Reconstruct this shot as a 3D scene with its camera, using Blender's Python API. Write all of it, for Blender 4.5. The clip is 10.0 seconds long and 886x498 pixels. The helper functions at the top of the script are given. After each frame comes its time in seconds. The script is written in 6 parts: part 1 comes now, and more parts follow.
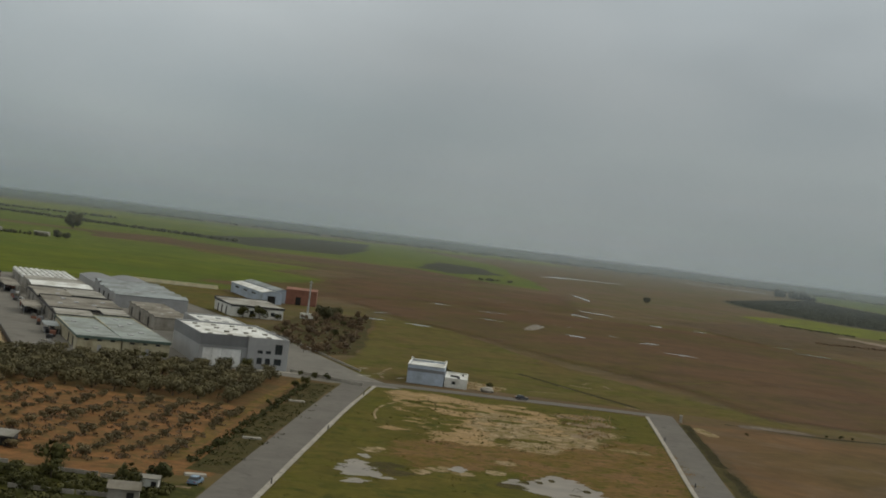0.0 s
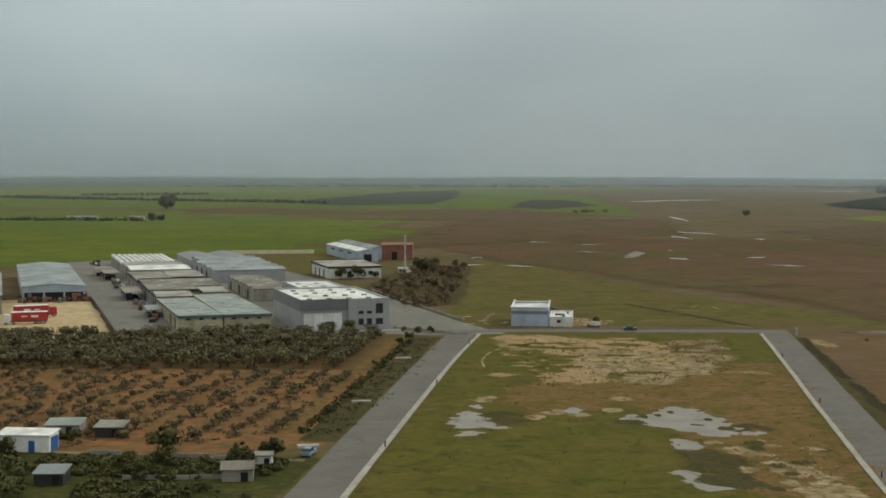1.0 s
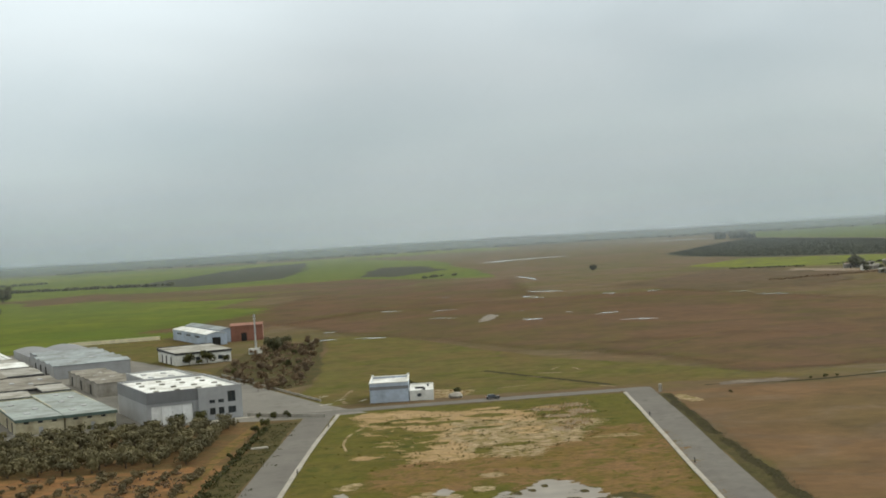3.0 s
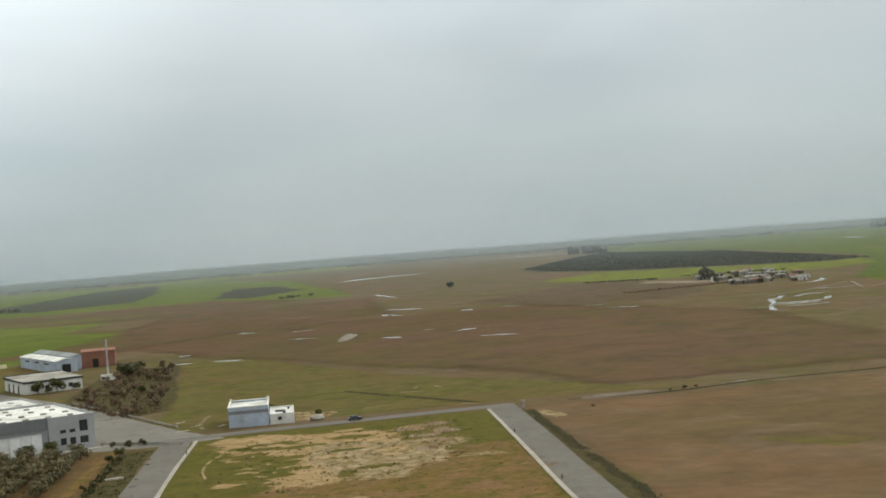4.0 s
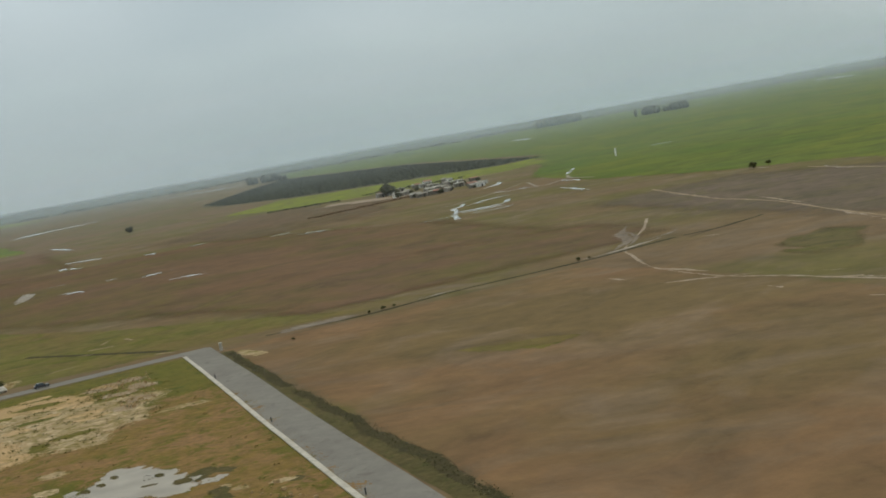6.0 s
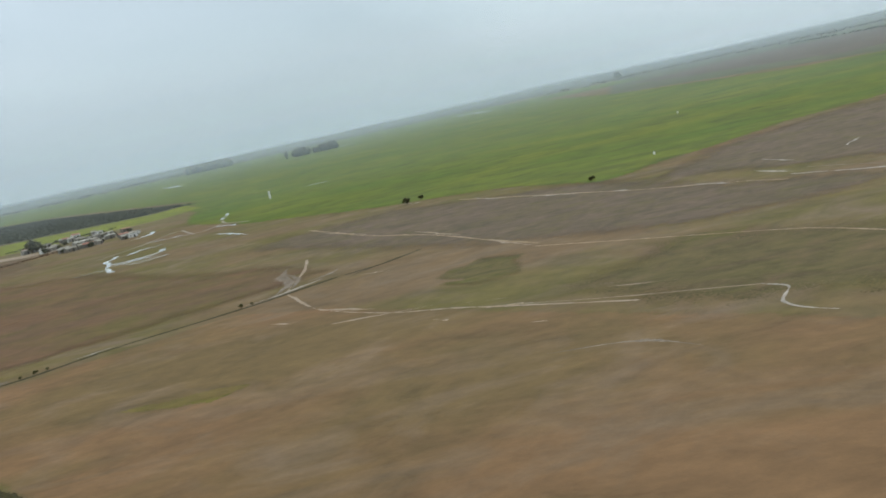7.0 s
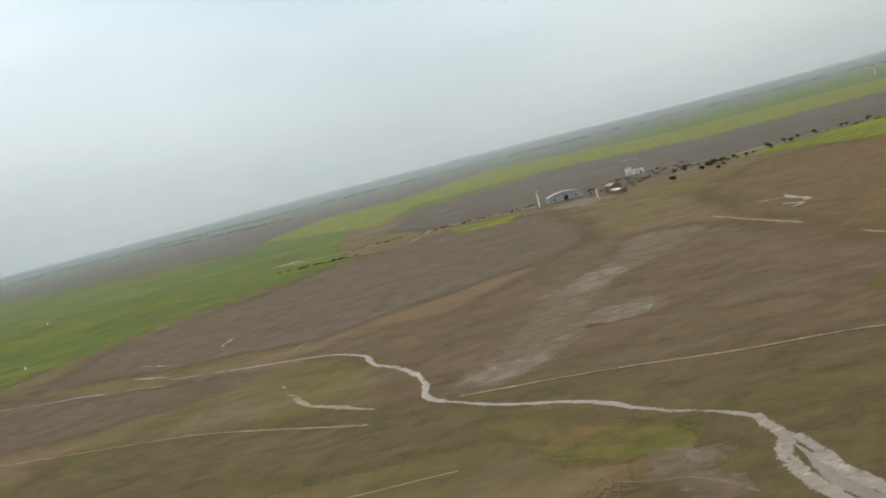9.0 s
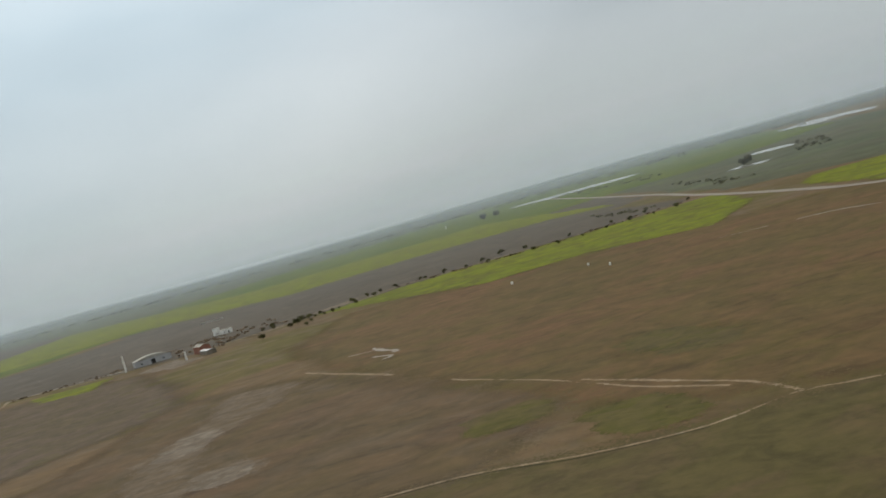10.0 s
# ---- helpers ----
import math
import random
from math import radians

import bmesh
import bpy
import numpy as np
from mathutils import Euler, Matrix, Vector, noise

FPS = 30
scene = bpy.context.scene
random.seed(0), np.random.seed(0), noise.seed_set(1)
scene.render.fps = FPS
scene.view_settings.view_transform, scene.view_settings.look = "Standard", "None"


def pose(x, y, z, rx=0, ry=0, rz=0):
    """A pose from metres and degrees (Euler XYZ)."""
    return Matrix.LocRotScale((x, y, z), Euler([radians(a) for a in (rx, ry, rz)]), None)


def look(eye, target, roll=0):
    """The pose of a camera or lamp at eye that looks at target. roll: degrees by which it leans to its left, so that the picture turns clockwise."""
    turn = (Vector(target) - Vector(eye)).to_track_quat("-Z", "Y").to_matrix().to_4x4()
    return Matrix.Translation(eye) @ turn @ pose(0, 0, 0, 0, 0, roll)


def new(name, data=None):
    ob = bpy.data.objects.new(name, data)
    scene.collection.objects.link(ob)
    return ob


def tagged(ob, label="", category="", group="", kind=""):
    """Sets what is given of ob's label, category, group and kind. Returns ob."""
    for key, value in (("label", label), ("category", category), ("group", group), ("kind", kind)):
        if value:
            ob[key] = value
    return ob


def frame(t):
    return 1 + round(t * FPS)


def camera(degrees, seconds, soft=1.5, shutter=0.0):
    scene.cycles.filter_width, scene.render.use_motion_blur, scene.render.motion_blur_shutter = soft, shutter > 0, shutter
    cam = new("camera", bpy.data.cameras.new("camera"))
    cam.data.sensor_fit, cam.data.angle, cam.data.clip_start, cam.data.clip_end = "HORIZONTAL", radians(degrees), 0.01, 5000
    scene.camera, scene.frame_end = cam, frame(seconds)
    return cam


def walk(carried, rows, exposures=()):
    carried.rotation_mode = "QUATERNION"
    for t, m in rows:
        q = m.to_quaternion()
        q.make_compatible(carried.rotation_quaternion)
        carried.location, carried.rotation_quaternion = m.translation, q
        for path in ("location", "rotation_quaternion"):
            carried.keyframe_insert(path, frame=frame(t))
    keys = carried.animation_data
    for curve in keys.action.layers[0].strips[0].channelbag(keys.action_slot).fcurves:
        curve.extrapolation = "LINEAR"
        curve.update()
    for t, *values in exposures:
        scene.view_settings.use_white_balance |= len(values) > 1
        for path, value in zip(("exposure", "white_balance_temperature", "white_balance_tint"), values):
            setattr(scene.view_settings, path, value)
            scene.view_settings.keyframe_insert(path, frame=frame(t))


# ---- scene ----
cam = camera(36.0, 10.0, soft=1.8)
# seconds, place in metres, then yaw, pitch and roll in degrees
PATH = [
    (0, -0.00, 0.00, 50.00, 0.04, -0.69, 7.04),
    (0.2, 0.28, 1.44, 50.07, 2.93, -1.87, 5.40),
    (0.3, 0.42, 2.16, 50.11, 3.90, -2.33, 4.26),
    (0.5, 0.58, 3.61, 50.19, 4.78, -2.82, 3.09),
    (0.8, 0.62, 5.84, 50.35, 5.09, -3.18, -0.20),
    (1, 0.59, 7.33, 50.49, 3.86, -3.37, 0.12),
    (1.3, 0.29, 9.66, 50.75, 0.63, -3.40, -0.68),
    (1.5, 0.09, 11.22, 50.93, -0.03, -3.30, -1.17),
    (1.8, -0.19, 13.46, 51.17, 1.37, -2.56, -2.06),
    (2, -0.33, 14.94, 51.32, 1.86, -2.02, -1.86),
    (2.2, -0.47, 16.37, 51.45, 1.58, -1.69, -2.01),
    (3.3, -0.57, 23.29, 51.56, -4.38, -0.40, -3.63),
    (3.5, -0.83, 24.47, 51.52, -5.49, -0.26, -3.52),
    (3.8, -1.14, 26.24, 51.46, -7.57, -0.26, -4.02),
    (4, -1.27, 27.44, 51.42, -8.68, -0.33, -4.45),
    (4.3, -1.18, 29.28, 51.41, -10.03, -0.54, -5.55),
    (4.5, -1.01, 30.56, 51.41, -11.29, -0.92, -6.96),
    (4.8, -0.56, 32.56, 51.43, -13.88, -1.48, -6.51),
    (5, -0.25, 33.92, 51.46, -15.74, -2.21, -5.97),
    (5.3, 0.13, 36.08, 51.51, -18.77, -3.41, -8.31),
    (5.5, 0.40, 37.53, 51.54, -19.24, -4.42, -10.10),
    (5.8, 0.99, 39.73, 51.60, -20.07, -4.87, -10.94),
    (6, 1.43, 41.20, 51.65, -21.45, -5.06, -10.29),
    (6.2, 1.94, 42.67, 51.68, -23.50, -5.29, -8.49),
    (7.3, 5.57, 51.03, 51.33, -39.26, -6.02, -14.05),
    (7.5, 6.37, 52.11, 51.32, -40.35, -5.30, -13.83),
    (7.8, 7.63, 53.53, 51.31, -42.65, -4.55, -13.86),
    (8, 8.54, 54.42, 51.32, -45.62, -4.58, -13.65),
    (8.5, 10.94, 56.26, 51.34, -53.90, -3.56, -16.24),
    (8.8, 12.56, 57.16, 51.42, -58.70, -3.78, -14.00),
    (9, 13.68, 57.71, 51.47, -63.06, -3.85, -14.34),
    (9.5, 16.09, 59.45, 51.67, -73.99, -3.36, -13.30),
    (9.8, 17.46, 60.53, 51.79, -79.28, -2.77, -13.90),
    (10, 18.36, 61.26, 51.87, -81.48, -1.91, -15.73),
]


def flown(x, y, z, yaw, pitch, roll):
    return pose(x, y, z) @ pose(0, 0, 0, 0, 0, yaw) @ pose(0, 0, 0, 90 + pitch) @ pose(0, 0, 0, 0, 0, roll)


EXPOSURES = [(0.0, -0.66, 6460, 9), (0.5, -0.5, 6380, 6), (1.0, -0.34, 6350, 5), (2.0, 0.0, 6300, 5), (3.5, 0.12, 6390, 8), (4.0, 0.12, 6400, 8), (4.5, -0.04, 6420, 8), (5.5, -0.08, 6300, 5),
             (6.2, 0.08, 6130, 5), (7.5, 0.4, 5720, 9), (8.5, 0.27, 6130, 12), (9.0, 0.18, 6330, 10), (9.5, -0.02, 6230, 9), (10.0, -0.13, 6280, 10)]
walk(cam, [(t, flown(*p)) for t, *p in PATH], EXPOSURES)

# ---- world and sun: overcast, brightest towards the veiled sun ----
SUN_AZ, SUN_EL = radians(-61), radians(34)      # azimuth from +y to the left
world = bpy.data.worlds.new("overcast_sky")
scene.world = world
world.use_nodes = True
wt = world.node_tree
wt.nodes.clear()


def wnode(kind, **kw):
    n = wt.nodes.new(kind)
    for k, v in kw.items():
        n.inputs[k].default_value = v
    return n


w_out = wnode("ShaderNodeOutputWorld")
w_bg = wnode("ShaderNodeBackground", Strength=1.0)
w_sky = wt.nodes.new("ShaderNodeTexSky")
w_sky.sky_type, w_sky.sun_disc = "NISHITA", False
w_sky.sun_elevation, w_sky.sun_rotation = SUN_EL, -SUN_AZ
w_dim = wt.nodes.new("ShaderNodeVectorMath")
w_dim.operation = "SCALE"
w_dim.inputs["Scale"].default_value = 0.08
w_tc = wt.nodes.new("ShaderNodeTexCoord")
w_map = wt.nodes.new("ShaderNodeMapping")
w_map.inputs["Scale"].default_value = (1.0, 1.0, 3.2)
w_n1 = wnode("ShaderNodeTexNoise", Scale=1.6, Detail=4.0, Roughness=0.45)
w_ramp = wt.nodes.new("ShaderNodeValToRGB")
w_ramp.color_ramp.elements[0].position, w_ramp.color_ramp.elements[1].position = 0.36, 0.66
w_ramp.color_ramp.elements[0].color = (0.412, 0.492, 0.526, 1)
w_ramp.color_ramp.elements[1].color = (0.664, 0.712, 0.722, 1)
w_sep = wt.nodes.new("ShaderNodeSeparateXYZ")
w_n2 = wnode("ShaderNodeTexNoise", Scale=2.6, Detail=3.0, Roughness=0.5, Distortion=0.4)
w_wave = wt.nodes.new("ShaderNodeMath")            # the cloud deck's lower edge is uneven
w_wave.operation = "MULTIPLY_ADD"
w_wave.inputs[1].default_value = 0.16
w_lift = wt.nodes.new("ShaderNodeValToRGB")       # an overcast sky is brighter overhead, with a grey band above the haze
for k, (p, v) in enumerate(((0.0, 0.84), (0.06, 0.82), (0.12, 0.84), (0.19, 1.06), (0.27, 1.3), (1.0, 2.2))):
    e = w_lift.color_ramp.elements[k] if k < 2 else w_lift.color_ramp.elements.new(p)
    e.position, e.color = p, (v, v, v, 1)
w_cloud = wt.nodes.new("ShaderNodeVectorMath")
w_cloud.operation = "SCALE"
w_mix = wt.nodes.new("ShaderNodeMix")
w_mix.data_type = "RGBA"
w_mix.inputs["Factor"].default_value = 0.9
w_up = wt.nodes.new("ShaderNodeVectorMath")        # the sky's own tone goes on unbroken down to the land
w_up.operation = "MAXIMUM"
w_up.inputs[1].default_value = (-1.0, -1.0, 0.03)
L = wt.links.new
L(w_tc.outputs["Generated"], w_up.inputs[0])
L(w_up.outputs["Vector"], w_sky.inputs["Vector"])
L(w_tc.outputs["Generated"], w_map.inputs["Vector"])
L(w_map.outputs["Vector"], w_n1.inputs["Vector"])
L(w_n1.outputs["Fac"], w_ramp.inputs["Fac"])
L(w_tc.outputs["Generated"], w_sep.inputs["Vector"])
L(w_map.outputs["Vector"], w_n2.inputs["Vector"])
L(w_n2.outputs["Fac"], w_wave.inputs[0])
w_base = wt.nodes.new("ShaderNodeMath")
w_base.operation = "SUBTRACT"
w_base.inputs[1].default_value = 0.08
L(w_sep.outputs["Z"], w_base.inputs[0])
L(w_base.outputs["Value"], w_wave.inputs[2])
L(w_wave.outputs["Value"], w_lift.inputs["Fac"])
w_dot = wt.nodes.new("ShaderNodeVectorMath")
w_dot.operation = "DOT_PRODUCT"
w_dot.inputs[1].default_value = (-math.sin(SUN_AZ) * math.cos(SUN_EL), math.cos(SUN_AZ) * math.cos(SUN_EL), math.sin(SUN_EL))
w_veil = wt.nodes.new("ShaderNodeMapRange")       # the veiled sun's broad glow
for k, v in (("From Min", 0.78), ("From Max", 1.0), ("To Min", 0.0), ("To Max", 0.95)):
    w_veil.inputs[k].default_value = v
w_add = wt.nodes.new("ShaderNodeMath")
L(w_tc.outputs["Generated"], w_dot.inputs[0])
L(w_dot.outputs["Value"], w_veil.inputs["Value"])
L(w_ramp.outputs["Color"], w_cloud.inputs[0])
L(w_lift.outputs["Color"], w_add.inputs[0])
L(w_veil.outputs["Result"], w_add.inputs[1])
w_thin = wt.nodes.new("ShaderNodeVectorMath")      # a thinner, brighter stretch of the cloud deck
w_thin.operation = "DOT_PRODUCT"
w_thin.inputs[1].default_value = Vector((math.sin(radians(-16)), math.cos(radians(-16)), math.tan(radians(15)))).normalized()
w_gap = wt.nodes.new("ShaderNodeMapRange")
w_gap.interpolation_type = "SMOOTHSTEP"
for k, v in (("From Min", 0.95), ("From Max", 1.0), ("To Min", 0.0), ("To Max", 0.3)):
    w_gap.inputs[k].default_value = v
w_sum = wt.nodes.new("ShaderNodeMath")
L(w_tc.outputs["Generated"], w_thin.inputs[0])
L(w_thin.outputs["Value"], w_gap.inputs["Value"])
L(w_add.outputs["Value"], w_sum.inputs[0])
L(w_gap.outputs["Result"], w_sum.inputs[1])
L(w_sum.outputs["Value"], w_cloud.inputs["Scale"])
L(w_sky.outputs["Color"], w_dim.inputs[0])
L(w_dim.outputs["Vector"], w_mix.inputs["A"])
w_warm = wt.nodes.new("ShaderNodeValToRGB")         # thin bright cloud overhead is less blue than the haze below it
w_warm.color_ramp.elements[0].position, w_warm.color_ramp.elements[1].position = 0.2, 0.6
w_warm.color_ramp.elements[0].color, w_warm.color_ramp.elements[1].color = (1, 1, 1, 1), (1.14, 1.0, 0.84, 1)
w_tint = wt.nodes.new("ShaderNodeVectorMath")
w_tint.operation = "MULTIPLY"
L(w_sep.outputs["Z"], w_warm.inputs["Fac"])
L(w_cloud.outputs["Vector"], w_tint.inputs[0])
L(w_warm.outputs["Color"], w_tint.inputs[1])
L(w_tint.outputs["Vector"], w_mix.inputs["B"])
L(w_mix.outputs["Result"], w_bg.inputs["Color"])
L(w_bg.outputs["Background"], w_out.inputs["Surface"])

sun = new("sun", bpy.data.lights.new("sun", "SUN"))
sun.data.energy, sun.data.angle, sun.data.color = 1.5, radians(14), (1.0, 0.92, 0.8)
sun.matrix_world = look((0, 0, 0), (math.sin(SUN_AZ) * math.cos(SUN_EL), -math.cos(SUN_AZ) * math.cos(SUN_EL), -math.sin(SUN_EL)))

from mathutils import geometry

# ---- materials ----


def material(name):
    m = bpy.data.materials.new(name)
    m.use_nodes = True
    return m, m.node_tree, m.node_tree.nodes["Principled BSDF"]


def add(nt, kind, **kw):
    n = nt.nodes.new(kind)
    for k, v in kw.items():
        n.inputs[k.replace("_", " ")].default_value = v
    return n


def ramp_of(nt, fac, stops):
    r = nt.nodes.new("ShaderNodeValToRGB")
    el = r.color_ramp.elements
    while len(el) < len(stops):
        el.new(0.5)
    for e, (p, c) in zip(el, stops):
        e.position, e.color = p, (*c, 1)
    nt.links.new(fac, r.inputs["Fac"])
    return r.outputs["Color"]


def blend(nt, fac, a, b, mode="MIX"):
    m = nt.nodes.new("ShaderNodeMix")
    m.data_type, m.blend_type = "RGBA", mode
    for key, v in (("Factor", fac), ("A", a), ("B", b)):
        if isinstance(v, bpy.types.NodeSocket):
            nt.links.new(v, m.inputs[key])
        else:
            m.inputs[key].default_value = v if key == "Factor" else (*v, 1)
    return m.outputs["Result"]


def soil(name, base, other, wide=60.0, fine=2.5, third=None, third_at=0.62, rough=0.95, bump=0.5, rows=None, grain=1.0, soft=0.05, ramp_lo=0.38, ramp_hi=0.62):
    """Ground cover: two colours that drift over wide metres, mottled at fine metres, with a third colour in patches."""
    m, nt, bsdf = material(name)
    geo = nt.nodes.new("ShaderNodeNewGeometry")
    n1 = add(nt, "ShaderNodeTexNoise", Scale=1.0 / wide, Detail=6.0, Roughness=0.6, Distortion=0.6)
    n2 = add(nt, "ShaderNodeTexNoise", Scale=1.0 / fine, Detail=5.0, Roughness=0.7)
    n3 = add(nt, "ShaderNodeTexNoise", Scale=2.7 / wide, Detail=7.0, Roughness=0.62, Distortion=1.2)
    for n in (n1, n2, n3):
        nt.links.new(geo.outputs["Position"], n.inputs["Vector"])
    col = ramp_of(nt, n1.outputs["Fac"], [(ramp_lo, base), (ramp_hi, other)])
    if third:
        k = ramp_of(nt, n3.outputs["Fac"], [(third_at - soft, (0, 0, 0)), (third_at + soft, (1, 1, 1))])
        col = blend(nt, k, col, third)
    mottle = ramp_of(nt, n2.outputs["Fac"], [(0.25, (0.8, 0.81, 0.82)), (0.75, (1.3, 1.29, 1.28))])
    col = blend(nt, 0.85 * grain, col, mottle, "MULTIPLY")
    drift = add(nt, "ShaderNodeTexNoise", Scale=4.5 / wide, Detail=5.0, Roughness=0.66, Distortion=0.8)
    nt.links.new(geo.outputs["Position"], drift.inputs["Vector"])
    tone = ramp_of(nt, drift.outputs["Fac"], [(0.28, (0.63, 0.66, 0.67)), (0.5, (1.0, 1.0, 1.0)), (0.72, (1.27, 1.25, 1.24))])
    col = blend(nt, 0.85 * grain, col, tone, "MULTIPLY")
    if rows:
        turn, width, depth = rows
        mp = nt.nodes.new("ShaderNodeMapping")
        mp.inputs["Rotation"].default_value = (0, 0, radians(turn))
        wv = add(nt, "ShaderNodeTexWave", Scale=0.314 / width, Distortion=2.0, Detail=2.0)
        nt.links.new(geo.outputs["Position"], mp.inputs["Vector"])
        nt.links.new(mp.outputs["Vector"], wv.inputs["Vector"])
        stripe = ramp_of(nt, wv.outputs["Fac"], [(0.0, (1 - depth,) * 3), (1.0, (1 + depth,) * 3)])
        col = blend(nt, 1.0, col, stripe, "MULTIPLY")
    nt.links.new(col, bsdf.inputs["Base Color"])
    bsdf.inputs["Roughness"].default_value = rough
    bsdf.inputs["Specular IOR Level"].default_value = 0.07
    bp = add(nt, "ShaderNodeBump", Strength=bump, Distance=0.25)
    nt.links.new(n2.outputs["Fac"], bp.inputs["Height"])
    nt.links.new(bp.outputs["Normal"], bsdf.inputs["Normal"])
    return m


def surface(name, base, rough=0.7, metal=0.0, vary=0.18, size=1.5, stain=0.25, bump=0.1, ribs=0.0):
    """Built surfaces: a base colour with grain, weather stains and, for sheet metal, ribs."""
    m, nt, bsdf = material(name)
    tc = nt.nodes.new("ShaderNodeTexCoord")
    info = nt.nodes.new("ShaderNodeObjectInfo")
    n1 = add(nt, "ShaderNodeTexNoise", Scale=1.0 / size, Detail=6.0, Roughness=0.65)
    n2 = add(nt, "ShaderNodeTexNoise", Scale=0.22 / size, Detail=4.0, Roughness=0.6, Distortion=0.5)
    for n in (n1, n2):
        nt.links.new(tc.outputs["Object"], n.inputs["Vector"])
    g = ramp_of(nt, n1.outputs["Fac"], [(0.25, (1 - vary,) * 3), (0.75, (1 + vary,) * 3)])
    col = blend(nt, 1.0, base, g, "MULTIPLY")
    s = ramp_of(nt, n2.outputs["Fac"], [(0.35, (1 - stain, 1 - stain * 1.05, 1 - stain * 1.15)), (0.6, (1, 1, 1))])
    col = blend(nt, 1.0, col, s, "MULTIPLY")
    r = ramp_of(nt, info.outputs["Random"], [(0.0, (0.9, 0.9, 0.9)), (1.0, (1.08, 1.08, 1.08))])
    col = blend(nt, 1.0, col, r, "MULTIPLY")
    nt.links.new(col, bsdf.inputs["Base Color"])
    bsdf.inputs["Roughness"].default_value, bsdf.inputs["Metallic"].default_value = rough, metal
    bp = add(nt, "ShaderNodeBump", Strength=bump, Distance=0.05)
    nt.links.new(n1.outputs["Fac"], bp.inputs["Height"])
    last = bp
    if ribs:
        wv = add(nt, "ShaderNodeTexWave", Scale=0.314 / ribs)
        nt.links.new(tc.outputs["Object"], wv.inputs["Vector"])
        b2 = add(nt, "ShaderNodeBump", Strength=0.6, Distance=0.06)
        nt.links.new(wv.outputs["Fac"], b2.inputs["Height"])
        nt.links.new(bp.outputs["Normal"], b2.inputs["Normal"])
        last = b2
    nt.links.new(last.outputs["Normal"], bsdf.inputs["Normal"])
    return m


def leafy(name, dark, light):
    m, nt, bsdf = material(name)
    info = nt.nodes.new("ShaderNodeObjectInfo")
    geo = nt.nodes.new("ShaderNodeNewGeometry")
    c1 = ramp_of(nt, geo.outputs["Random Per Island"], [(0.0, dark), (1.0, light)])
    k = ramp_of(nt, info.outputs["Random"], [(0.0, (0.75, 0.75, 0.75)), (1.0, (1.2, 1.15, 1.05))])
    nt.links.new(blend(nt, 1.0, c1, k, "MULTIPLY"), bsdf.inputs["Base Color"])
    bsdf.inputs["Roughness"].default_value = 0.75
    bsdf.inputs["Specular IOR Level"].default_value = 0.2
    return m


def water_like(name, bed, rough=0.3, gloss=0.4):
    m, nt, bsdf = material(name)
    geo = nt.nodes.new("ShaderNodeNewGeometry")
    n1 = add(nt, "ShaderNodeTexNoise", Scale=0.15, Detail=5.0)
    n2 = add(nt, "ShaderNodeTexNoise", Scale=1.6, Detail=3.0)
    for n in (n1, n2):
        nt.links.new(geo.outputs["Position"], n.inputs["Vector"])
    nt.links.new(ramp_of(nt, n1.outputs["Fac"], [(0.3, bed), (0.7, tuple(c * 1.5 for c in bed))]), bsdf.inputs["Base Color"])
    bsdf.inputs["Roughness"].default_value, bsdf.inputs["IOR"].default_value = rough, 1.33
    bsdf.inputs["Specular IOR Level"].default_value = gloss
    bp = add(nt, "ShaderNodeBump", Strength=0.15, Distance=0.03)
    nt.links.new(n2.outputs["Fac"], bp.inputs["Height"])
    nt.links.new(bp.outputs["Normal"], bsdf.inputs["Normal"])
    return m


M_GROUND = soil("wet_farmland", (0.104, 0.07, 0.037), (0.082, 0.069, 0.022), 110, 7, (0.112, 0.083, 0.055), 0.6, soft=0.12, ramp_lo=0.42, ramp_hi=0.58, grain=0.85)
M_PLOUGH = soil("ploughed_soil", (0.122, 0.073, 0.036), (0.094, 0.065, 0.028), 110, 6, (0.122, 0.087, 0.056), 0.6, soft=0.12, ramp_lo=0.42, ramp_hi=0.58, grain=0.9)
M_MIXED = soil("brown_and_weedy_field", (0.096, 0.057, 0.03), (0.074, 0.058, 0.019), 100, 6, (0.082, 0.05, 0.03), 0.56, soft=0.12, ramp_lo=0.42, ramp_hi=0.58, grain=0.85)
M_UMBER = soil("umber_field", (0.086, 0.063, 0.046), (0.074, 0.057, 0.036), 50, 5, (0.072, 0.06, 0.026), 0.6, soft=0.12)
M_DAMP = soil("damp_grey_soil", (0.1, 0.075, 0.051), (0.088, 0.064, 0.038), 26, 4, (0.114, 0.089, 0.066), 0.56, soft=0.12)
M_FRESH = soil("fresh_wheat", (0.072, 0.098, 0.011), (0.098, 0.114, 0.013), 130, 9, (0.064, 0.078, 0.013), 0.58, soft=0.12, grain=0.75)
M_GREEN = soil("young_wheat", (0.056, 0.084, 0.009), (0.086, 0.1, 0.01), 130, 9, (0.05, 0.064, 0.012), 0.58, soft=0.12, grain=0.75)
M_GARDEN = soil("rank_garden", (0.034, 0.038, 0.01), (0.05, 0.05, 0.014), 9, 1.2, (0.075, 0.068, 0.016), 0.58, soft=0.08)
M_DOLIVE = soil("dark_olive_field", (0.102, 0.06, 0.03), (0.08, 0.058, 0.024), 70, 5, (0.076, 0.058, 0.02), 0.58, soft=0.12)
M_DUSK = soil("dark_umber_field", (0.088, 0.058, 0.034), (0.076, 0.056, 0.027), 80, 6, (0.088, 0.066, 0.044), 0.6, soft=0.12)
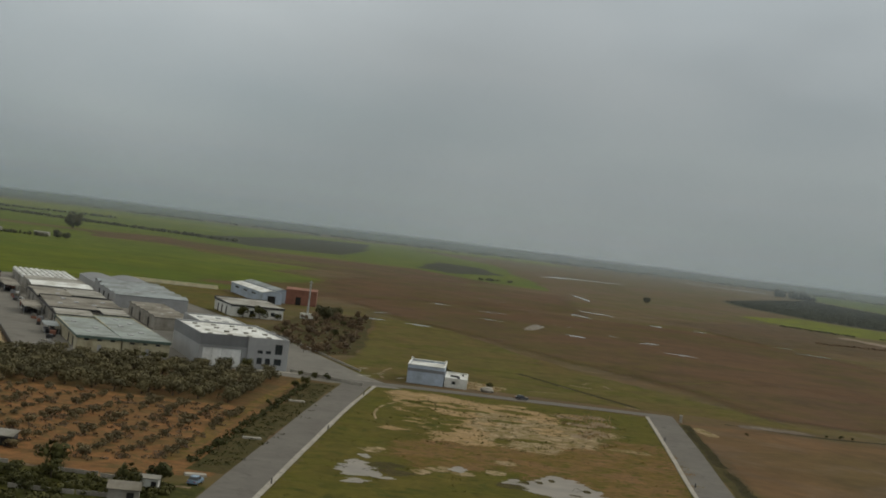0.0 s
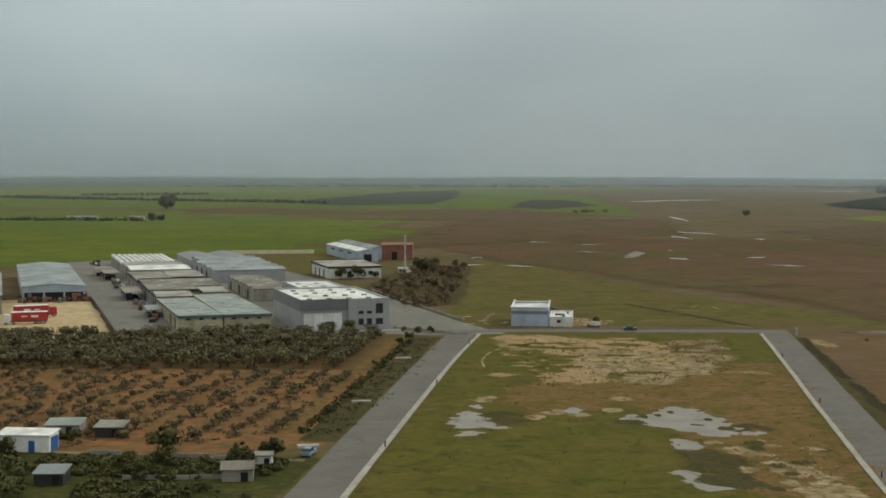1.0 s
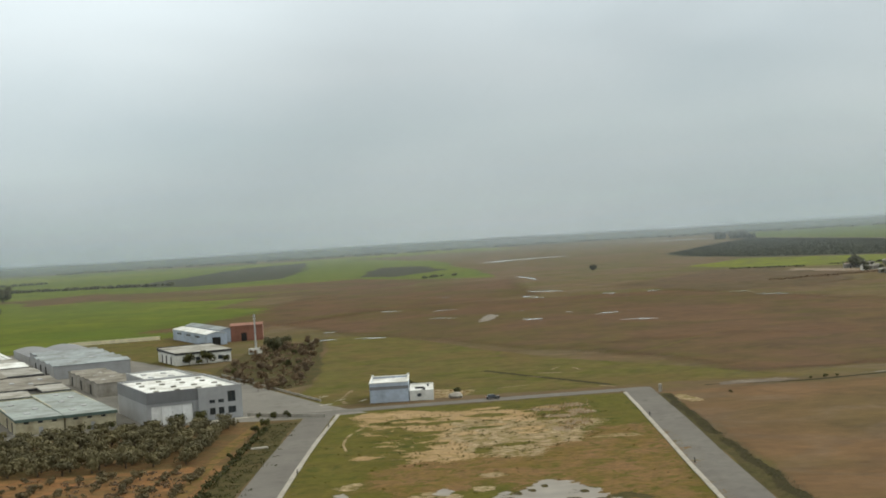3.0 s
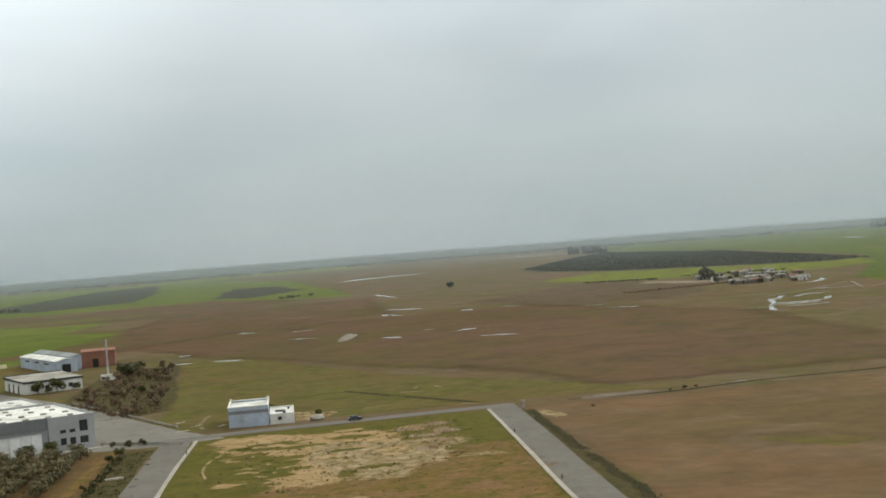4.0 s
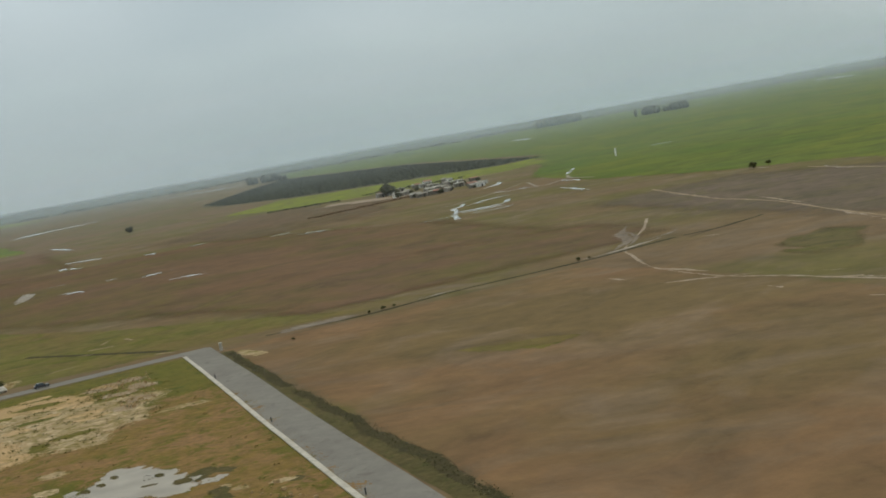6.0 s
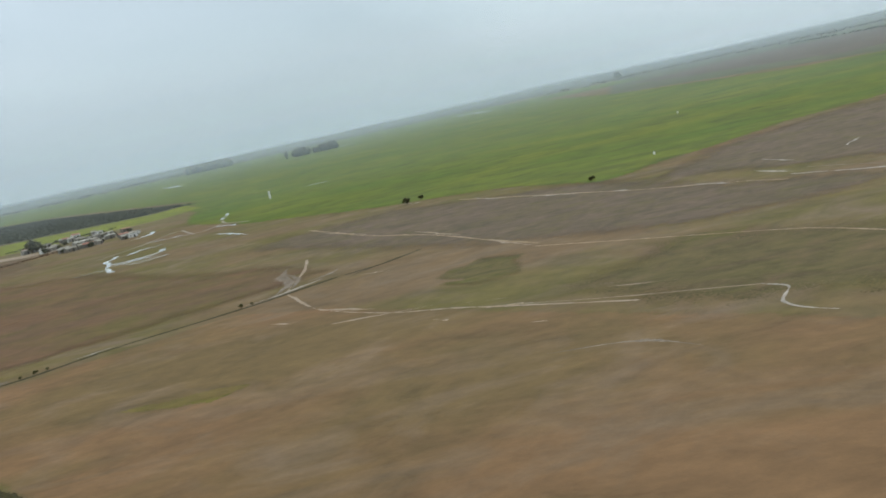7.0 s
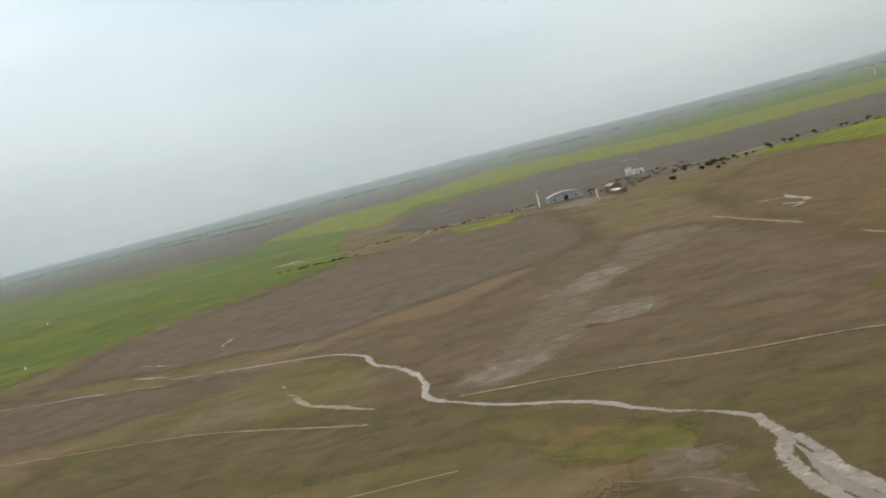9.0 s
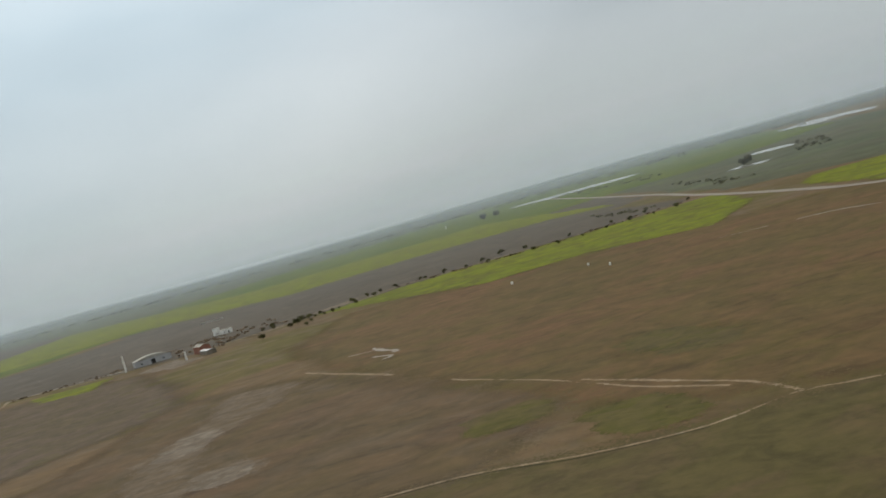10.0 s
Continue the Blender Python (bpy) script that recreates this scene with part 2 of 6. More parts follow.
M_PAST = soil("olive_pasture", (0.074, 0.058, 0.025), (0.064, 0.054, 0.019), 60, 5, (0.08, 0.057, 0.029), 0.6, soft=0.12)
M_LIME = soil("bright_crop", (0.126, 0.142, 0.006), (0.1, 0.12, 0.008), 60, 5, (0.08, 0.078, 0.018), 0.54, soft=0.08)
M_OLIVEF = soil("weedy_field", (0.084, 0.076, 0.019), (0.098, 0.07, 0.024), 50, 4, (0.068, 0.068, 0.01), 0.58, soft=0.1)
M_DARKF = soil("dark_scrub_field", (0.034, 0.037, 0.02), (0.044, 0.041, 0.026), 40, 6, (0.03, 0.036, 0.016), 0.6)
M_GREYF = soil("grey_tilled_field", (0.078, 0.066, 0.053), (0.066, 0.056, 0.044), 80, 5, (0.094, 0.076, 0.06), 0.64)
M_GRASS = soil("lot_grass", (0.074, 0.07, 0.011), (0.09, 0.074, 0.015), 22, 1.6, (0.055, 0.058, 0.01), 0.6)
M_SANDY = soil("rubble_sand", (0.33, 0.258, 0.168), (0.215, 0.155, 0.088), 9, 0.9, (0.11, 0.086, 0.022), 0.53, soft=0.12)
M_TAN = soil("trodden_sand", (0.3, 0.21, 0.115), (0.25, 0.17, 0.085), 15, 1.1, (0.14, 0.104, 0.032), 0.6, soft=0.1)
M_WEEDY = soil("weedy_soil", (0.074, 0.063, 0.019), (0.072, 0.056, 0.025), 40, 4, (0.062, 0.058, 0.012), 0.58, soft=0.12)
M_BROWN = soil("trodden_earth", (0.15, 0.088, 0.04), (0.118, 0.078, 0.022), 12, 1.5, (0.08, 0.068, 0.013), 0.55)
M_RED = soil("red_orchard_soil", (0.2, 0.096, 0.04), (0.158, 0.083, 0.035), 14, 1.8, (0.105, 0.07, 0.028), 0.52, soft=0.1)
M_ORCH = soil("orchard_floor", (0.115, 0.066, 0.03), (0.085, 0.06, 0.024), 14, 1.8, (0.07, 0.058, 0.022), 0.6)
M_YARD = soil("sandy_yard", (0.42, 0.33, 0.2), (0.36, 0.275, 0.16), 18, 2, (0.3, 0.235, 0.145), 0.66, bump=0.2)
M_ASPH = soil("worn_asphalt", (0.125, 0.115, 0.105), (0.145, 0.135, 0.122), 14, 1.2, (0.11, 0.1, 0.09), 0.62, 0.85, 0.15, grain=0.35)
M_APRON = soil("estate_yard", (0.15, 0.142, 0.128), (0.175, 0.165, 0.148), 20, 2, (0.125, 0.116, 0.102), 0.62, 0.85, 0.15, grain=0.5)
M_WALK = soil("pale_pavement", (0.33, 0.31, 0.275), (0.28, 0.26, 0.225), 8, 1.0, (0.26, 0.24, 0.2), 0.66, 0.85, 0.15)
M_TRACK = soil("chalky_track", (0.2, 0.15, 0.1), (0.16, 0.115, 0.07), 15, 2, (0.26, 0.21, 0.155), 0.6)
M_CHALK = soil("pale_silt", (0.195, 0.168, 0.14), (0.148, 0.126, 0.104), 12, 2, (0.235, 0.208, 0.178), 0.62, 0.6, 0.2)
M_CREEK = soil("wet_creek_silt", (0.2, 0.176, 0.152), (0.165, 0.142, 0.122), 10, 2, (0.25, 0.222, 0.195), 0.6, 0.7, 0.2)
M_DRIED = soil("dried_grey_silt", (0.125, 0.1, 0.078), (0.105, 0.082, 0.06), 25, 3, (0.165, 0.14, 0.115), 0.58, soft=0.1)
M_SILT = soil("grey_silt", (0.21, 0.165, 0.125), (0.165, 0.122, 0.082), 12, 2, (0.25, 0.205, 0.165), 0.6, 0.8, 0.2)
M_FARF = soil("far_grey_green", (0.06, 0.07, 0.04), (0.07, 0.07, 0.045), 300, 30, (0.075, 0.085, 0.04), 0.6)
M_DITCH = soil("ditch_weeds", (0.038, 0.031, 0.013), (0.03, 0.027, 0.01), 8, 1.2, (0.055, 0.042, 0.018), 0.62)
M_VERGE = soil("verge_weeds", (0.05, 0.044, 0.015), (0.064, 0.05, 0.02), 8, 1.2, (0.042, 0.042, 0.012), 0.6)
M_WATER = water_like("shallow_water", (0.17, 0.15, 0.125), 0.35, 0.14)
M_FLOOD = water_like("flood_water", (0.2, 0.18, 0.155), 0.06, 0.5)
M_MUDDY = water_like("muddy_creek", (0.11, 0.092, 0.08), 0.5, 0.15)
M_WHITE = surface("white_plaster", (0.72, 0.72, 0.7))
M_GREYW = surface("grey_panels", (0.35, 0.355, 0.37), 0.6, vary=0.08, stain=0.15)
M_DGREY = surface("dark_grey_panels", (0.19, 0.195, 0.21), 0.6, vary=0.08, stain=0.15)
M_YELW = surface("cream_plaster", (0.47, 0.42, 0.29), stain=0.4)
M_CREAM = surface("cream_wall", (0.75, 0.68, 0.48), stain=0.15)
M_ROOFW = surface("white_roof_membrane", (0.68, 0.69, 0.68), 0.6, vary=0.24, stain=0.4)
M_ROOFG = surface("grey_green_sheet", (0.25, 0.285, 0.27), 0.55, 0.0, vary=0.28, size=2.5, stain=0.5, ribs=0.5)
M_FASC = surface("green_fascia", (0.09, 0.13, 0.11), 0.6)
M_ROOFL = surface("light_grey_roof", (0.3, 0.29, 0.262), 0.75, vary=0.28, size=2.0, stain=0.55)
M_ROOFB = surface("blue_grey_sheet", (0.235, 0.265, 0.28), 0.55, 0.0, vary=0.26, size=2.5, stain=0.5, ribs=0.5)
M_ROOFT = surface("dusty_roof", (0.225, 0.207, 0.175), 0.8, vary=0.28, size=2.2, stain=0.55)
M_BLOCK = surface("concrete_block", (0.33, 0.31, 0.28), 0.85, stain=0.35)
M_BLUEW = surface("pale_blue_cladding", (0.38, 0.44, 0.54), 0.6)
M_BRICK = surface("terracotta_wall", (0.25, 0.11, 0.075), 0.85)
M_DARK = surface("dark_trim", (0.03, 0.03, 0.033), 0.6)
M_VOID = surface("dark_doorway", (0.018, 0.017, 0.016), 0.9)
M_STEEL = surface("galvanised_steel", (0.45, 0.46, 0.47), 0.45, 0.6)
M_REDP = surface("red_truck_paint", (0.4, 0.03, 0.03), 0.4, stain=0.15)
M_BLUEP = surface("blue_paint", (0.04, 0.13, 0.4), 0.45)
M_PALEB = surface("pale_blue_paint", (0.16, 0.25, 0.36), 0.4, stain=0.12)
M_WHITEP = surface("white_paint", (0.78, 0.78, 0.78), 0.4, stain=0.12)
M_BLACKP = surface("black_paint", (0.02, 0.02, 0.022), 0.35)
M_TYRE = surface("tyre_rubber", (0.02, 0.02, 0.02), 0.9)
M_BARK = surface("bark", (0.09, 0.07, 0.05), 0.95, bump=0.5)
M_OLIVE = leafy("olive_leaves", (0.092, 0.081, 0.042), (0.148, 0.132, 0.074))
M_YOLIVE = leafy("young_olive_leaves", (0.095, 0.078, 0.042), (0.165, 0.135, 0.078))
M_BUSH = leafy("bush_leaves", (0.036, 0.039, 0.012), (0.082, 0.08, 0.026))
M_SCRUB = leafy("dry_scrub", (0.1, 0.072, 0.047), (0.175, 0.125, 0.082))
M_TUFT = leafy("grass_tufts", (0.06, 0.056, 0.01), (0.1, 0.086, 0.016))
M_PLANT = leafy("plantation_leaves", (0.05, 0.056, 0.034), (0.082, 0.086, 0.052))
M_WOOD = leafy("dark_wood_leaves", (0.055, 0.058, 0.03), (0.1, 0.096, 0.052))

m_glass, _, b_glass = material("window_glass")
b_glass.inputs["Base Color"].default_value = (0.05, 0.06, 0.07, 1)
b_glass.inputs["Roughness"].default_value = 0.08
b_glass.inputs["Transmission Weight"].default_value = 0.3
M_GLASS = m_glass


def haze_shell_material(name, most, fall, rise):
    """A see-through shell that paints haze; it thins with height, and towards the ground at the wall's own foot."""
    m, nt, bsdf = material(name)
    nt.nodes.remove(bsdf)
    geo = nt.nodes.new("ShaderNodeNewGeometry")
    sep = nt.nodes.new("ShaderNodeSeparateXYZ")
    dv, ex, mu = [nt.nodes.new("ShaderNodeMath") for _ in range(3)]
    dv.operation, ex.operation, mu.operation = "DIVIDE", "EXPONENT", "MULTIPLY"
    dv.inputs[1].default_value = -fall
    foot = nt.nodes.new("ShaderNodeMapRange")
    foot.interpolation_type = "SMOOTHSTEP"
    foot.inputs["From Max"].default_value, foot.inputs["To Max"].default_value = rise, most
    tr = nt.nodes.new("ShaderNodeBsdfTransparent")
    veil = nt.nodes.new("ShaderNodeMixShader")          # one bluish tint, diffuse and translucent, imitates haze lit from both sides
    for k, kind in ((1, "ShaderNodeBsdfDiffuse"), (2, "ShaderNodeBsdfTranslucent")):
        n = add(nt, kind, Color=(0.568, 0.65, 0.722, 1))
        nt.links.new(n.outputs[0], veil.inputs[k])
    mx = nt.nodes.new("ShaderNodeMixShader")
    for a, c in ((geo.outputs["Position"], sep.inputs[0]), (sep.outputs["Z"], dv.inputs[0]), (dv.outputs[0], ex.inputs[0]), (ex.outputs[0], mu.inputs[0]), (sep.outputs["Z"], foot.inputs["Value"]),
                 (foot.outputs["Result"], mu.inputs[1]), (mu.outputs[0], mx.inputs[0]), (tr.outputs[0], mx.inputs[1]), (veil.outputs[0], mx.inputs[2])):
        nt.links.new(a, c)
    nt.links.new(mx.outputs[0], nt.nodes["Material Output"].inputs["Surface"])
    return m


# ---- building blocks ----


def part(name, bm, mat, parent=None, label="", m=None):
    me = bpy.data.meshes.new(name)
    bm.normal_update()
    bm.to_mesh(me)
    bm.free()
    for one in (mat if isinstance(mat, (list, tuple)) else [mat]):
        me.materials.append(one)
    ob = new(name, me)
    if parent:
        ob.parent = parent
    if m:
        ob.matrix_local = m
    if label:
        ob["label"] = label
    return ob


def thing(name, label, category, x, y, turn=0.0, z=0.0, group="", kind=""):
    e = new(name)
    e.empty_display_size = 0.5
    e.matrix_world = pose(x, y, z, 0, 0, turn)
    return tagged(e, label, category, group, kind)


def box(bm, x0, x1, y0, y1, z0, z1, slot=0, top=None):
    """A box; top shrinks its upper face by that many metres on each side."""
    k = top or 0.0
    v = [bm.verts.new(p) for p in ((x0, y0, z0), (x1, y0, z0), (x1, y1, z0), (x0, y1, z0),
                                   (x0 + k, y0 + k, z1), (x1 - k, y0 + k, z1), (x1 - k, y1 - k, z1), (x0 + k, y1 - k, z1))]
    for f in ((3, 2, 1, 0), (4, 5, 6, 7), (0, 1, 5, 4), (1, 2, 6, 5), (2, 3, 7, 6), (3, 0, 4, 7)):
        bm.faces.new([v[i] for i in f]).material_index = slot
    return v


def prism(bm, outline, x0, x1, slot=0):
    """An outline of (y, z) drawn along x."""
    a = [bm.verts.new((x0, y, z)) for y, z in outline]
    b = [bm.verts.new((x1, y, z)) for y, z in outline]
    n = len(outline)
    bm.faces.new(a[::-1]).material_index = slot
    bm.faces.new(b).material_index = slot
    for i in range(n):
        bm.faces.new((a[i], a[(i + 1) % n], b[(i + 1) % n], b[i])).material_index = slot


def rod(bm, a, b, r0, r1=None, sides=6):
    a, b = Vector(a), Vector(b)
    r1 = r0 if r1 is None else r1
    turn = (b - a).to_track_quat("Z", "Y").to_matrix()
    rings = []
    for p, r in ((a, r0), (b, r1)):
        rings.append([bm.verts.new(p + turn @ Vector((math.cos(i * math.tau / sides) * r, math.sin(i * math.tau / sides) * r, 0))) for i in range(sides)])
    for i in range(sides):
        j = (i + 1) % sides
        bm.faces.new((rings[0][i], rings[0][j], rings[1][j], rings[1][i]))
    bm.faces.new(rings[0][::-1])
    bm.faces.new(rings[1])


def pierced(bm, length, height, thick, holes, x=0.0, z=0.0, y=0.0):
    """One wall along x, thick metres deep, with holes (x0, x1, z0, z1) through it."""
    xs = sorted({x, x + length, *(v for h in holes for v in h[:2])})
    zs = sorted({z, z + height, *(v for h in holes for v in h[2:])})

    def solid(i, j):
        if not (0 <= i < len(xs) - 1 and 0 <= j < len(zs) - 1):
            return False
        cx, cz = (xs[i] + xs[i + 1]) / 2, (zs[j] + zs[j + 1]) / 2
        return not any(a < cx < b and c < cz < d for a, b, c, d in holes)

    made = {}

    def vert(i, j, k):
        if (i, j, k) not in made:
            made[i, j, k] = bm.verts.new((xs[i], y + thick * k, zs[j]))
        return made[i, j, k]

    for i in range(len(xs) - 1):
        for j in range(len(zs) - 1):
            if not solid(i, j):
                continue
            bm.faces.new([vert(*p) for p in ((i, j, 0), (i + 1, j, 0), (i + 1, j + 1, 0), (i, j + 1, 0))])
            bm.faces.new([vert(*p) for p in ((i, j, 1), (i, j + 1, 1), (i + 1, j + 1, 1), (i + 1, j, 1))])
            for di, dj, a, c in ((-1, 0, (i, j), (i, j + 1)), (1, 0, (i + 1, j + 1), (i + 1, j)), (0, -1, (i + 1, j), (i, j)), (0, 1, (i, j + 1), (i + 1, j + 1))):
                if not solid(i + di, j + dj):
                    bm.faces.new((vert(*a, 0), vert(*c, 0), vert(*c, 1), vert(*a, 1)))


def wobble(pts, step, amount, seed):
    """The outline cut into steps and made uneven."""
    out = []
    for (x0, y0), (x1, y1) in zip(pts, pts[1:] + pts[:1]):
        d = math.hypot(x1 - x0, y1 - y0)
        n = max(1, int(d / step))
        for i in range(n):
            x, y = x0 + (x1 - x0) * i / n, y0 + (y1 - y0) * i / n
            q = Vector((x / (step * 2.2), y / (step * 2.2), seed * 3.7))
            q2 = Vector((x / (step * 0.8), y / (step * 0.8), seed * 5.1))
            out.append((x + amount * (noise.noise(q) + 0.5 * noise.noise(q2)), y + amount * (noise.noise(q + Vector((9, 4, 7))) + 0.5 * noise.noise(q2 + Vector((3, 1, 2))))))
    return out


LEVELS = {"n": 0}


def sheet(name, pts, z, mat, label, category="field", step=20.0, amount=5.0, kind="structure", fade=None):
    """A piece of ground cover with an uneven outline that thins out towards its edge, lying a little above the ground."""
    LEVELS["n"] += 1
    z = 0.22 * (z + 0.0021 * (LEVELS["n"] % 23))
    fade = amount * 1.8 if fade is None else fade
    pts = [tuple(map(float, p)) for p in pts]
    if sum(x0 * y1 - x1 * y0 for (x0, y0), (x1, y1) in zip(pts, pts[1:] + pts[:1])) < 0:
        pts = pts[::-1]
    line = [Vector(p) for p in wobble(pts, step, amount, LEVELS["n"])]
    n = len(line)
    outer, inner = [], []
    for i, p in enumerate(line):
        t = (line[(i + 1) % n] - line[i - 1]).normalized()
        inward = Vector((-t.y, t.x))
        outer.append(p - inward * fade * 0.5)
        inner.append(p + inward * fade * 0.5)
    loops = [(i, (i + 1) % n) for i in range(n)]
    verts, _, faces, origin, _, _ = geometry.delaunay_2d_cdt(outer + inner, [(n + a, n + c) for a, c in loops], [list(range(n))], 1, 1e-4)
    me = bpy.data.meshes.new(name)
    me.from_pydata([(v.x, v.y, z) for v in verts], [], faces)
    cover = me.attributes.new("cover", "FLOAT", "POINT")
    cover.data.foreach_set("value", [0.0 if any(k < n for k in o) else 1.0 if o else 0.3 for o in origin])
    me.materials.append(soft_edged(mat, fade > 15))
    if me.polygons and me.polygons[0].normal.z < 0:
        me.flip_normals()
    return tagged(new(name, me), label, category, kind=kind)


def soft_edged(mat, gentle=False):
    """The material thinning out, unevenly, where the cover of the sheet runs from 1 to 0."""
    key = mat.name + ("_drift" if gentle else "_patch")
    if key in bpy.data.materials:
        return bpy.data.materials[key]
    m = mat.copy()
    m.name = key
    nt = m.node_tree
    at = nt.nodes.new("ShaderNodeAttribute")
    at.attribute_name = "cover"
    geo = nt.nodes.new("ShaderNodeNewGeometry")
    n1 = add(nt, "ShaderNodeTexNoise", Scale=0.1 if gentle else 0.22, Detail=5.0, Roughness=0.65, Distortion=0.7)
    n2 = add(nt, "ShaderNodeTexNoise", Scale=1.2 if gentle else 1.6, Detail=3.0, Roughness=0.6)
    total = at.outputs["Fac"]
    for n, k in ((n1, 0.7 if gentle else 1.3), (n2, 1.3)):      # drifts and single clumps
        nt.links.new(geo.outputs["Position"], n.inputs["Vector"])
        m1 = nt.nodes.new("ShaderNodeMath")
        m1.operation = "MULTIPLY_ADD"
        m1.inputs[1].default_value = k
        nt.links.new(n.outputs["Fac"], m1.inputs[0])
        nt.links.new(total, m1.inputs[2])
        total = m1.outputs[0]
    cut = nt.nodes.new("ShaderNodeMath")
    cut.operation = "GREATER_THAN"
    cut.inputs[1].default_value = 1.45 if gentle else 1.7
    nt.links.new(total, cut.inputs[0])
    k = cut.outputs[0]
    nt.links.new(k, nt.nodes["Principled BSDF"].inputs["Alpha"])
    return m


def smooth_line(pts, step):
    """A gentle curve through the points."""
    pts = [Vector(p) for p in pts]
    ext = [pts[0] * 2 - pts[1], *pts, pts[-1] * 2 - pts[-2]]
    out = []
    for a, b, c, d in zip(ext, ext[1:], ext[2:], ext[3:]):
        n = max(1, int((c - b).length / step))
        for i in range(n):
            t = i / n
            out.append(0.5 * ((2 * b) + (c - a) * t + (2 * a - 5 * b + 4 * c - d) * t * t + (3 * b - a - 3 * c + d) * t ** 3))
    return out + [pts[-1]]


def ribbon(name, pts, width, z, mat, label, category="track", step=6.0, ragged=0.3, kind="structure", thick=0.0, taper=0.0):
    """A strip of ground along a line. ragged: how much its width and line wander. taper: the share of its length over which each end thins out."""
    LEVELS["n"] += 1
    seed, line = LEVELS["n"], smooth_line(pts, step)
    z = 0.22 * (z + 0.0021 * (seed % 23))
    soft = not thick and ragged >= 0.3
    verts, faces, cover = [], [], []
    for i, p in enumerate(line):
        t = (line[min(i + 1, len(line) - 1)] - line[max(i - 1, 0)]).normalized()
        s = Vector((-t.y, t.x))
        k = Vector((p.x / (step * 3.2), p.y / (step * 3.2), seed * 2.3))
        w = width / 2 * max(0.12, 1 + ragged * 1.6 * noise.noise(k))
        w2 = width / 2 * max(0.12, 1 + ragged * 1.6 * noise.noise(k + Vector((5, 8, 2))))
        if taper:
            u = i / max(1, len(line) - 1)
            k2 = max(0.06, min(1.0, u / taper, (1 - u) / taper))
            w, w2 = w * k2, w2 * k2
        c = p + s * ragged * width * 0.6 * noise.noise(k * 0.6 + Vector((1, 2, 9)))
        if soft:                                       # the cover thins out at both edges and, here and there, along the line
            full = 0.75 + 0.6 * (0.6 + ragged) * noise.noise(k * 0.5 + Vector((7, 3, 4)))
            row = [((*(c + s * w * 1.35), z), 0.0), ((*(c + s * w * 0.45), z), full), ((*(c - s * w2 * 0.45), z), full), ((*(c - s * w2 * 1.35), z), 0.0)]
        else:
            a, b = c + s * w, c - s * w2
            row = [((*a, z + thick), 1.0), ((*b, z + thick), 1.0)]
            if thick:
                row += [((*b, -0.05), 1.0), ((*a, -0.05), 1.0)]
        n, m = len(verts), len(row)
        verts += [v for v, _ in row]
        cover += [f for _, f in row]
        if i:
            for j in range(m if thick else m - 1):
                j2 = (j + 1) % m
                faces.append((n - m + j, n - m + j2, n + j2, n + j))
        elif thick:
            faces.append(tuple(range(m)))
    if thick:
        faces.append(tuple(range(len(verts) - 1, len(verts) - 5, -1)))
    me = bpy.data.meshes.new(name)
    me.from_pydata(verts, [], faces)
    if soft:
        me.attributes.new("cover", "FLOAT", "POINT").data.foreach_set("value", cover)
    me.materials.append(soft_edged(mat) if soft else mat)
    if not thick and me.polygons[0].normal.z < 0:
        me.flip_normals()
    return tagged(new(name, me), label, category, kind=kind)


# ---- ground, horizon and haze ----
bm = bmesh.new()
ring = [bm.verts.new((4950 * math.sin(i * math.tau / 96), 4950 * math.cos(i * math.tau / 96), 0)) for i in range(96)][::-1]
bm.faces.new(ring)
tagged(part("ground", bm, M_GROUND), "wet brown and olive farmland reaching the horizon", "ground", kind="structure")


def round_wall(name, radius, height, mat, label):
    bm = bmesh.new()
    n = 96
    low, up = [[bm.verts.new((radius * math.sin(i * math.tau / n), radius * math.cos(i * math.tau / n), z)) for i in range(n)] for z in (-1, height)]
    for i in range(n):
        j = (i + 1) % n
        bm.faces.new((low[i], low[j], up[j], up[i]))
    return tagged(part(name, bm, mat), label, "backdrop", kind="structure")


M_FAR = soil("far_land", (0.05, 0.058, 0.034), (0.042, 0.042, 0.032), 420, 30, (0.085, 0.105, 0.035), 0.64)
bm = bmesh.new()                                  # the plain rises a little towards the skyline
rows = []
for j in range(9):
    k = j / 8
    row = []
    for i in range(360):
        a = i * math.tau / 360
        d = 3950 + 1000 * k
        p = Vector((d * math.sin(a), d * math.cos(a), 0))
        h = 18 + 5 * noise.noise(p / 900) + 2.2 * noise.noise(p / 130)
        p.z = h * k ** 1.4 - 0.6 * (1 - k)
        row.append(bm.verts.new(p))
    rows.append(row)
for r0, r1 in zip(rows, rows[1:]):
    for i in range(360):
        j = (i + 1) % 360
        bm.faces.new((r0[j], r0[i], r1[i], r1[j]))
tagged(part("backdrop", bm, M_FAR), "low grey-green rise along the far horizon", "backdrop", kind="structure")
# five added ring walls paint the distance haze over the land behind them
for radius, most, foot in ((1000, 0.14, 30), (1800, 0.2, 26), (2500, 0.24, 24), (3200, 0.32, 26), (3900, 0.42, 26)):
    round_wall("backdrop", radius, 260 + radius * 0.1, haze_shell_material("haze", most, 60 + radius * 0.022, foot), "thin grey haze in the far distance")

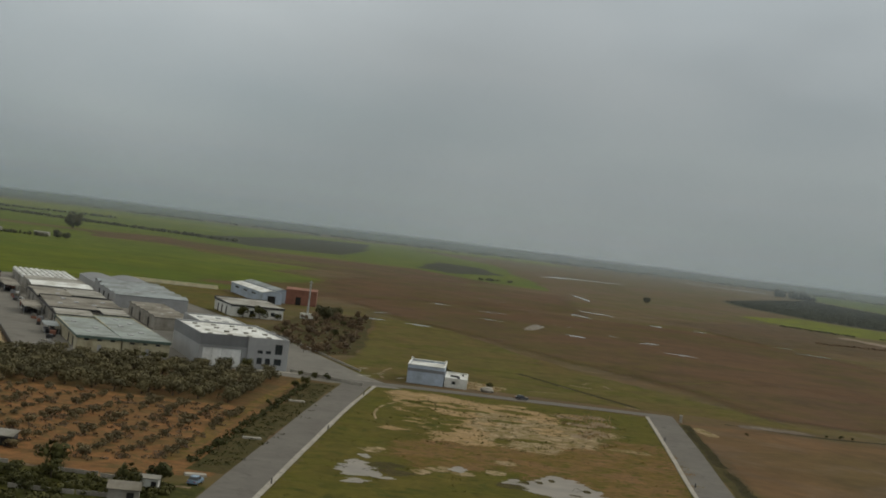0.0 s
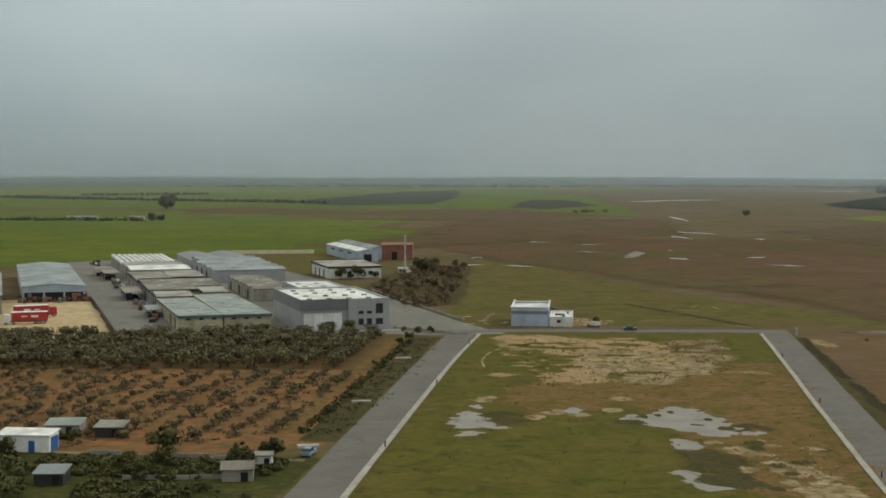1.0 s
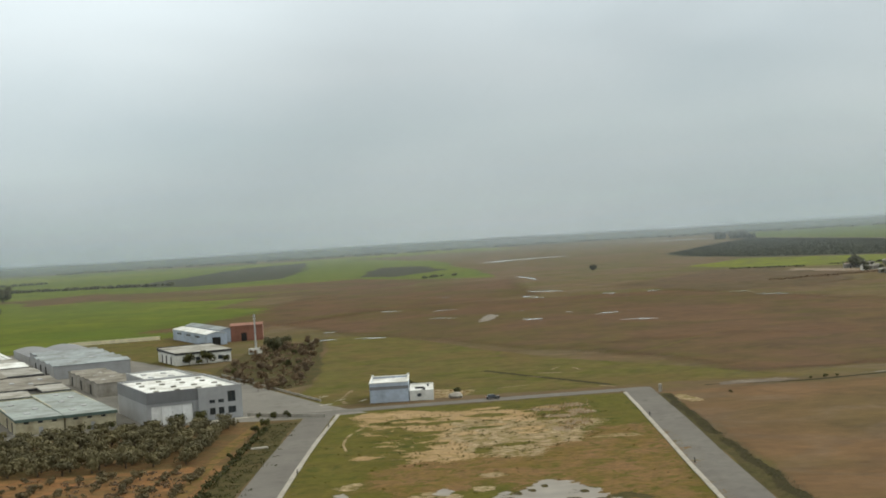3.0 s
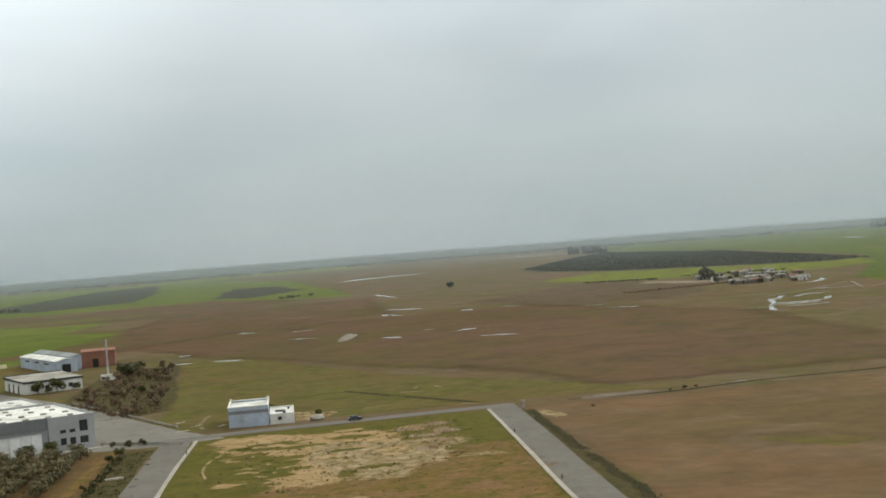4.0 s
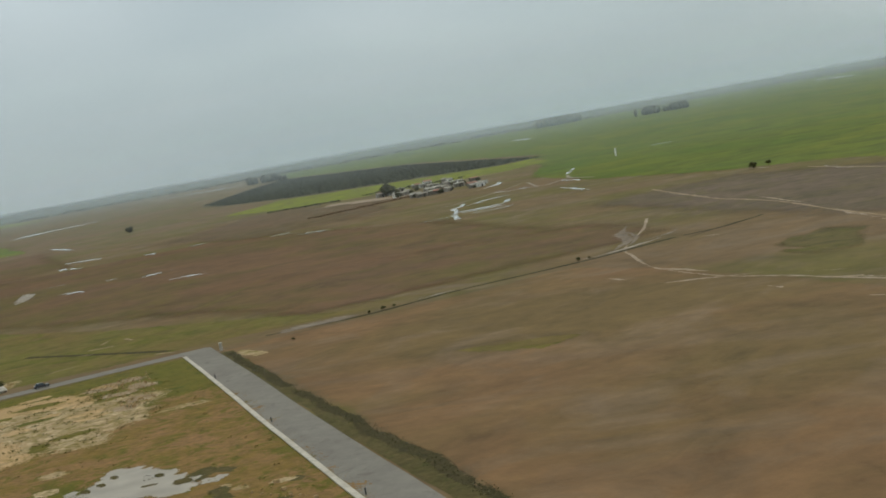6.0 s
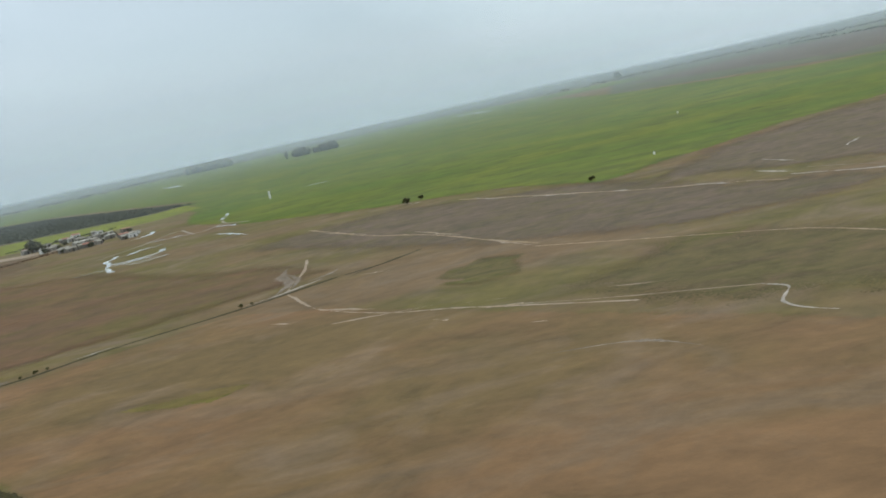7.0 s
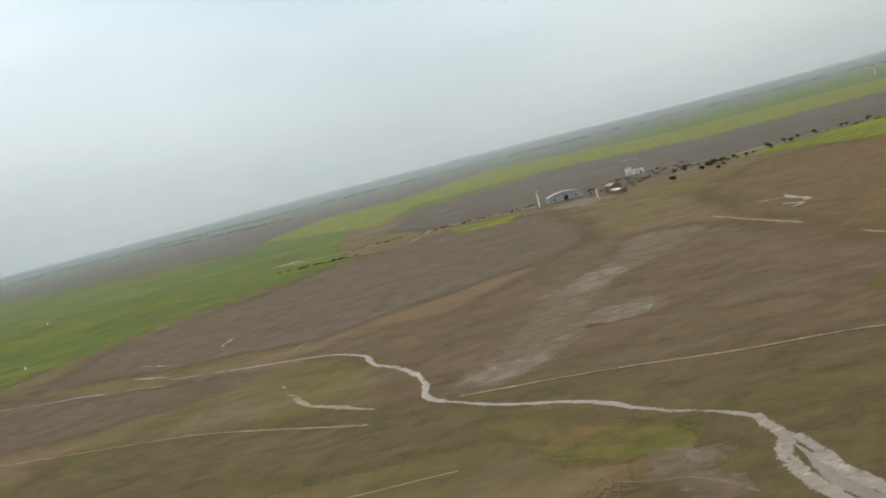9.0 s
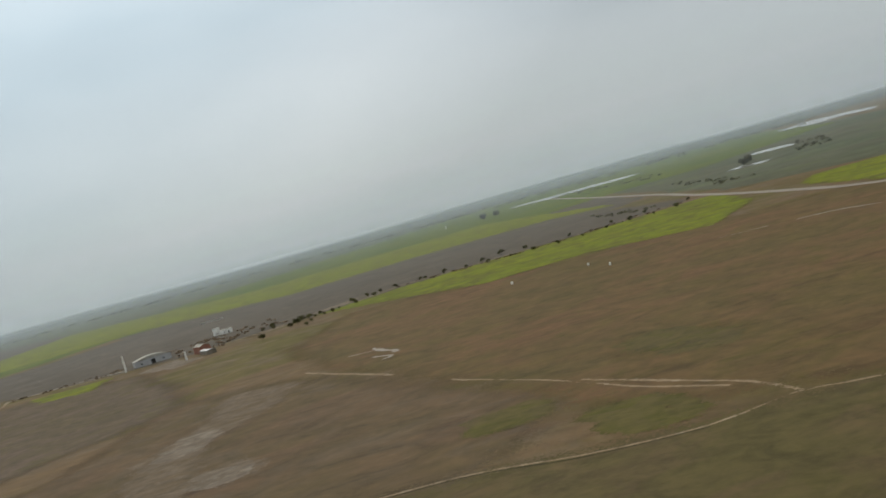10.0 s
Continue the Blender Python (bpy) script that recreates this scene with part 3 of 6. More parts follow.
# ---- fields ----
sheet("field", [(-276, 690), (-154, 800), (-90, 850), (-40, 950), (-75, 1090), (-150, 1160), (-110, 1360), (-190, 1400), (-430, 1600), (-1200, 1600), (-900, 640), (-400, 600)], 0.06, M_FRESH, "bright green young wheat field", fade=40)
sheet("field", [(-430, 1690), (-101, 1710), (130, 1500), (90, 2600), (-130, 3500), (-1000, 3700), (-1600, 2500), (-1500, 1750)], 0.06, M_FRESH, "green wheat field in the hazy distance", step=60, amount=15, fade=14)
sheet("field", [(-400, 2030), (-255, 1850), (-143, 1950), (-140, 2380), (-175, 3200), (-290, 3000), (-350, 2350)], 0.16, M_DARKF, "dark green scrub field between wheat fields", step=40, amount=14, fade=16)
sheet("field", [(-35, 1800), (-10, 2250), (60, 2200), (88, 1900), (10, 1720)], 0.16, M_DARKF, "dark green scrub field between wheat fields", step=30, amount=14, fade=16)
sheet("field", [(-426, 1629), (-376, 1785), (-215, 1592), (-33, 1730), (60, 1500), (-30, 1330), (-169, 1333), (-295, 1520), (-366, 1473)], 0.12, M_MIXED, "brown tilled strip between wheat fields", step=30, amount=14, fade=24)
sheet("field", [(-980, 2451), (-1232, 3082), (-1027, 3513), (-623, 3206), (-350, 3250), (-160, 3600), (230, 4300), (355, 3440), (130, 3400), (-160, 3250), (-550, 2832), (-813, 2783)], 0.2, M_LIME, "yellow-green crop strip along the far horizon", step=50, amount=10, fade=14)
sheet("field", [(-150, 880), (-80, 860), (20, 1000), (110, 1060), (120, 1400), (-60, 1330), (-98, 1020)], 0.05, M_MIXED, "brown tilled field beyond the estate", fade=45)
sheet("field", [(-31, 748), (-27, 523), (-31, 453), (-16, 446), (90, 451), (130, 445), (60, 560), (0, 720)], 0.06, M_OLIVEF, "olive weedy field behind the hut", amount=3, fade=6)
sheet("field", [(-10, 745), (100, 540), (255, 560), (280, 760), (200, 1000), (20, 1000), (-60, 880)], 0.08, M_MIXED, "reddish brown ploughed field with standing water", fade=45)
sheet("field", [(120, 470), (250, 470), (270, 550), (180, 600), (90, 600)], 0.14, M_MIXED, "olive field with thin weeds", amount=8, fade=45)
sheet("field", [(82, 425), (79, 309), (72, 231), (64, 120), (60, 20), (110, -20), (160, 80), (186, 150), (195, 220), (196, 300), (205, 380), (195, 430), (130, 425)], 0.06, M_PLOUGH, "reddish brown ploughed field beside the road", amount=3, fade=6)
sheet("field", [(118, 330), (126, 312), (138, 316), (132, 324)], 0.16, M_OLIVEF, "green strip of weeds in ploughed soil", step=5, amount=2, fade=5)
sheet("field", [(620, 1600), (640, 1335), (470, 1010), (432, 850), (430, 680), (450, 600), (425, 500), (490, 510), (592, 530), (779, 511), (900, 600), (1272, 796), (1250, 1051), (1552, 1644), (2265, 2705), (2900, 3900), (1700, 4300), (1050, 4000), (850, 3300), (815, 2850), (822, 2200), (690, 1420)], 0.06, M_GREEN, "broad green wheat field on the plain", amount=6, fade=14)
sheet("field", [(900, 640), (1143, 826), (1221, 779), (1559, 700), (1600, 490), (1640, 287), (1900, 90), (1955, -36), (2500, -300), (4300, -300), (4500, 321), (3013, 730), (2390, 922), (1838, 876), (1360, 1000)], 0.1, M_GREEN, "long green crop field in the distance", step=40, amount=10, fade=14)
sheet("field", [(1552, 1644), (1270, 930), (1360, 980), (1838, 850), (2390, 890), (3000, 705), (4350, 350), (4400, 900), (3500, 1700), (2733, 2847)], 0.12, M_FARF, "grey-green tilled field in the distance", step=40, amount=10, fade=40)
sheet("field", [(2300, 3300), (3300, 1900), (4300, 500), (4500, -600), (4800, 600), (4600, 1500), (3800, 3000), (2800, 3900)], 0.08, M_FARF, "grey-green far land below the horizon", step=80, amount=30, fade=60)
sheet("field", [(1307, 728), (1000, 600), (900, 500), (875, 378), (941, 292), (1030, 200), (1060, 100), (1110, 30), (1195, 36), (1335, 95), (1277, 186), (1260, 373), (1474, 651)], 0.12, M_GREYF, "dark grey tilled field beyond the farm road", amount=6, fade=40)
sheet("field", [(1474, 651), (1260, 373), (1277, 186), (1335, 95), (1430, 60), (1880, 112), (1640, 290), (1600, 490), (1559, 700)], 0.11, M_GREYF, "grey tilled field beyond the farm", step=30, amount=6, fade=20)
sheet("field", [(1130, -5), (1430, 30), (1900, 98), (2700, 215), (3000, -300), (2000, -420), (1300, -260), (1000, -120)], 0.07, M_FARF, "grey-green pasture along the country road", step=40, amount=10, fade=20)
sheet("field", [(938, 296), (890, 240), (800, 160), (825, 98), (775, 29), (900, -5), (1100, 5), (1048, 102), (1028, 185), (1000, 240)], 0.16, M_LIME, "bright yellow-green crop strip beside the farm road", amount=5, fade=14)
sheet("field", [(930, -42), (774, -67), (800, -120), (1000, -110), (1000, -60)], 0.16, M_LIME, "bright yellow-green crop strip beside the farm road", amount=5, fade=14)
sheet("field", [(855, 420), (790, 405), (800, 440), (850, 470)], 0.16, M_LIME, "yellow flowering weeds beside the farm", step=8, amount=4, fade=14)
sheet("field", [(400, 1830), (446, 1600), (540, 1462), (600, 1370), (665, 1385), (800, 2180), (790, 2900), (630, 2555), (414, 2010)], 0.2, M_DARKF, "dark scrub plantation behind the farm", step=40, amount=6, fade=10)
sheet("field", [(316, 1432), (420, 1600), (530, 1455), (598, 1360), (640, 1370), (600, 1240), (530, 1207), (423, 1250), (350, 1330)], 0.14, M_LIME, "yellow-green strip of crop behind the farm", amount=6, fade=10)
sheet("field", [(310, 1308), (380, 1150), (336, 985), (282, 938), (223, 956), (190, 1120)], 0.11, M_DUSK, "dark purplish tilled field beside the hamlet", amount=12, fade=30)
sheet("soil", [(365, 1230), (404, 1140), (396, 1100), (372, 1150), (355, 1200)], 0.2, M_SILT, "pale trodden dirt beside the hamlet", "soil", 6, 8, fade=12)
sheet("field", [(-250, 1395), (-150, 1380), (-60, 1440), (-160, 1490), (-280, 1480)], 0.14, M_OLIVEF, "olive weedy strip between the wheat fields", step=30, amount=10, fade=24)
sheet("field", [(290, 420), (300, 330), (360, 300), (370, 380), (420, 490), (400, 640), (330, 640)], 0.1, M_UMBER, "greyish damp field crossed by tracks", amount=8, fade=45)
sheet("field", [(272, 300), (276, 230), (250, 180), (230, 170), (210, 235), (225, 300)], 0.1, M_PAST, "olive rough pasture beside the creek", amount=6, fade=45)
sheet("field", [(275, 205), (272, 110), (330, 90), (520, 190), (560, 260), (420, 260), (380, 300), (330, 240)], 0.08, M_DUSK, "dark brown ploughed field by the creek", amount=6, fade=45)
sheet("field", [(175, 130), (215, 125), (270, 195), (276, 110), (268, 60), (276, 20), (270, -80), (100, -100), (130, 60)], 0.07, M_PAST, "olive rough pasture between creek and track", amount=6, fade=30)
sheet("field", [(410, 320), (560, 260), (800, 380), (850, 480), (760, 500), (500, 500), (420, 450)], 0.1, M_UMBER, "greyish brown field before the farm", amount=12, fade=45)
sheet("field", [(300, 66), (275, 20), (280, -150), (600, -260), (780, -110), (790, 20), (800, 140), (860, 250), (700, 250), (560, 200), (420, 130)], 0.09, M_DOLIVE, "dark olive brown weedy field", amount=8, fade=45)

# ---- lot between the two roads ----
sheet("field", [(-16.5, 425), (-28.5, 213), (-34, 120), (54, 120), (57, 224), (70, 428)], 0.06, M_GRASS, "olive green grass on the empty lot", "grass", 20, 0.4, fade=14)
sheet("sand", [(-10, 419), (2, 420), (14, 413), (38, 405), (46, 410), (37, 390), (16, 391), (12, 358), (18, 330), (1, 328), (-4, 374), (-8, 404)], 0.14, M_TAN, "pale trodden sand along the cross road", "sand", 3, 4.0, fade=8)
sheet("sand", [(14, 392), (36, 388), (51, 378), (44, 340), (28, 331), (15, 337), (9, 358)], 0.12, M_SANDY, "pale rubble and sand among grass on the empty lot", "sand", 3, 5.0, fade=14)
for cx, cy, rx, ry in ((2, 395, 5, 4), (-1, 380, 4, 8), (7, 372, 5, 4), (10, 400, 7, 2.5), (5, 352, 3, 5), (25, 400, 6, 2)):
    sheet("weed_patch", [(cx + rx * math.cos(a * math.tau / 7), cy + ry * math.sin(a * math.tau / 7)) for a in range(7)], 0.17, M_GRASS, "grass grown over the trodden sand", "grass", 2, 3.5, fade=6)
lot = random.Random(31)
for k in range(46):
    x, y = lot.uniform(-8, 42), lot.uniform(330, 416)
    if y < 372 and x > 36:
        continue
    rx, ry = lot.uniform(1.5, 6), lot.uniform(1.0, 3.2)
    pts = [(x + rx * math.cos(a * math.tau / 7) + 0.25 * ry * math.sin(a * math.tau / 7), y + ry * math.sin(a * math.tau / 7)) for a in range(7)]
    if k % 3 == 0:
        sheet("sand", pts, 0.19, M_TAN, "wisp of bare sand between the grass", "sand", 1.2, 1.8, fade=3)
    else:
        sheet("weed_patch", pts, 0.18, M_GRASS, "grass grown over the trodden sand", "grass", 1.2, 2.2, fade=4)
for k in range(16):
    x, y = lot.uniform(33, 53), lot.uniform(222, 262)
    rx, ry = lot.uniform(0.6, 2.2), lot.uniform(0.8, 2.4)
    pts = [(x + rx * math.cos(a * math.tau / 6), y + ry * math.sin(a * math.tau / 6)) for a in range(6)]
    sheet("weed_patch", pts, 0.19, M_VERGE if k % 2 else M_SANDY, "rank dark weeds on the lot" if k % 2 else "small bare patch on the lot", "weeds" if k % 2 else "sand", 0.9, 1.4, fade=2.5)
sheet("earth", [(-5.5, 321), (5.6, 323), (19, 318), (17, 299), (6, 289), (-2, 290)], 0.12, M_BROWN, "bare brown earth between grass", "earth", 3, 2.5, fade=7)
sheet("earth", [(33, 336), (49, 351), (60, 353), (55, 322), (37, 325)], 0.13, M_BROWN, "reddish trodden earth on the lot", "earth", 3, 4, fade=12)
for k, (cx, cy, rx, ry) in enumerate(((42, 404, 4, 3), (50, 410, 5, 3), (52, 396, 3, 5), (44, 390, 4, 3), (48, 376, 3, 4), (43, 366, 2, 4))):
    pts = [(cx + rx * math.cos(a * math.tau / 7 + k), cy + ry * math.sin(a * math.tau / 7 + k)) for a in range(7)]
    sheet("sand", pts, 0.17, M_TRACK, "grey spread of rubble on the lot", "rubble", 1.6, 3.0, fade=5)
ribbon("path", [(-8, 392), (-12, 378), (-13, 365), (-12, 352)], 0.8, 0.15, M_SANDY, "worn sandy path in the grass", "path", 3, 0.6)
sheet("earth", [(30, 340), (60, 365), (63, 330), (57, 287), (55, 244), (52, 205), (35, 222), (36, 252), (22, 300), (-6, 300), (0, 325)], 0.1, M_BROWN, "trodden brown earth on the empty lot", "earth", 5, 3.0, fade=14)
PUDDLES = [[(-15.9, 279), (-14.5, 286), (-12.4, 288.5), (-9.4, 281), (-7.8, 273.5), (-3.9, 270.5), (-10, 271), (-13.2, 269.7), (-15.5, 273)], [(-13.8, 266.8), (-8.9, 267), (-10.4, 263.2), (-13.2, 263)],
           [(22.5, 285), (29, 296), (33.5, 295.5), (38, 286), (40, 276), (39, 267), (35, 265), (28.5, 271.5), (23.3, 276)], [(26, 261.3), (30.3, 260.4), (31.2, 254.6), (28, 250.6), (26.5, 254.2)],
           [(23.6, 236.2), (27.4, 234.8), (29.2, 227.3), (32.1, 222.6), (28.5, 221), (26, 223.8), (25.2, 229.9)], [(-12.5, 294), (-11, 296), (-10, 293), (-11, 291)], [(18, 285), (21, 287), (22, 283), (20, 281)], [(40, 270), (44, 271), (44, 268), (41, 267)]]
for pts in PUDDLES:
    sheet("puddle", pts, 0.2, M_WATER, "shallow muddy rain puddle on the lot", "puddle", 1.0, 1.7, kind="", fade=2.2)
for cx, cy, rx, ry in ((23, 285, 0.9, 2.2), (38, 273.6, 1.9, 2.4), (33, 277, 1.5, 0.8), (28.7, 291, 0.9, 1.6), (26, 287, 0.6, 1.5), (36, 283, 0.7, 1.4)):
    sheet("weed_patch", [(cx + rx * math.cos(a * math.tau / 6), cy + ry * math.sin(a * math.tau / 6)) for a in range(6)], 0.25, M_VERGE, "dark weeds standing in the puddle", "weeds", 1, 0.6, fade=1)
sheet("puddle", [(6.4, 290.3), (9, 295), (11, 291.8), (9.6, 287.6)], 0.2, M_WATER, "shallow muddy rain puddle on the lot", "puddle", 1, 0.6, kind="", fade=1.2)
sheet("weed_patch", [(29, 251), (32.5, 253), (36, 244), (35.5, 230), (32, 224), (30, 229), (27.5, 237)], 0.18, M_VERGE, "dark rank weeds in a hollow by the puddles", "weeds", 1.5, 3.0, fade=8)
for cx, cy, rx, ry in ((-4, 278, 4, 3), (42, 274, 5, 4), (20, 279, 3, 3), (-6, 285, 3, 3)):
    pts = [(cx + rx * math.cos(a * math.tau / 8), cy + ry * math.sin(a * math.tau / 8)) for a in range(8)]
    sheet("weed_patch", pts, 0.16, M_VERGE, "dark rank weeds beside the puddles", "weeds", 2, 2.5, fade=5)
for cx, cy, rx, ry in ((0.6, 283.5, 1.8, 1.5), (5.8, 289, 1.2, 3), (9.5, 287, 2, 1.6), (-10, 303, 1.6, 3), (20, 307, 1.5, 3), (17.4, 292.5, 1.4, 2), (44, 238, 3.5, 6), (38, 252, 3, 3), (47, 222, 5, 6), (54, 349, 5, 1.0)):
    pts = [(cx + rx * math.cos(a * math.tau / 8), cy + ry * math.sin(a * math.tau / 8)) for a in range(8)]
    sheet("sand", pts, 0.18, M_SANDY, "patch of pale rubble on the lot", "sand", 1.0, 2.2, fade=4)

# ---- estate ground, roads and pavements ----
E_TURN = 22.0
E_U = Vector((math.cos(radians(E_TURN)), math.sin(radians(E_TURN))))
E_V = Vector((-E_U.y, E_U.x))
E_O = Vector((-110.0, 423.0))


def estate(u, v):
    """Plan place of a point of the estate: u metres along the fronts, v metres back from the first front."""
    p = E_O + E_U * u + E_V * v
    return p.x, p.y


sheet("orchard_soil", [(-172, 403), (-118, 404), (-72, 418), (-30, 421), (-36, 343), (-150, 335)], 0.06, M_ORCH, "dark weedy soil of the olive grove", "soil", 10, 1.5)
sheet("orchard_soil", [(-152, 338), (-37, 344), (-37, 252), (-62, 241), (-135, 246)], 0.06, M_RED, "bare red soil of the young grove", "soil", 10, 2)
sheet("garden", [(-140, 243), (-62, 240.5), (-38, 241), (-40, 190), (-130, 190)], 0.06, M_GARDEN, "overgrown dark green smallholding", "garden", 10, 2)
ribbon("path", [(-92, 244), (-82, 242), (-70, 241.5), (-58, 240.8), (-48, 239), (-39, 239)], 1.8, 0.14, M_TRACK, "pale earth path through the smallholding", "path", 3, 0.3)
ribbon("earth_strip", [(-38.5, 417), (-41.8, 380), (-44.2, 340), (-46, 300), (-47, 262)], 3.4, 0.1, M_BROWN, "bare brown earth strip beside the grove", "earth", 5, 0.4)
ribbon("verge", [(-31.2, 414), (-34.2, 355), (-37.2, 300), (-39.6, 255)], 7.5, 0.09, M_VERGE, "weedy verge beside the road", "verge", 5, 0.15)
sheet("estate_apron", [estate(-19.5, -13), estate(-19.2, 0), estate(-19, 112), estate(-17, 330), estate(34, 345), estate(74, 330), estate(92, 120), estate(92, -10), estate(95, -38), estate(72, -34), estate(58, -26), estate(30, -12)], 0.1, M_APRON, "grey concrete yard of the industrial estate", "yard", 20, 0.4)
sheet("sand_yard", [(-124, 402), (-167, 510), (-190, 524), (-230, 480), (-178, 400)], 0.08, M_YARD, "pale sandy lorry yard", "yard", 10, 1.0)
sheet("field", [estate(92, 120), estate(74, 330), estate(76, 400), estate(128, 380), estate(132, 285), estate(120, 225), estate(92, 222)], 0.08, M_OLIVEF, "olive weedy plot behind the warehouses", amount=1.5, fade=6)
sheet("scrub_soil", [(-66, 680), (-34, 735), (-28, 560), (-29, 512), (-46, 492), (-72, 560)], 0.07, M_VERGE, "brown scrubland soil", "soil", 8, 2)

ribbon("road", [(-21.3, 430), (-25.3, 365), (-28.9, 300), (-33.2, 215), (-38, 110)], 8.6, 0.1, M_ASPH, "grey worn asphalt estate road", "road", 8, 0.02)
ribbon("pavement", [(-16.2, 422), (-20.4, 365), (-24.2, 297), (-28.4, 213), (-33, 110)], 1.1, 0.12, M_WALK, "pale concrete pavement with a raised kerb", "pavement", 4, 0.12, thick=0.14)
ribbon("road", [(75.4, 440), (70.6, 365), (66.1, 305), (61.1, 224), (54.2, 110)], 8.8, 0.1, M_ASPH, "grey worn asphalt estate road ending in the fields", "road", 8, 0.02)
ribbon("pavement", [(70.2, 430), (65.7, 365), (60.9, 300), (55.9, 224), (49.2, 110)], 1.1, 0.12, M_WALK, "pale concrete pavement with a raised kerb", "pavement", 4, 0.12, thick=0.14)
ribbon("road", [(-25, 427), (-10, 431), (30, 434), (60, 436), (79, 437)], 7.5, 0.12, M_ASPH, "grey asphalt cross road past the hut", "road", 8, 0.06)
ribbon("verge", [(80.2, 422), (76.3, 368), (73.4, 320), (71.4, 277), (69.2, 240), (66, 180)], 4.4, 0.09, M_VERGE, "grassy verge beside the road", "verge", 5, 0.2)
ribbon("ditch", [(80.6, 418), (77.3, 368), (75.2, 320), (73.6, 280), (71.8, 240), (69, 185)], 2.8, 0.13, M_DITCH, "dark reddish ditch beside the ploughed field", "ditch", 3, 0.55)
ribbon("track", [(-15, 448), (-16.3, 460), (-13.5, 484)], 1.8, 0.12, M_TRACK, "pale rutted track beside the hut", "track", 4, 0.4)
for line in ([(-23, 448), (-19, 450)], [(-20, 456), (-15, 460)], [(-24, 470), (-21, 473)], [(-10, 452), (-8.5, 456)]):
    ribbon("slab", line, 1.4, 0.16, M_WALK, "pale broken slabs beside the hut", "slab", 1.5, 0.7)
ribbon("pavement", [estate(46, -18.2), estate(57, -18.6), estate(68, -18.6)], 2.6, 0.14, M_WALK, "pale concrete forecourt of the warehouse", "pavement", 4, 0.08, thick=0.12)
sheet("sand", [(12, 447), (22, 447), (27, 462), (14, 470)], 0.14, M_SANDY, "pale rubble beside the hut", "sand", 2, 2.0)
sheet("sand", [(81, 414), (84, 418), (88, 402), (84, 400)], 0.16, M_SANDY, "pale rubble beside the road end", "sand", 2, 1.0)
for line in ([(47, 492), (52, 487)], [(58, 509), (62, 518)], [(66, 512), (67, 503)], [(70, 446), (66, 452)], [(34, 461), (39, 464), (45, 465)], [(52, 500), (60, 497)]):
    ribbon("spoil", line, 1.2, 0.16, M_TRACK, "pale spoil thrown up beside the drainage ditch", "spoil", 2, 0.9)
ribbon("ditch", [(34, 520), (46, 498), (60, 470), (70, 452)], 3.0, 0.14, M_DITCH, "dark drainage ditch in the field", "ditch", 5, 0.3)

# ---- tracks, ditches and the creek on the plain ----
ribbon("ditch", [(96, 436), (128, 431), (160, 438), (201, 439), (222, 442), (246, 447)], 3.2, 0.16, M_DITCH, "dark field ditch with weeds", "ditch", 5, 0.4)
sheet("silt", [(100, 436), (108, 440), (121, 439), (124, 434.5), (110, 433)], 0.18, M_DRIED, "pale half-dried water beside the ditch", "silt", 2, 2.5, fade=7)
for line in ([(146, 439), (152, 440), (161, 441)], [(207, 444), (224, 446), (247, 455)]):
    ribbon("ditch_water", line, 2.2, 0.2, M_CHALK, "pale standing water along the ditch", "water", 1.5, 0.7, taper=0.35)
ribbon("track", [(282, 526), (256, 486), (228, 450), (215, 422), (202, 387), (198, 346), (202, 324), (203, 305), (207, 262)], 1.2, 0.14, M_SILT, "pale silty farm track", "track", 5, 0.6)
for pts, w in (([(267, 515), (250, 490), (236, 463), (222, 446)], 5.0), ([(256, 500), (246, 474), (230, 450)], 3.2), ([(246, 456), (234, 449), (214, 442), (203, 440)], 2.6), ([(262, 470), (252, 462), (240, 458)], 2.4)):
    ribbon("silt", pts, w, 0.18, M_DRIED, "pale silt washed over the field", "silt", 5, 0.5, taper=0.4)
ribbon("track", [(366, 660), (332, 557), (318, 489), (297, 427), (283, 382)], 1.9, 0.14, M_TRACK, "pale farm track through the fields", "track", 6, 0.5)
ribbon("track", [(278, 380), (278, 323), (278, 282), (275, 261), (257, 209)], 1.1, 0.22, M_TRACK, "thin worn line between fields", "track", 6, 0.5)
ribbon("gully", [(200, 330), (205, 300), (210, 272), (215, 252), (218.5, 238)], 0.6, 0.14, M_SILT, "faint washed-out gully in ploughed soil", "gully", 2.5, 0.9)
ribbon("gully", [(218.5, 238), (216, 229), (206, 222), (200, 214), (198, 203)], 0.7, 0.14, M_CREEK, "pale washed-out bend of a gully", "gully", 1.5, 0.8)
ribbon("gully", [(199, 196), (203, 180), (210, 165)], 0.6, 0.14, M_SILT, "faint washed-out gully in ploughed soil", "gully", 2.5, 0.9)
ribbon("gully", [(326, 276), (305, 258), (293, 248), (284, 234), (273, 216)], 2.1, 0.14, M_SILT, "pale silt of a dry gully", "gully", 3, 0.8)
ribbon("track", [(420, 600), (408, 548), (394, 482), (383, 436), (376, 380), (369, 350)], 1.4, 0.16, M_TRACK, "pale track along the wheat field", "track", 5, 0.5)
ribbon("creek", [(381, 358), (375, 325), (372, 300), (366, 280), (352, 262)], 1.7, 0.18, M_CREEK, "thin pale upper creek bed", "creek", 2.5, 0.4)
ribbon("creek", [(352, 262), (336, 251), (315, 229), (296, 215), (276, 204), (262, 186), (254, 171), (246, 153), (235, 140), (224, 122), (219, 116)], 2.0, 0.18, M_CREEK, "winding pale creek bed with silt banks", "creek", 2.0, 0.6)
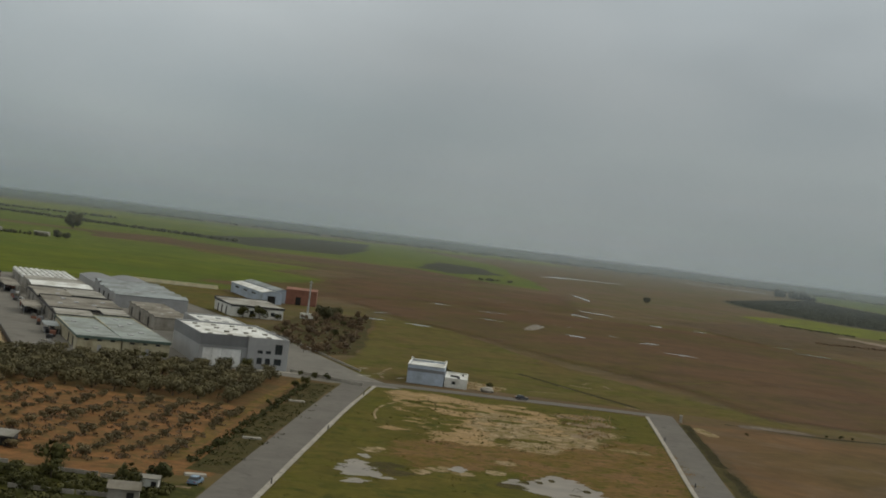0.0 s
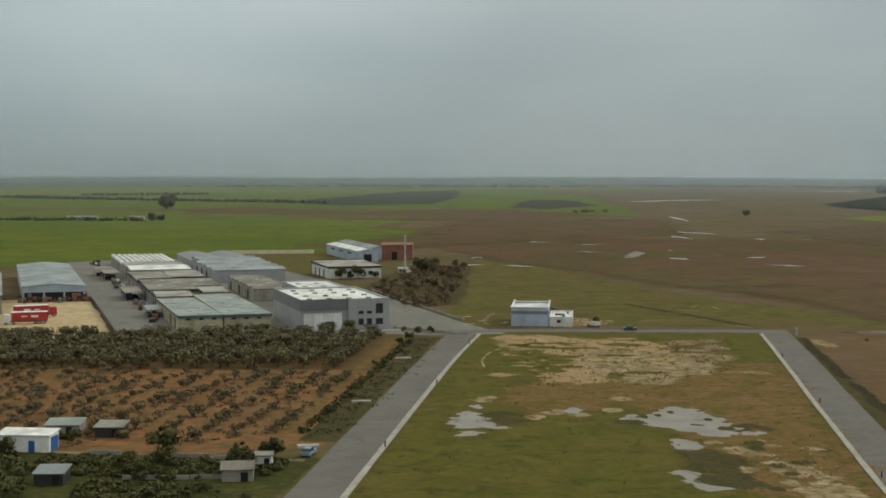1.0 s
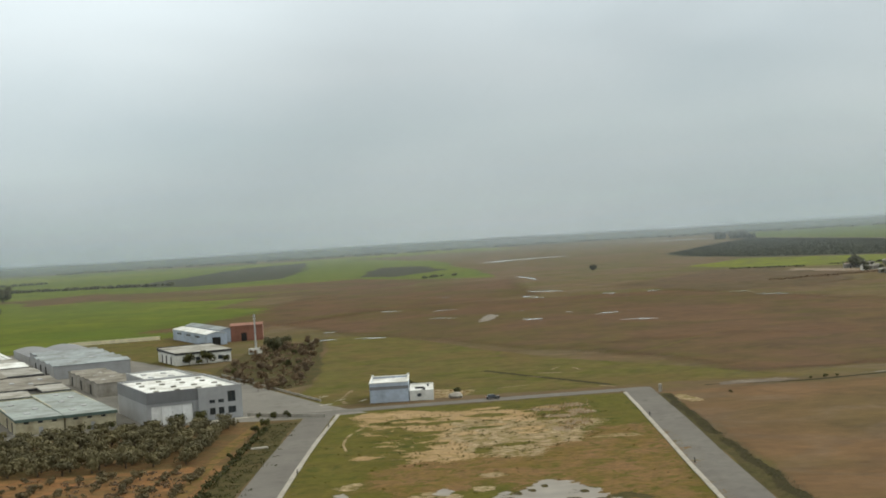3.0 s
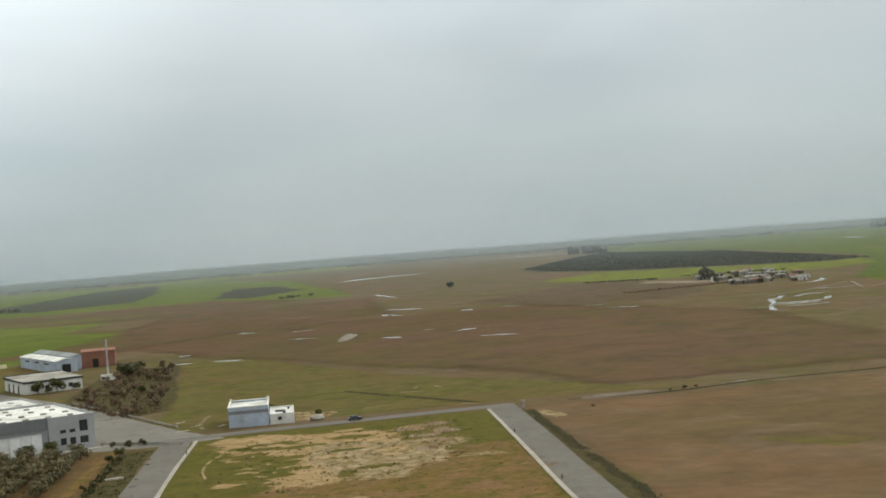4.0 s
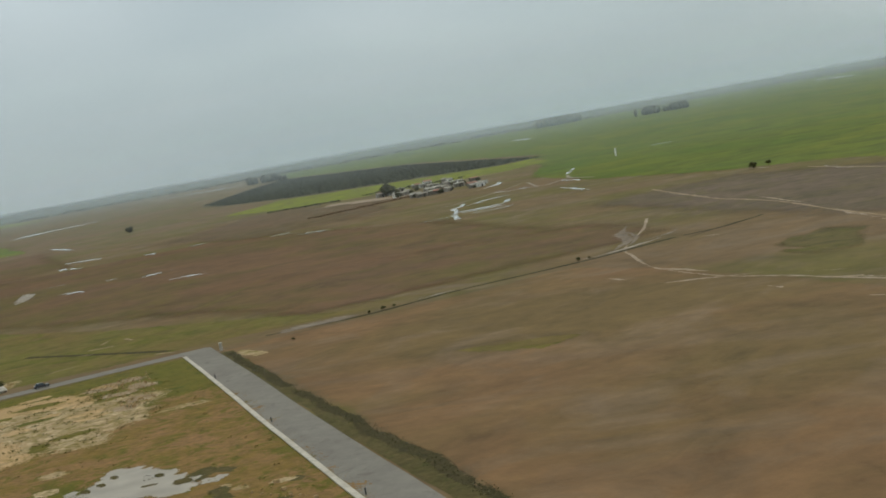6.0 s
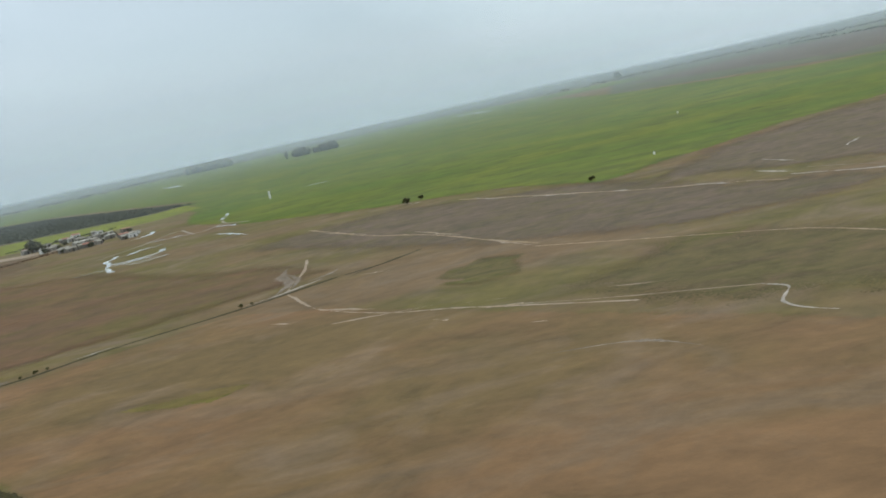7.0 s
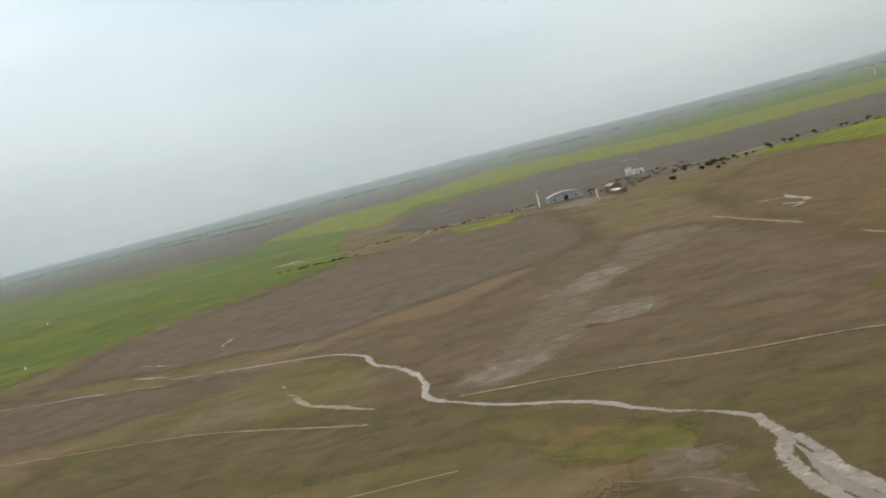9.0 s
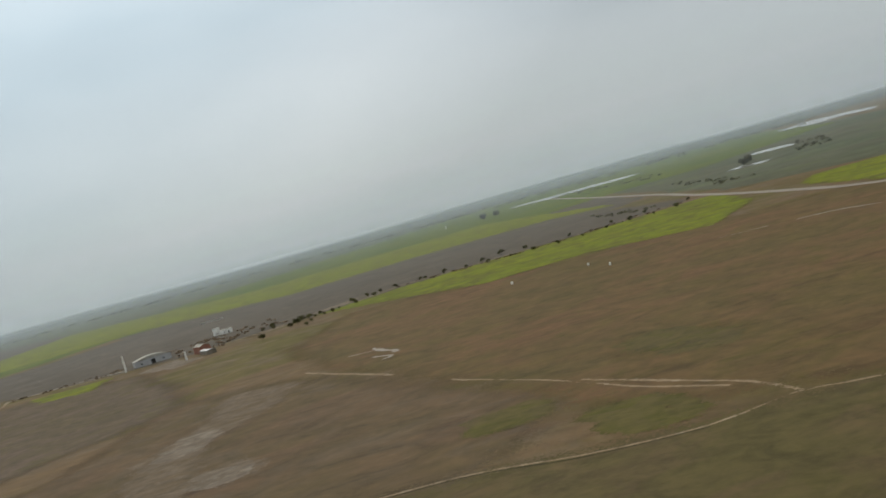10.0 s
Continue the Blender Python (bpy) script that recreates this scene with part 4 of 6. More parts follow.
ribbon("creek_water", [(352, 262), (336, 251), (315, 229), (296, 215), (276, 204), (262, 186), (254, 171), (246, 153), (235, 140), (224, 122), (219, 116)], 0.8, 0.24, M_MUDDY, "shallow water in the creek", "water", 2.5, 0.6)
ribbon("creek", [(220, 117), (213, 112.5), (204, 108)], 2.6, 0.2, M_CREEK, "pale creek bed with silt banks", "creek", 2.5, 0.35)
ribbon("creek", [(205, 108.5), (197, 107), (188, 103.5), (179, 99), (165, 89), (150, 70)], 2.6, 0.2, M_CREEK, "pale arm of the creek bed", "creek", 3, 0.35)
ribbon("creek", [(205, 107.5), (198, 103.5), (187, 98), (176, 91), (162, 82), (150, 68)], 2.4, 0.21, M_CREEK, "pale arm of the creek bed", "creek", 3, 0.35)
ribbon("creek_water", [(201, 106.5), (193, 102.5), (182, 97), (170, 89.5), (155, 74)], 3.0, 0.16, M_MUDDY, "dark muddy water between the arms of the creek", "water", 3, 0.4, taper=0.2)
sheet("silt", [(204, 130), (212, 126), (201, 117), (192, 117), (193, 124)], 0.14, M_DAMP, "grey silt dried beside the creek", "silt", 2, 3.5, fade=9)
ribbon("silt", [(207, 128), (203, 123), (196, 119)], 1.6, 0.18, M_DRIED, "pale silt crust beside the creek", "silt", 1.5, 0.9, taper=0.3)
sheet("earth", [(189, 121), (191, 116), (185, 110), (180, 108), (181, 114)], 0.14, M_DAMP, "greyish bare earth beside the creek", "earth", 2, 2.5, fade=7)
ribbon("gully", [(192, 130), (190, 124), (190, 119), (186, 113), (180, 107)], 0.7, 0.18, M_DRIED, "thin pale rill beside the creek", "gully", 1.5, 0.7)
sheet("weeds", [(224, 151), (219, 128), (202, 128), (211, 145)], 0.15, M_OLIVEF, "olive green weeds beside the creek", "weeds", 3, 4, fade=14)
for pts in ([(342, 110), (328, 98), (316, 102), (330, 109)], [(407, 71), (378, 54), (358, 56), (382, 70)], [(308, 78), (298, 67), (277, 67), (285, 76)]):
    sheet("weeds", pts, 0.15, M_WEEDY, "olive green patch of weeds in the field", "weeds", 4, 5, fade=20)
ribbon("track", [(272, 194), (275, 160), (273, 132), (275, 106), (267, 84), (266, 60), (276, 43), (272, 27), (270, -20)], 1.6, 0.16, M_TRACK, "pale farm track along the pasture", "track", 5, 0.4)
ribbon("ditch", [(270.5, 194), (273.4, 160), (271.4, 132), (273.4, 106), (265.4, 84), (264.4, 60)], 1.0, 0.15, M_DITCH, "narrow dark ditch along the farm track", "ditch", 5, 0.5)
ribbon("track", [(277, 42), (298, 50), (320, 64), (356, 87)], 1.5, 0.16, M_TRACK, "farm track branching into the fields", "track", 5, 0.5)
ribbon("track", [(299, 54), (327, 74), (366, 95), (420, 130)], 1.2, 0.17, M_TRACK, "faint grassy farm track", "track", 5, 0.6)
ribbon("track", [(556, 210), (522, 190), (470, 157)], 1.9, 0.16, M_TRACK, "faint worn track in the field", "track", 5, 0.6)
for pts in ([(277, 186), (290, 199), (315, 196), (365, 211), (420, 226), (404, 206), (345, 196), (300, 186)], [(415, 222), (451, 224), (536, 235), (527, 209), (484, 200), (450, 206)], [(337, 175), (355, 189), (366, 182), (350, 176)]):
    sheet("silt", pts, 0.14, M_DAMP, "grey silt dried on ploughed soil", "silt", 5, 5, fade=21)
for pts in ([(284, 192), (296, 196), (310, 192), (298, 187)], [(404, 213), (420, 219), (448, 220), (436, 213)], [(338, 178), (345, 184), (360, 185), (352, 180)]):
    sheet("silt", pts, 0.2, M_DRIED, "pale silt crusted on ploughed soil", "silt", 3, 4, fade=15.5)
for line in ([(576, 196), (572, 184), (560, 176)], [(584, 186), (566, 178), (545, 168)], [(548, 180), (536, 170), (528, 172)]):
    ribbon("slab", line, 2.6, 0.2, M_CHALK, "pale broken concrete of a ruined yard", "slab", 3, 0.8)
ribbon("creek", [(286, 735), (296, 762), (312, 800), (322, 825), (332, 838), (340, 852)], 3.2, 0.18, M_FLOOD, "pale flooded stream in the field", "water", 4, 0.7)
ribbon("creek", [(308, 792), (320, 785), (340, 792), (356, 812)], 4.2, 0.18, M_FLOOD, "pale arm of the flooded stream", "water", 4, 0.8)
ribbon("creek", [(278, 768), (294, 765)], 2.6, 0.18, M_FLOOD, "pale arm of the flooded stream", "water", 6, 0.5)
for pts in ([(330, 830), (350, 846), (374, 856)], [(300, 778), (316, 772), (334, 770)], [(408, 985), (430, 1000), (452, 1040)]):
    ribbon("creek", pts, 5, 0.18, M_FLOOD, "pale flooded strip in the field", "water", 4, 0.9, taper=0.3)
ribbon("creek", [(304, 757), (316, 752), (330, 757)], 3, 0.18, M_FLOOD, "pale flooded strip in the field", "water", 6, 0.7)
ribbon("track", [(330, 860), (370, 890), (400, 920), (432, 950), (407, 876), (440, 900)], 1.6, 0.18, M_CHALK, "pale farm track by the hamlet", "track", 8, 0.6)
ribbon("track", [(440, 860), (446, 905), (462, 940)], 2.5, 0.18, M_CHALK, "short pale track into the wheat", "track", 8, 0.3)
ribbon("track", [(874, 640), (800, 500), (850, 496), (904, 512), (889, 462), (872, 414), (888, 369), (941, 292), (1018, 249), (1036, 194), (1054, 123), (1100, 60), (1125, 12)], 3.0, 0.2, M_TRACK, "pale farm road lined with bushes", "road", 10, 0.5)
ribbon("track", [(862, 600), (868, 550), (900, 512), (905, 470), (892, 424)], 3.4, 0.24, M_CHALK, "pale chalky farm road by the barn", "road", 6, 0.5)
ribbon("road", [(2900, 260), (1884, 115), (1429, 46), (1133, 10), (872, -34), (754, -63), (500, -160)], 7, 0.2, M_CHALK, "pale country road across the plain", "road", 20, 0.1)
ribbon("soil", [(1030, 268), (985, 292), (940, 312), (890, 330)], 20, 0.17, M_DRIED, "brownish bare soil under the farm bushes", "soil", 8, 0.7, taper=0.25)
sheet("soil", [(826, 389), (865, 379), (820, 342), (790, 350)], 0.17, M_DRIED, "brownish bare yard beside the barn", "soil", 6, 4, fade=12)
ribbon("track", [(675, 32), (668, 8)], 2.5, 0.16, M_CHALK, "pale field boundary line", "track", 6, 0.4)
ribbon("track", [(663, -5), (654, -22), (630, -38)], 2.5, 0.16, M_CHALK, "pale field boundary line", "track", 6, 0.4)

sheet("silt", [(52, 786), (60, 800), (67, 838), (63, 852), (55, 815)], 0.2, M_CHALK, "pale drying mud flat in the ploughed field", "silt", 3, 2.0, fade=4)
ribbon("track", [(92, 551), (112, 572), (145, 620), (182, 647)], 1.6, 0.15, M_OLIVEF, "faint yellowish grass line across the field", "track", 6, 0.5)
ribbon("gully", [(198, 344), (193, 350), (187, 357)], 1.2, 0.17, M_SILT, "pale branch of the silty farm track", "gully", 3, 0.8)
for line in ([(203, 392), (202, 376), (202, 359)], [(202, 310), (205, 303), (206, 296)], [(191, 317), (190, 310)]):
    ribbon("silt", line, 2.4, 0.18, M_SILT, "pale silt washed out of the farm track", "silt", 1.5, 0.9, taper=0.4)
ribbon("ditch", [(249, 446), (262, 445), (274, 449), (288, 454)], 2.6, 0.15, M_DITCH, "dark far end of the field ditch", "ditch", 4, 0.5)
sheet("field", [(1161, 704), (1500, 830), (1600, 690), (1450, 450), (1540, 330), (1560, 170), (1456, 85), (1630, 132), (2150, 310), (2050, 520), (1950, 620), (2173, 845), (2450, 1150), (1881, 1052), (1859, 1187), (1426, 1016)], 0.16, M_LIME,
      "bright yellow-green crop beyond the tilled field", step=40, amount=8, fade=14)
sheet("field", [(1430, 1090), (1900, 1950), (2300, 2050), (2772, 1665), (2600, 1250), (2100, 930), (1838, 890)], 0.15, M_GREYF, "grey tilled field in the far distance", step=40, amount=10, fade=20)
sheet("field", [(116, 332), (131, 324), (136, 316), (122, 318)], 0.16, M_OLIVEF, "green weedy patch in ploughed soil", step=4, amount=2, fade=5)

for line in ([(420, 589), (411, 568), (408, 556), (407, 544)], [(402, 529), (397, 503), (392, 477)], [(390, 460), (384, 441)], [(381, 405), (377, 390), (373, 377)], [(434, 415), (424, 397), (415, 380)], [(400, 392), (394, 376), (386, 360)], [(443, 381), (456, 387), (469, 391)], [(396, 317), (410, 319)], [(428, 660), (428, 644)]):
    ribbon("silt", line, 1.5, 0.2, M_CHALK, "pale wet ruts along the wheat field", "silt", 2.5, 1.0, taper=0.3)
ribbon("track", [(395, 362), (385, 328), (374, 305), (362, 290)], 0.9, 0.17, M_DRIED, "faint second line of the upper creek", "track", 4, 0.7)
for line in ([(186, 389), (187, 378)], [(189, 355), (195, 349)], [(248, 436), (253, 423)], [(185, 360), (195, 348), (205, 335)], [(207, 324), (211, 313)], [(220, 286), (225, 267)], [(189, 278), (190, 273)], [(331, 518), (320, 486), (311, 458)], [(300, 430), (289, 407), (280, 380)], [(352, 630), (340, 580), (328, 540)]):
    ribbon("silt", line, 1.3, 0.19, M_SILT, "thin pale streak of washed silt in the field", "silt", 1.5, 0.9, taper=0.4)
sheet("weeds", [(262, 388), (259, 374), (236, 346), (234, 360)], 0.15, M_WEEDY, "olive green patch of weeds in the field", "weeds", 4, 5, fade=20)
ribbon("silt", [(166, 248), (176, 232), (174, 214)], 1.6, 0.13, M_DRIED, "greyish smear of silt in ploughed soil", "silt", 3, 0.9, taper=0.4)
ribbon("ditch", [(247, 439), (260, 444), (275, 449)], 1.0, 0.2, M_DITCH, "dark end of the field ditch", "ditch", 3, 0.5)
sheet("field", [(278, 318), (274, 268), (257, 207), (231, 193), (228, 228), (250, 292)], 0.06, M_WEEDY, "olive brown weeds between two tracks", amount=5, fade=28)
sheet("field", [(2060, 2200), (2300, 2290), (2520, 2650), (2320, 2950), (2050, 2650)], 0.13, M_GREEN, "hazy green crop beyond the wheat", step=30, amount=10, fade=30)
# standing water on the wet fields
STRIPS = [((146, 2150), (306, 2310), 44), ((540, 3290), (790, 3150), 60), ((235, 886), (256, 872), 6), ((230, 929), (246, 932), 4), ((113, 1118), (142, 1080), 8), ((28, 922), (48, 926), 4),
          ((158, 1018), (166, 998), 5), ((190, 1005), (201, 1007), 6), ((26, 846), (42, 836), 4), ((74, 790), (88, 775), 5), ((116, 790), (140, 806), 5), ((122, 740), (142, 726), 5), ((-6, 957), (8, 947), 4),
          ((101, 1043), (113, 1002), 6), ((-36, 776), (-28, 784), 4), ((-40, 724), (-26, 721), 5), ((-17, 722), (-1, 712), 7), ((142, 1484), (150, 1330), 6), ((2960, 318), (2690, 92), 230), ((1567, -47), (1500, -75), 50),
          ((1964, -94), (1830, -145), 60), ((3480, -368), (2750, -427), 120), ((3300, -290), (2800, -350), 70), ((2200, 2900), (2000, 2500), 30), ((464, 948), (514, 1028), 4), ((658, 1152), (679, 1130), 7), ((1150, 2500), (1098, 2303), 22), ((385, 905), (408, 880), 5), ((395, 825), (376, 745), 3), ((433, 892), (427, 851), 4), ((886, 645), (868, 600), 4), ((1610, 2560), (1590, 2470), 12), ((1760, 3850), (1850, 3700), 30)]
rnd = random.Random(5)
for _ in range(9):
    x, y = rnd.uniform(0, 175), rnd.uniform(780, 1130)
    d = rnd.uniform(3, 8)
    STRIPS.append(((x - d, y + rnd.uniform(-4, 4)), (x + d, y + rnd.uniform(-4, 4)), rnd.uniform(1.5, 3.5)))
for a, b, w in STRIPS:
    mid = ((a[0] + b[0]) / 2 + w * 0.2, (a[1] + b[1]) / 2)
    far = math.hypot(*a) > 1300
    ribbon("water", [a, mid, b], w, 0.22, M_FLOOD, "standing rain water on the wet field", "water", max(1.5, w * 0.35), 0.55 if far else 0.95, taper=0.3)

# ---- buildings ----


def window_at(parent, x0, x1, z0, z1, thick, m, bars=1):
    """A window of a wall that runs along x: frame with mullions, and the pane behind it."""
    bm = bmesh.new()
    b, n = 0.08, bars + 1
    step = (x1 - x0 - b) / n
    pierced(bm, x1 - x0, z1 - z0, thick * 0.3, [(x0 + b + i * step, x0 + (i + 1) * step, z0 + b, z1 - b) for i in range(n)], x0, z0, thick * 0.3)
    win = part("window", bm, M_DARK, parent, "dark framed window", m)
    bm = bmesh.new()
    box(bm, x0 + 0.02, x1 - 0.02, thick * 0.62, thick * 0.7, z0 + 0.02, z1 - 0.02)
    part("pane", bm, M_GLASS, win)
    return win


def door_at(parent, x0, x1, z1, thick, m, mat):
    bm = bmesh.new()
    box(bm, x0, x1, thick * 0.5, thick * 0.8, 0, z1)
    return part("door", bm, mat, parent, "", m)


def roof_bays(style, w, d, h, over=0.3, bays=1, rise=1.0):
    """The roof's bays, one mesh each."""
    out = []
    for i in range(bays):
        bm = bmesh.new()
        x0, x1 = w * i / bays, w * (i + 1) / bays
        y0, y1 = d * i / bays, d * (i + 1) / bays
        if style == "flat":
            box(bm, 0.31, w - 0.31, 0.31, d - 0.31, h - 0.7, h - 0.45)
        elif style == "shed":      # falls towards the front
            prism(bm, [(-over, h), (d + over, h + rise), (d + over, h + rise + 0.15), (-over, h + 0.15)], -over, w + over)
        elif style == "gable":     # ridge across the front, bays one behind the other
            a, b = (y0 - over if i == 0 else y0), (y1 + over if i == bays - 1 else y1)
            prism(bm, [(a, h), ((y0 + y1) / 2, h + rise), (b, h), (b, h + 0.15), ((y0 + y1) / 2, h + rise + 0.15), (a, h + 0.15)], -over, w + over)
        else:
            if style == "ridge":   # ridge running back, bays side by side
                prof = [(x0 - over, h), ((x0 + x1) / 2, h + rise), (x1 + over, h), (x1 + over, h + 0.15), ((x0 + x1) / 2, h + rise + 0.15), (x0 - over, h + 0.15)]
            elif style == "saw":   # a steep glazed side and a long slope
                prof = [(x0, h), (x1, h), (x1 - 1.15, h + rise), (x0 + 0.25, h + rise * 0.75)]
            else:                  # barrel vault
                prof = [(x0 + (x1 - x0) * k / 10, h + rise * math.sin(math.pi * k / 10)) for k in range(11)]
            v = [[bm.verts.new((x, y, z)) for x, z in prof] for y in (-over, d + over)]
            bm.faces.new(v[0])
            bm.faces.new(v[1][::-1])
            n = len(prof)
            for j in range(n):
                f = bm.faces.new((v[0][(j + 1) % n], v[0][j], v[1][j], v[1][(j + 1) % n]))
                f.material_index = 1 if style == "saw" and j == 1 else 0
        bmesh.ops.recalc_face_normals(bm, faces=bm.faces[:])
        out.append(bm)
    return out


def gable_ends(style, w, d, h, bays, rise, th=0.3):
    """The wall triangles between the eaves and the sheets."""
    out = []
    for i in range(bays):
        for side in (0, 1):
            bm = bmesh.new()
            if style == "gable":
                y0, y1 = d * i / bays + 0.05, d * (i + 1) / bays - 0.05
                x = 0.0 if side == 0 else w - th
                prism(bm, [(y0, h), (y1, h), ((y0 + y1) / 2, h + rise - 0.02)], x, x + th)
            else:
                x0, x1 = w * i / bays + 0.05, w * (i + 1) / bays - 0.05
                y = 0.0 if side == 0 else d - th
                v = [[bm.verts.new(p) for p in ((x0, yy, h), (x1, yy, h), ((x0 + x1) / 2, yy, h + rise - 0.02))] for yy in (y, y + th)]
                bm.faces.new(v[0])
                bm.faces.new(v[1][::-1])
                for j in range(3):
                    bm.faces.new((v[0][(j + 1) % 3], v[0][j], v[1][j], v[1][(j + 1) % 3]))
            bmesh.ops.recalc_face_normals(bm, faces=bm.faces[:])
            out.append(bm)
    return out


def hall(name, label, category, xy, turn, w, d, h, wall, roof, style="flat", bays=1, rise=1.0, windows=(), doors=(), side_windows=(), side_doors=(),
         fascia=None, lights=(), door_mat=None, plinth=None, group=""):
    """A hall with pierced walls, roof, windows, doors and roof lights. x runs along the front, y back, from the front's left corner."""
    top = thing(name, label, category, *xy, turn, group=group)
    th = 0.3
    eye = pose(0, 0, 0)
    left = pose(0, d, 0, 0, 0, -90)
    holes = [(a, b, c, e) for a, b, c, e in windows] + [(a, b, 0.0, e) for a, b, e in doors]
    bm = bmesh.new()
    pierced(bm, w, h, th, holes)
    part("wall", bm, wall, top, "front wall")
    holes = [(a, b, c, e) for a, b, c, e in side_windows] + [(a, b, 0.0, e) for a, b, e in side_doors]
    bm = bmesh.new()
    pierced(bm, d - 0.004, h - 0.002, th, holes)
    part("wall", bm, wall, top, "side wall", pose(-0.003, d - 0.002, 0, 0, 0, -90))
    for x0, x1, y0, y1 in ((w - th + 0.003, w + 0.003, 0.004, d), (0.3, w - 0.3, d - th, d - 0.002)):
        bm = bmesh.new()
        box(bm, x0, x1, y0, y1, 0, h - 0.001)
        part("wall", bm, wall, top)
    for a, b, c, e in windows:
        window_at(top, a, b, c, e, th, eye, max(0, int((b - a) / 1.3) - 1))
    for a, b, c, e in side_windows:
        window_at(top, a, b, c, e, th, left, max(0, int((b - a) / 1.3) - 1))
    for a, b, e in doors:
        door_at(top, a, b, e, th, eye, door_mat or M_VOID)
    for a, b, e in side_doors:
        door_at(top, a, b, e, th, left, M_VOID)
    for bm in roof_bays(style, w, d, h, 0.3, bays, rise):
        part("roof", bm, roof, top)
    if style in ("gable", "ridge"):
        for bm in gable_ends(style, w, d, h, bays, rise):
            part("gable", bm, wall, top)
    if fascia:
        bm = bmesh.new()
        box(bm, -0.4, w + 0.4, -0.45, -0.3, h - 0.75, h + 0.12)
        part("fascia", bm, fascia, top, "dark front fascia")
        bm = bmesh.new()
        box(bm, -0.45, -0.3, -0.29, d + 0.3, h - 0.5, h + 0.1)
        part("fascia", bm, fascia, top)
        if style == "shed":
            bm = bmesh.new()
            box(bm, -0.45, w + 0.45, d + 0.31, d + 0.55, h + rise - 0.8, h + rise + 0.5)
            part("fascia", bm, fascia, top)
    if plinth:
        bm = bmesh.new()
        box(bm, 0.05, w - 0.05, -0.06, -0.003, 0, 1.0)
        part("plinth", bm, plinth, top)
    for x, y in lights:
        z = h - 0.45
        if style == "shed":
            z = h + rise * y / d + 0.14
        elif style == "ridge":
            bw = w / bays
            z = h + rise * (1 - abs((x % bw) - bw / 2) / (bw / 2)) + 0.1
        elif style == "gable":
            bd = d / bays
            z = h + rise * (1 - abs((y % bd) - bd / 2) / (bd / 2)) + 0.1
        bm = bmesh.new()
        box(bm, x - 0.9, x + 0.9, y - 1.6, y + 1.6, z - 0.2, z + 0.28, top=0.12)
        part("skylight", bm, M_GREYW, top, "dull raised roof light")
    return top


# the white warehouse at the estate's corner
x0, y0 = estate(35.6, -14)
white = thing("warehouse", "white-roofed grey warehouse with two-storey office front", "warehouse", x0, y0, E_TURN)
W, D, H, TH = 28.4, 43.0, 9.9, 0.35
for nm, ar, lb in (("wall", [(0.0, 15.2, 0.0, 0.35, 6.4, 9.9)], "dark grey upper front band"), ("wall", [(-0.003, 0.35, 0.352, D, 6.2, 9.898)], "dark grey upper side band")):
    bm = bmesh.new()
    for a in ar:
        box(bm, *a)
    part(nm, bm, M_DGREY, white, lb)
bm = bmesh.new()
pierced(bm, 15.2, 6.398, TH, [(1.2, 13.6, 0.0, 5.6)])
part("wall", bm, M_GREYW, white, "lower front wall", pose(0, 0.2, 0))
bm = bmesh.new()
box(bm, 0.004, 0.35, 0.56, D, 0, 6.198)
part("wall", bm, M_GREYW, white, "light grey lower side wall")
for i in range(4):
    bm = bmesh.new()
    box(bm, 1.2 + i * 3.1, 1.2 + i * 3.1 + 3.0, 0.45, 0.55, 0, 5.55)
    part("door", bm, M_WHITEP, white, "white sliding loading door")
bm = bmesh.new()
OFF_WIN = [(3.2, 4.9, 5.0, 6.0), (5.9, 7.6, 5.0, 6.0), (3.2, 4.9, 1.6, 3.6), (5.9, 7.6, 1.6, 3.6), (8.8, 11.2, 1.6, 3.6), (8.8, 11.2, 5.0, 8.2)]
pierced(bm, 13.2, H, TH, OFF_WIN)
part("wall", bm, M_GREYW, white, "grey office front", pose(15.2, -0.9, 0))
for a in OFF_WIN:
    window_at(white, *a, TH, pose(15.2, -0.9, 0), 1)
for a in ((28.05, 28.4, -0.548, D, 0, H - 0.002), (15.2, 15.5, -0.548, 0.3, 0, H - 0.003), (0.36, 28.04, D - 0.35, D - 0.002, 0, H - 0.001)):
    bm = bmesh.new()
    box(bm, *a)
    part("wall", bm, M_GREYW, white)
bm = bmesh.new()
box(bm, 0.36, 28.04, 0.36, D - 0.36, H - 0.9, H - 0.55)
box(bm, 15.5, 28.04, -0.54, 0.36, H - 0.9, H - 0.551)
part("roof", bm, M_ROOFW, white, "bright white roof membrane")
for ix in range(4):
    for iy in range(4):
        bm = bmesh.new()
        cx, cy = 4 + ix * 6.4 + (iy % 2) * 1.2, 5 + iy * 10
        box(bm, cx - 0.8, cx + 0.8, cy - 0.6, cy + 0.6, H - 0.56, H - 0.1, top=0.1)
        part("skylight", bm, M_ROOFL, white, "dull raised roof light")

hall("warehouse", "low warehouse with a bright white roof", "warehouse", estate(48, 46), E_TURN, 17, 30, 8.4, M_GREYW, M_ROOFW, "flat", lights=[(4, 8), (11, 8), (4, 20), (11, 20)])
EAVES = [(2.2, 3.6, 3.3, 3.9), (6.2, 7.6, 3.3, 3.9), (10.2, 11.6, 3.3, 3.9)]
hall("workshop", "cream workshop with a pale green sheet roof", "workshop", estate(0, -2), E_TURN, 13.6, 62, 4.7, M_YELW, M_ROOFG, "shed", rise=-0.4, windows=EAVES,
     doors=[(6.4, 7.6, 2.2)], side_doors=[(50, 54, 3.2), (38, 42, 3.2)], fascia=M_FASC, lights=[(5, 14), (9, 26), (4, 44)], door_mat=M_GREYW)
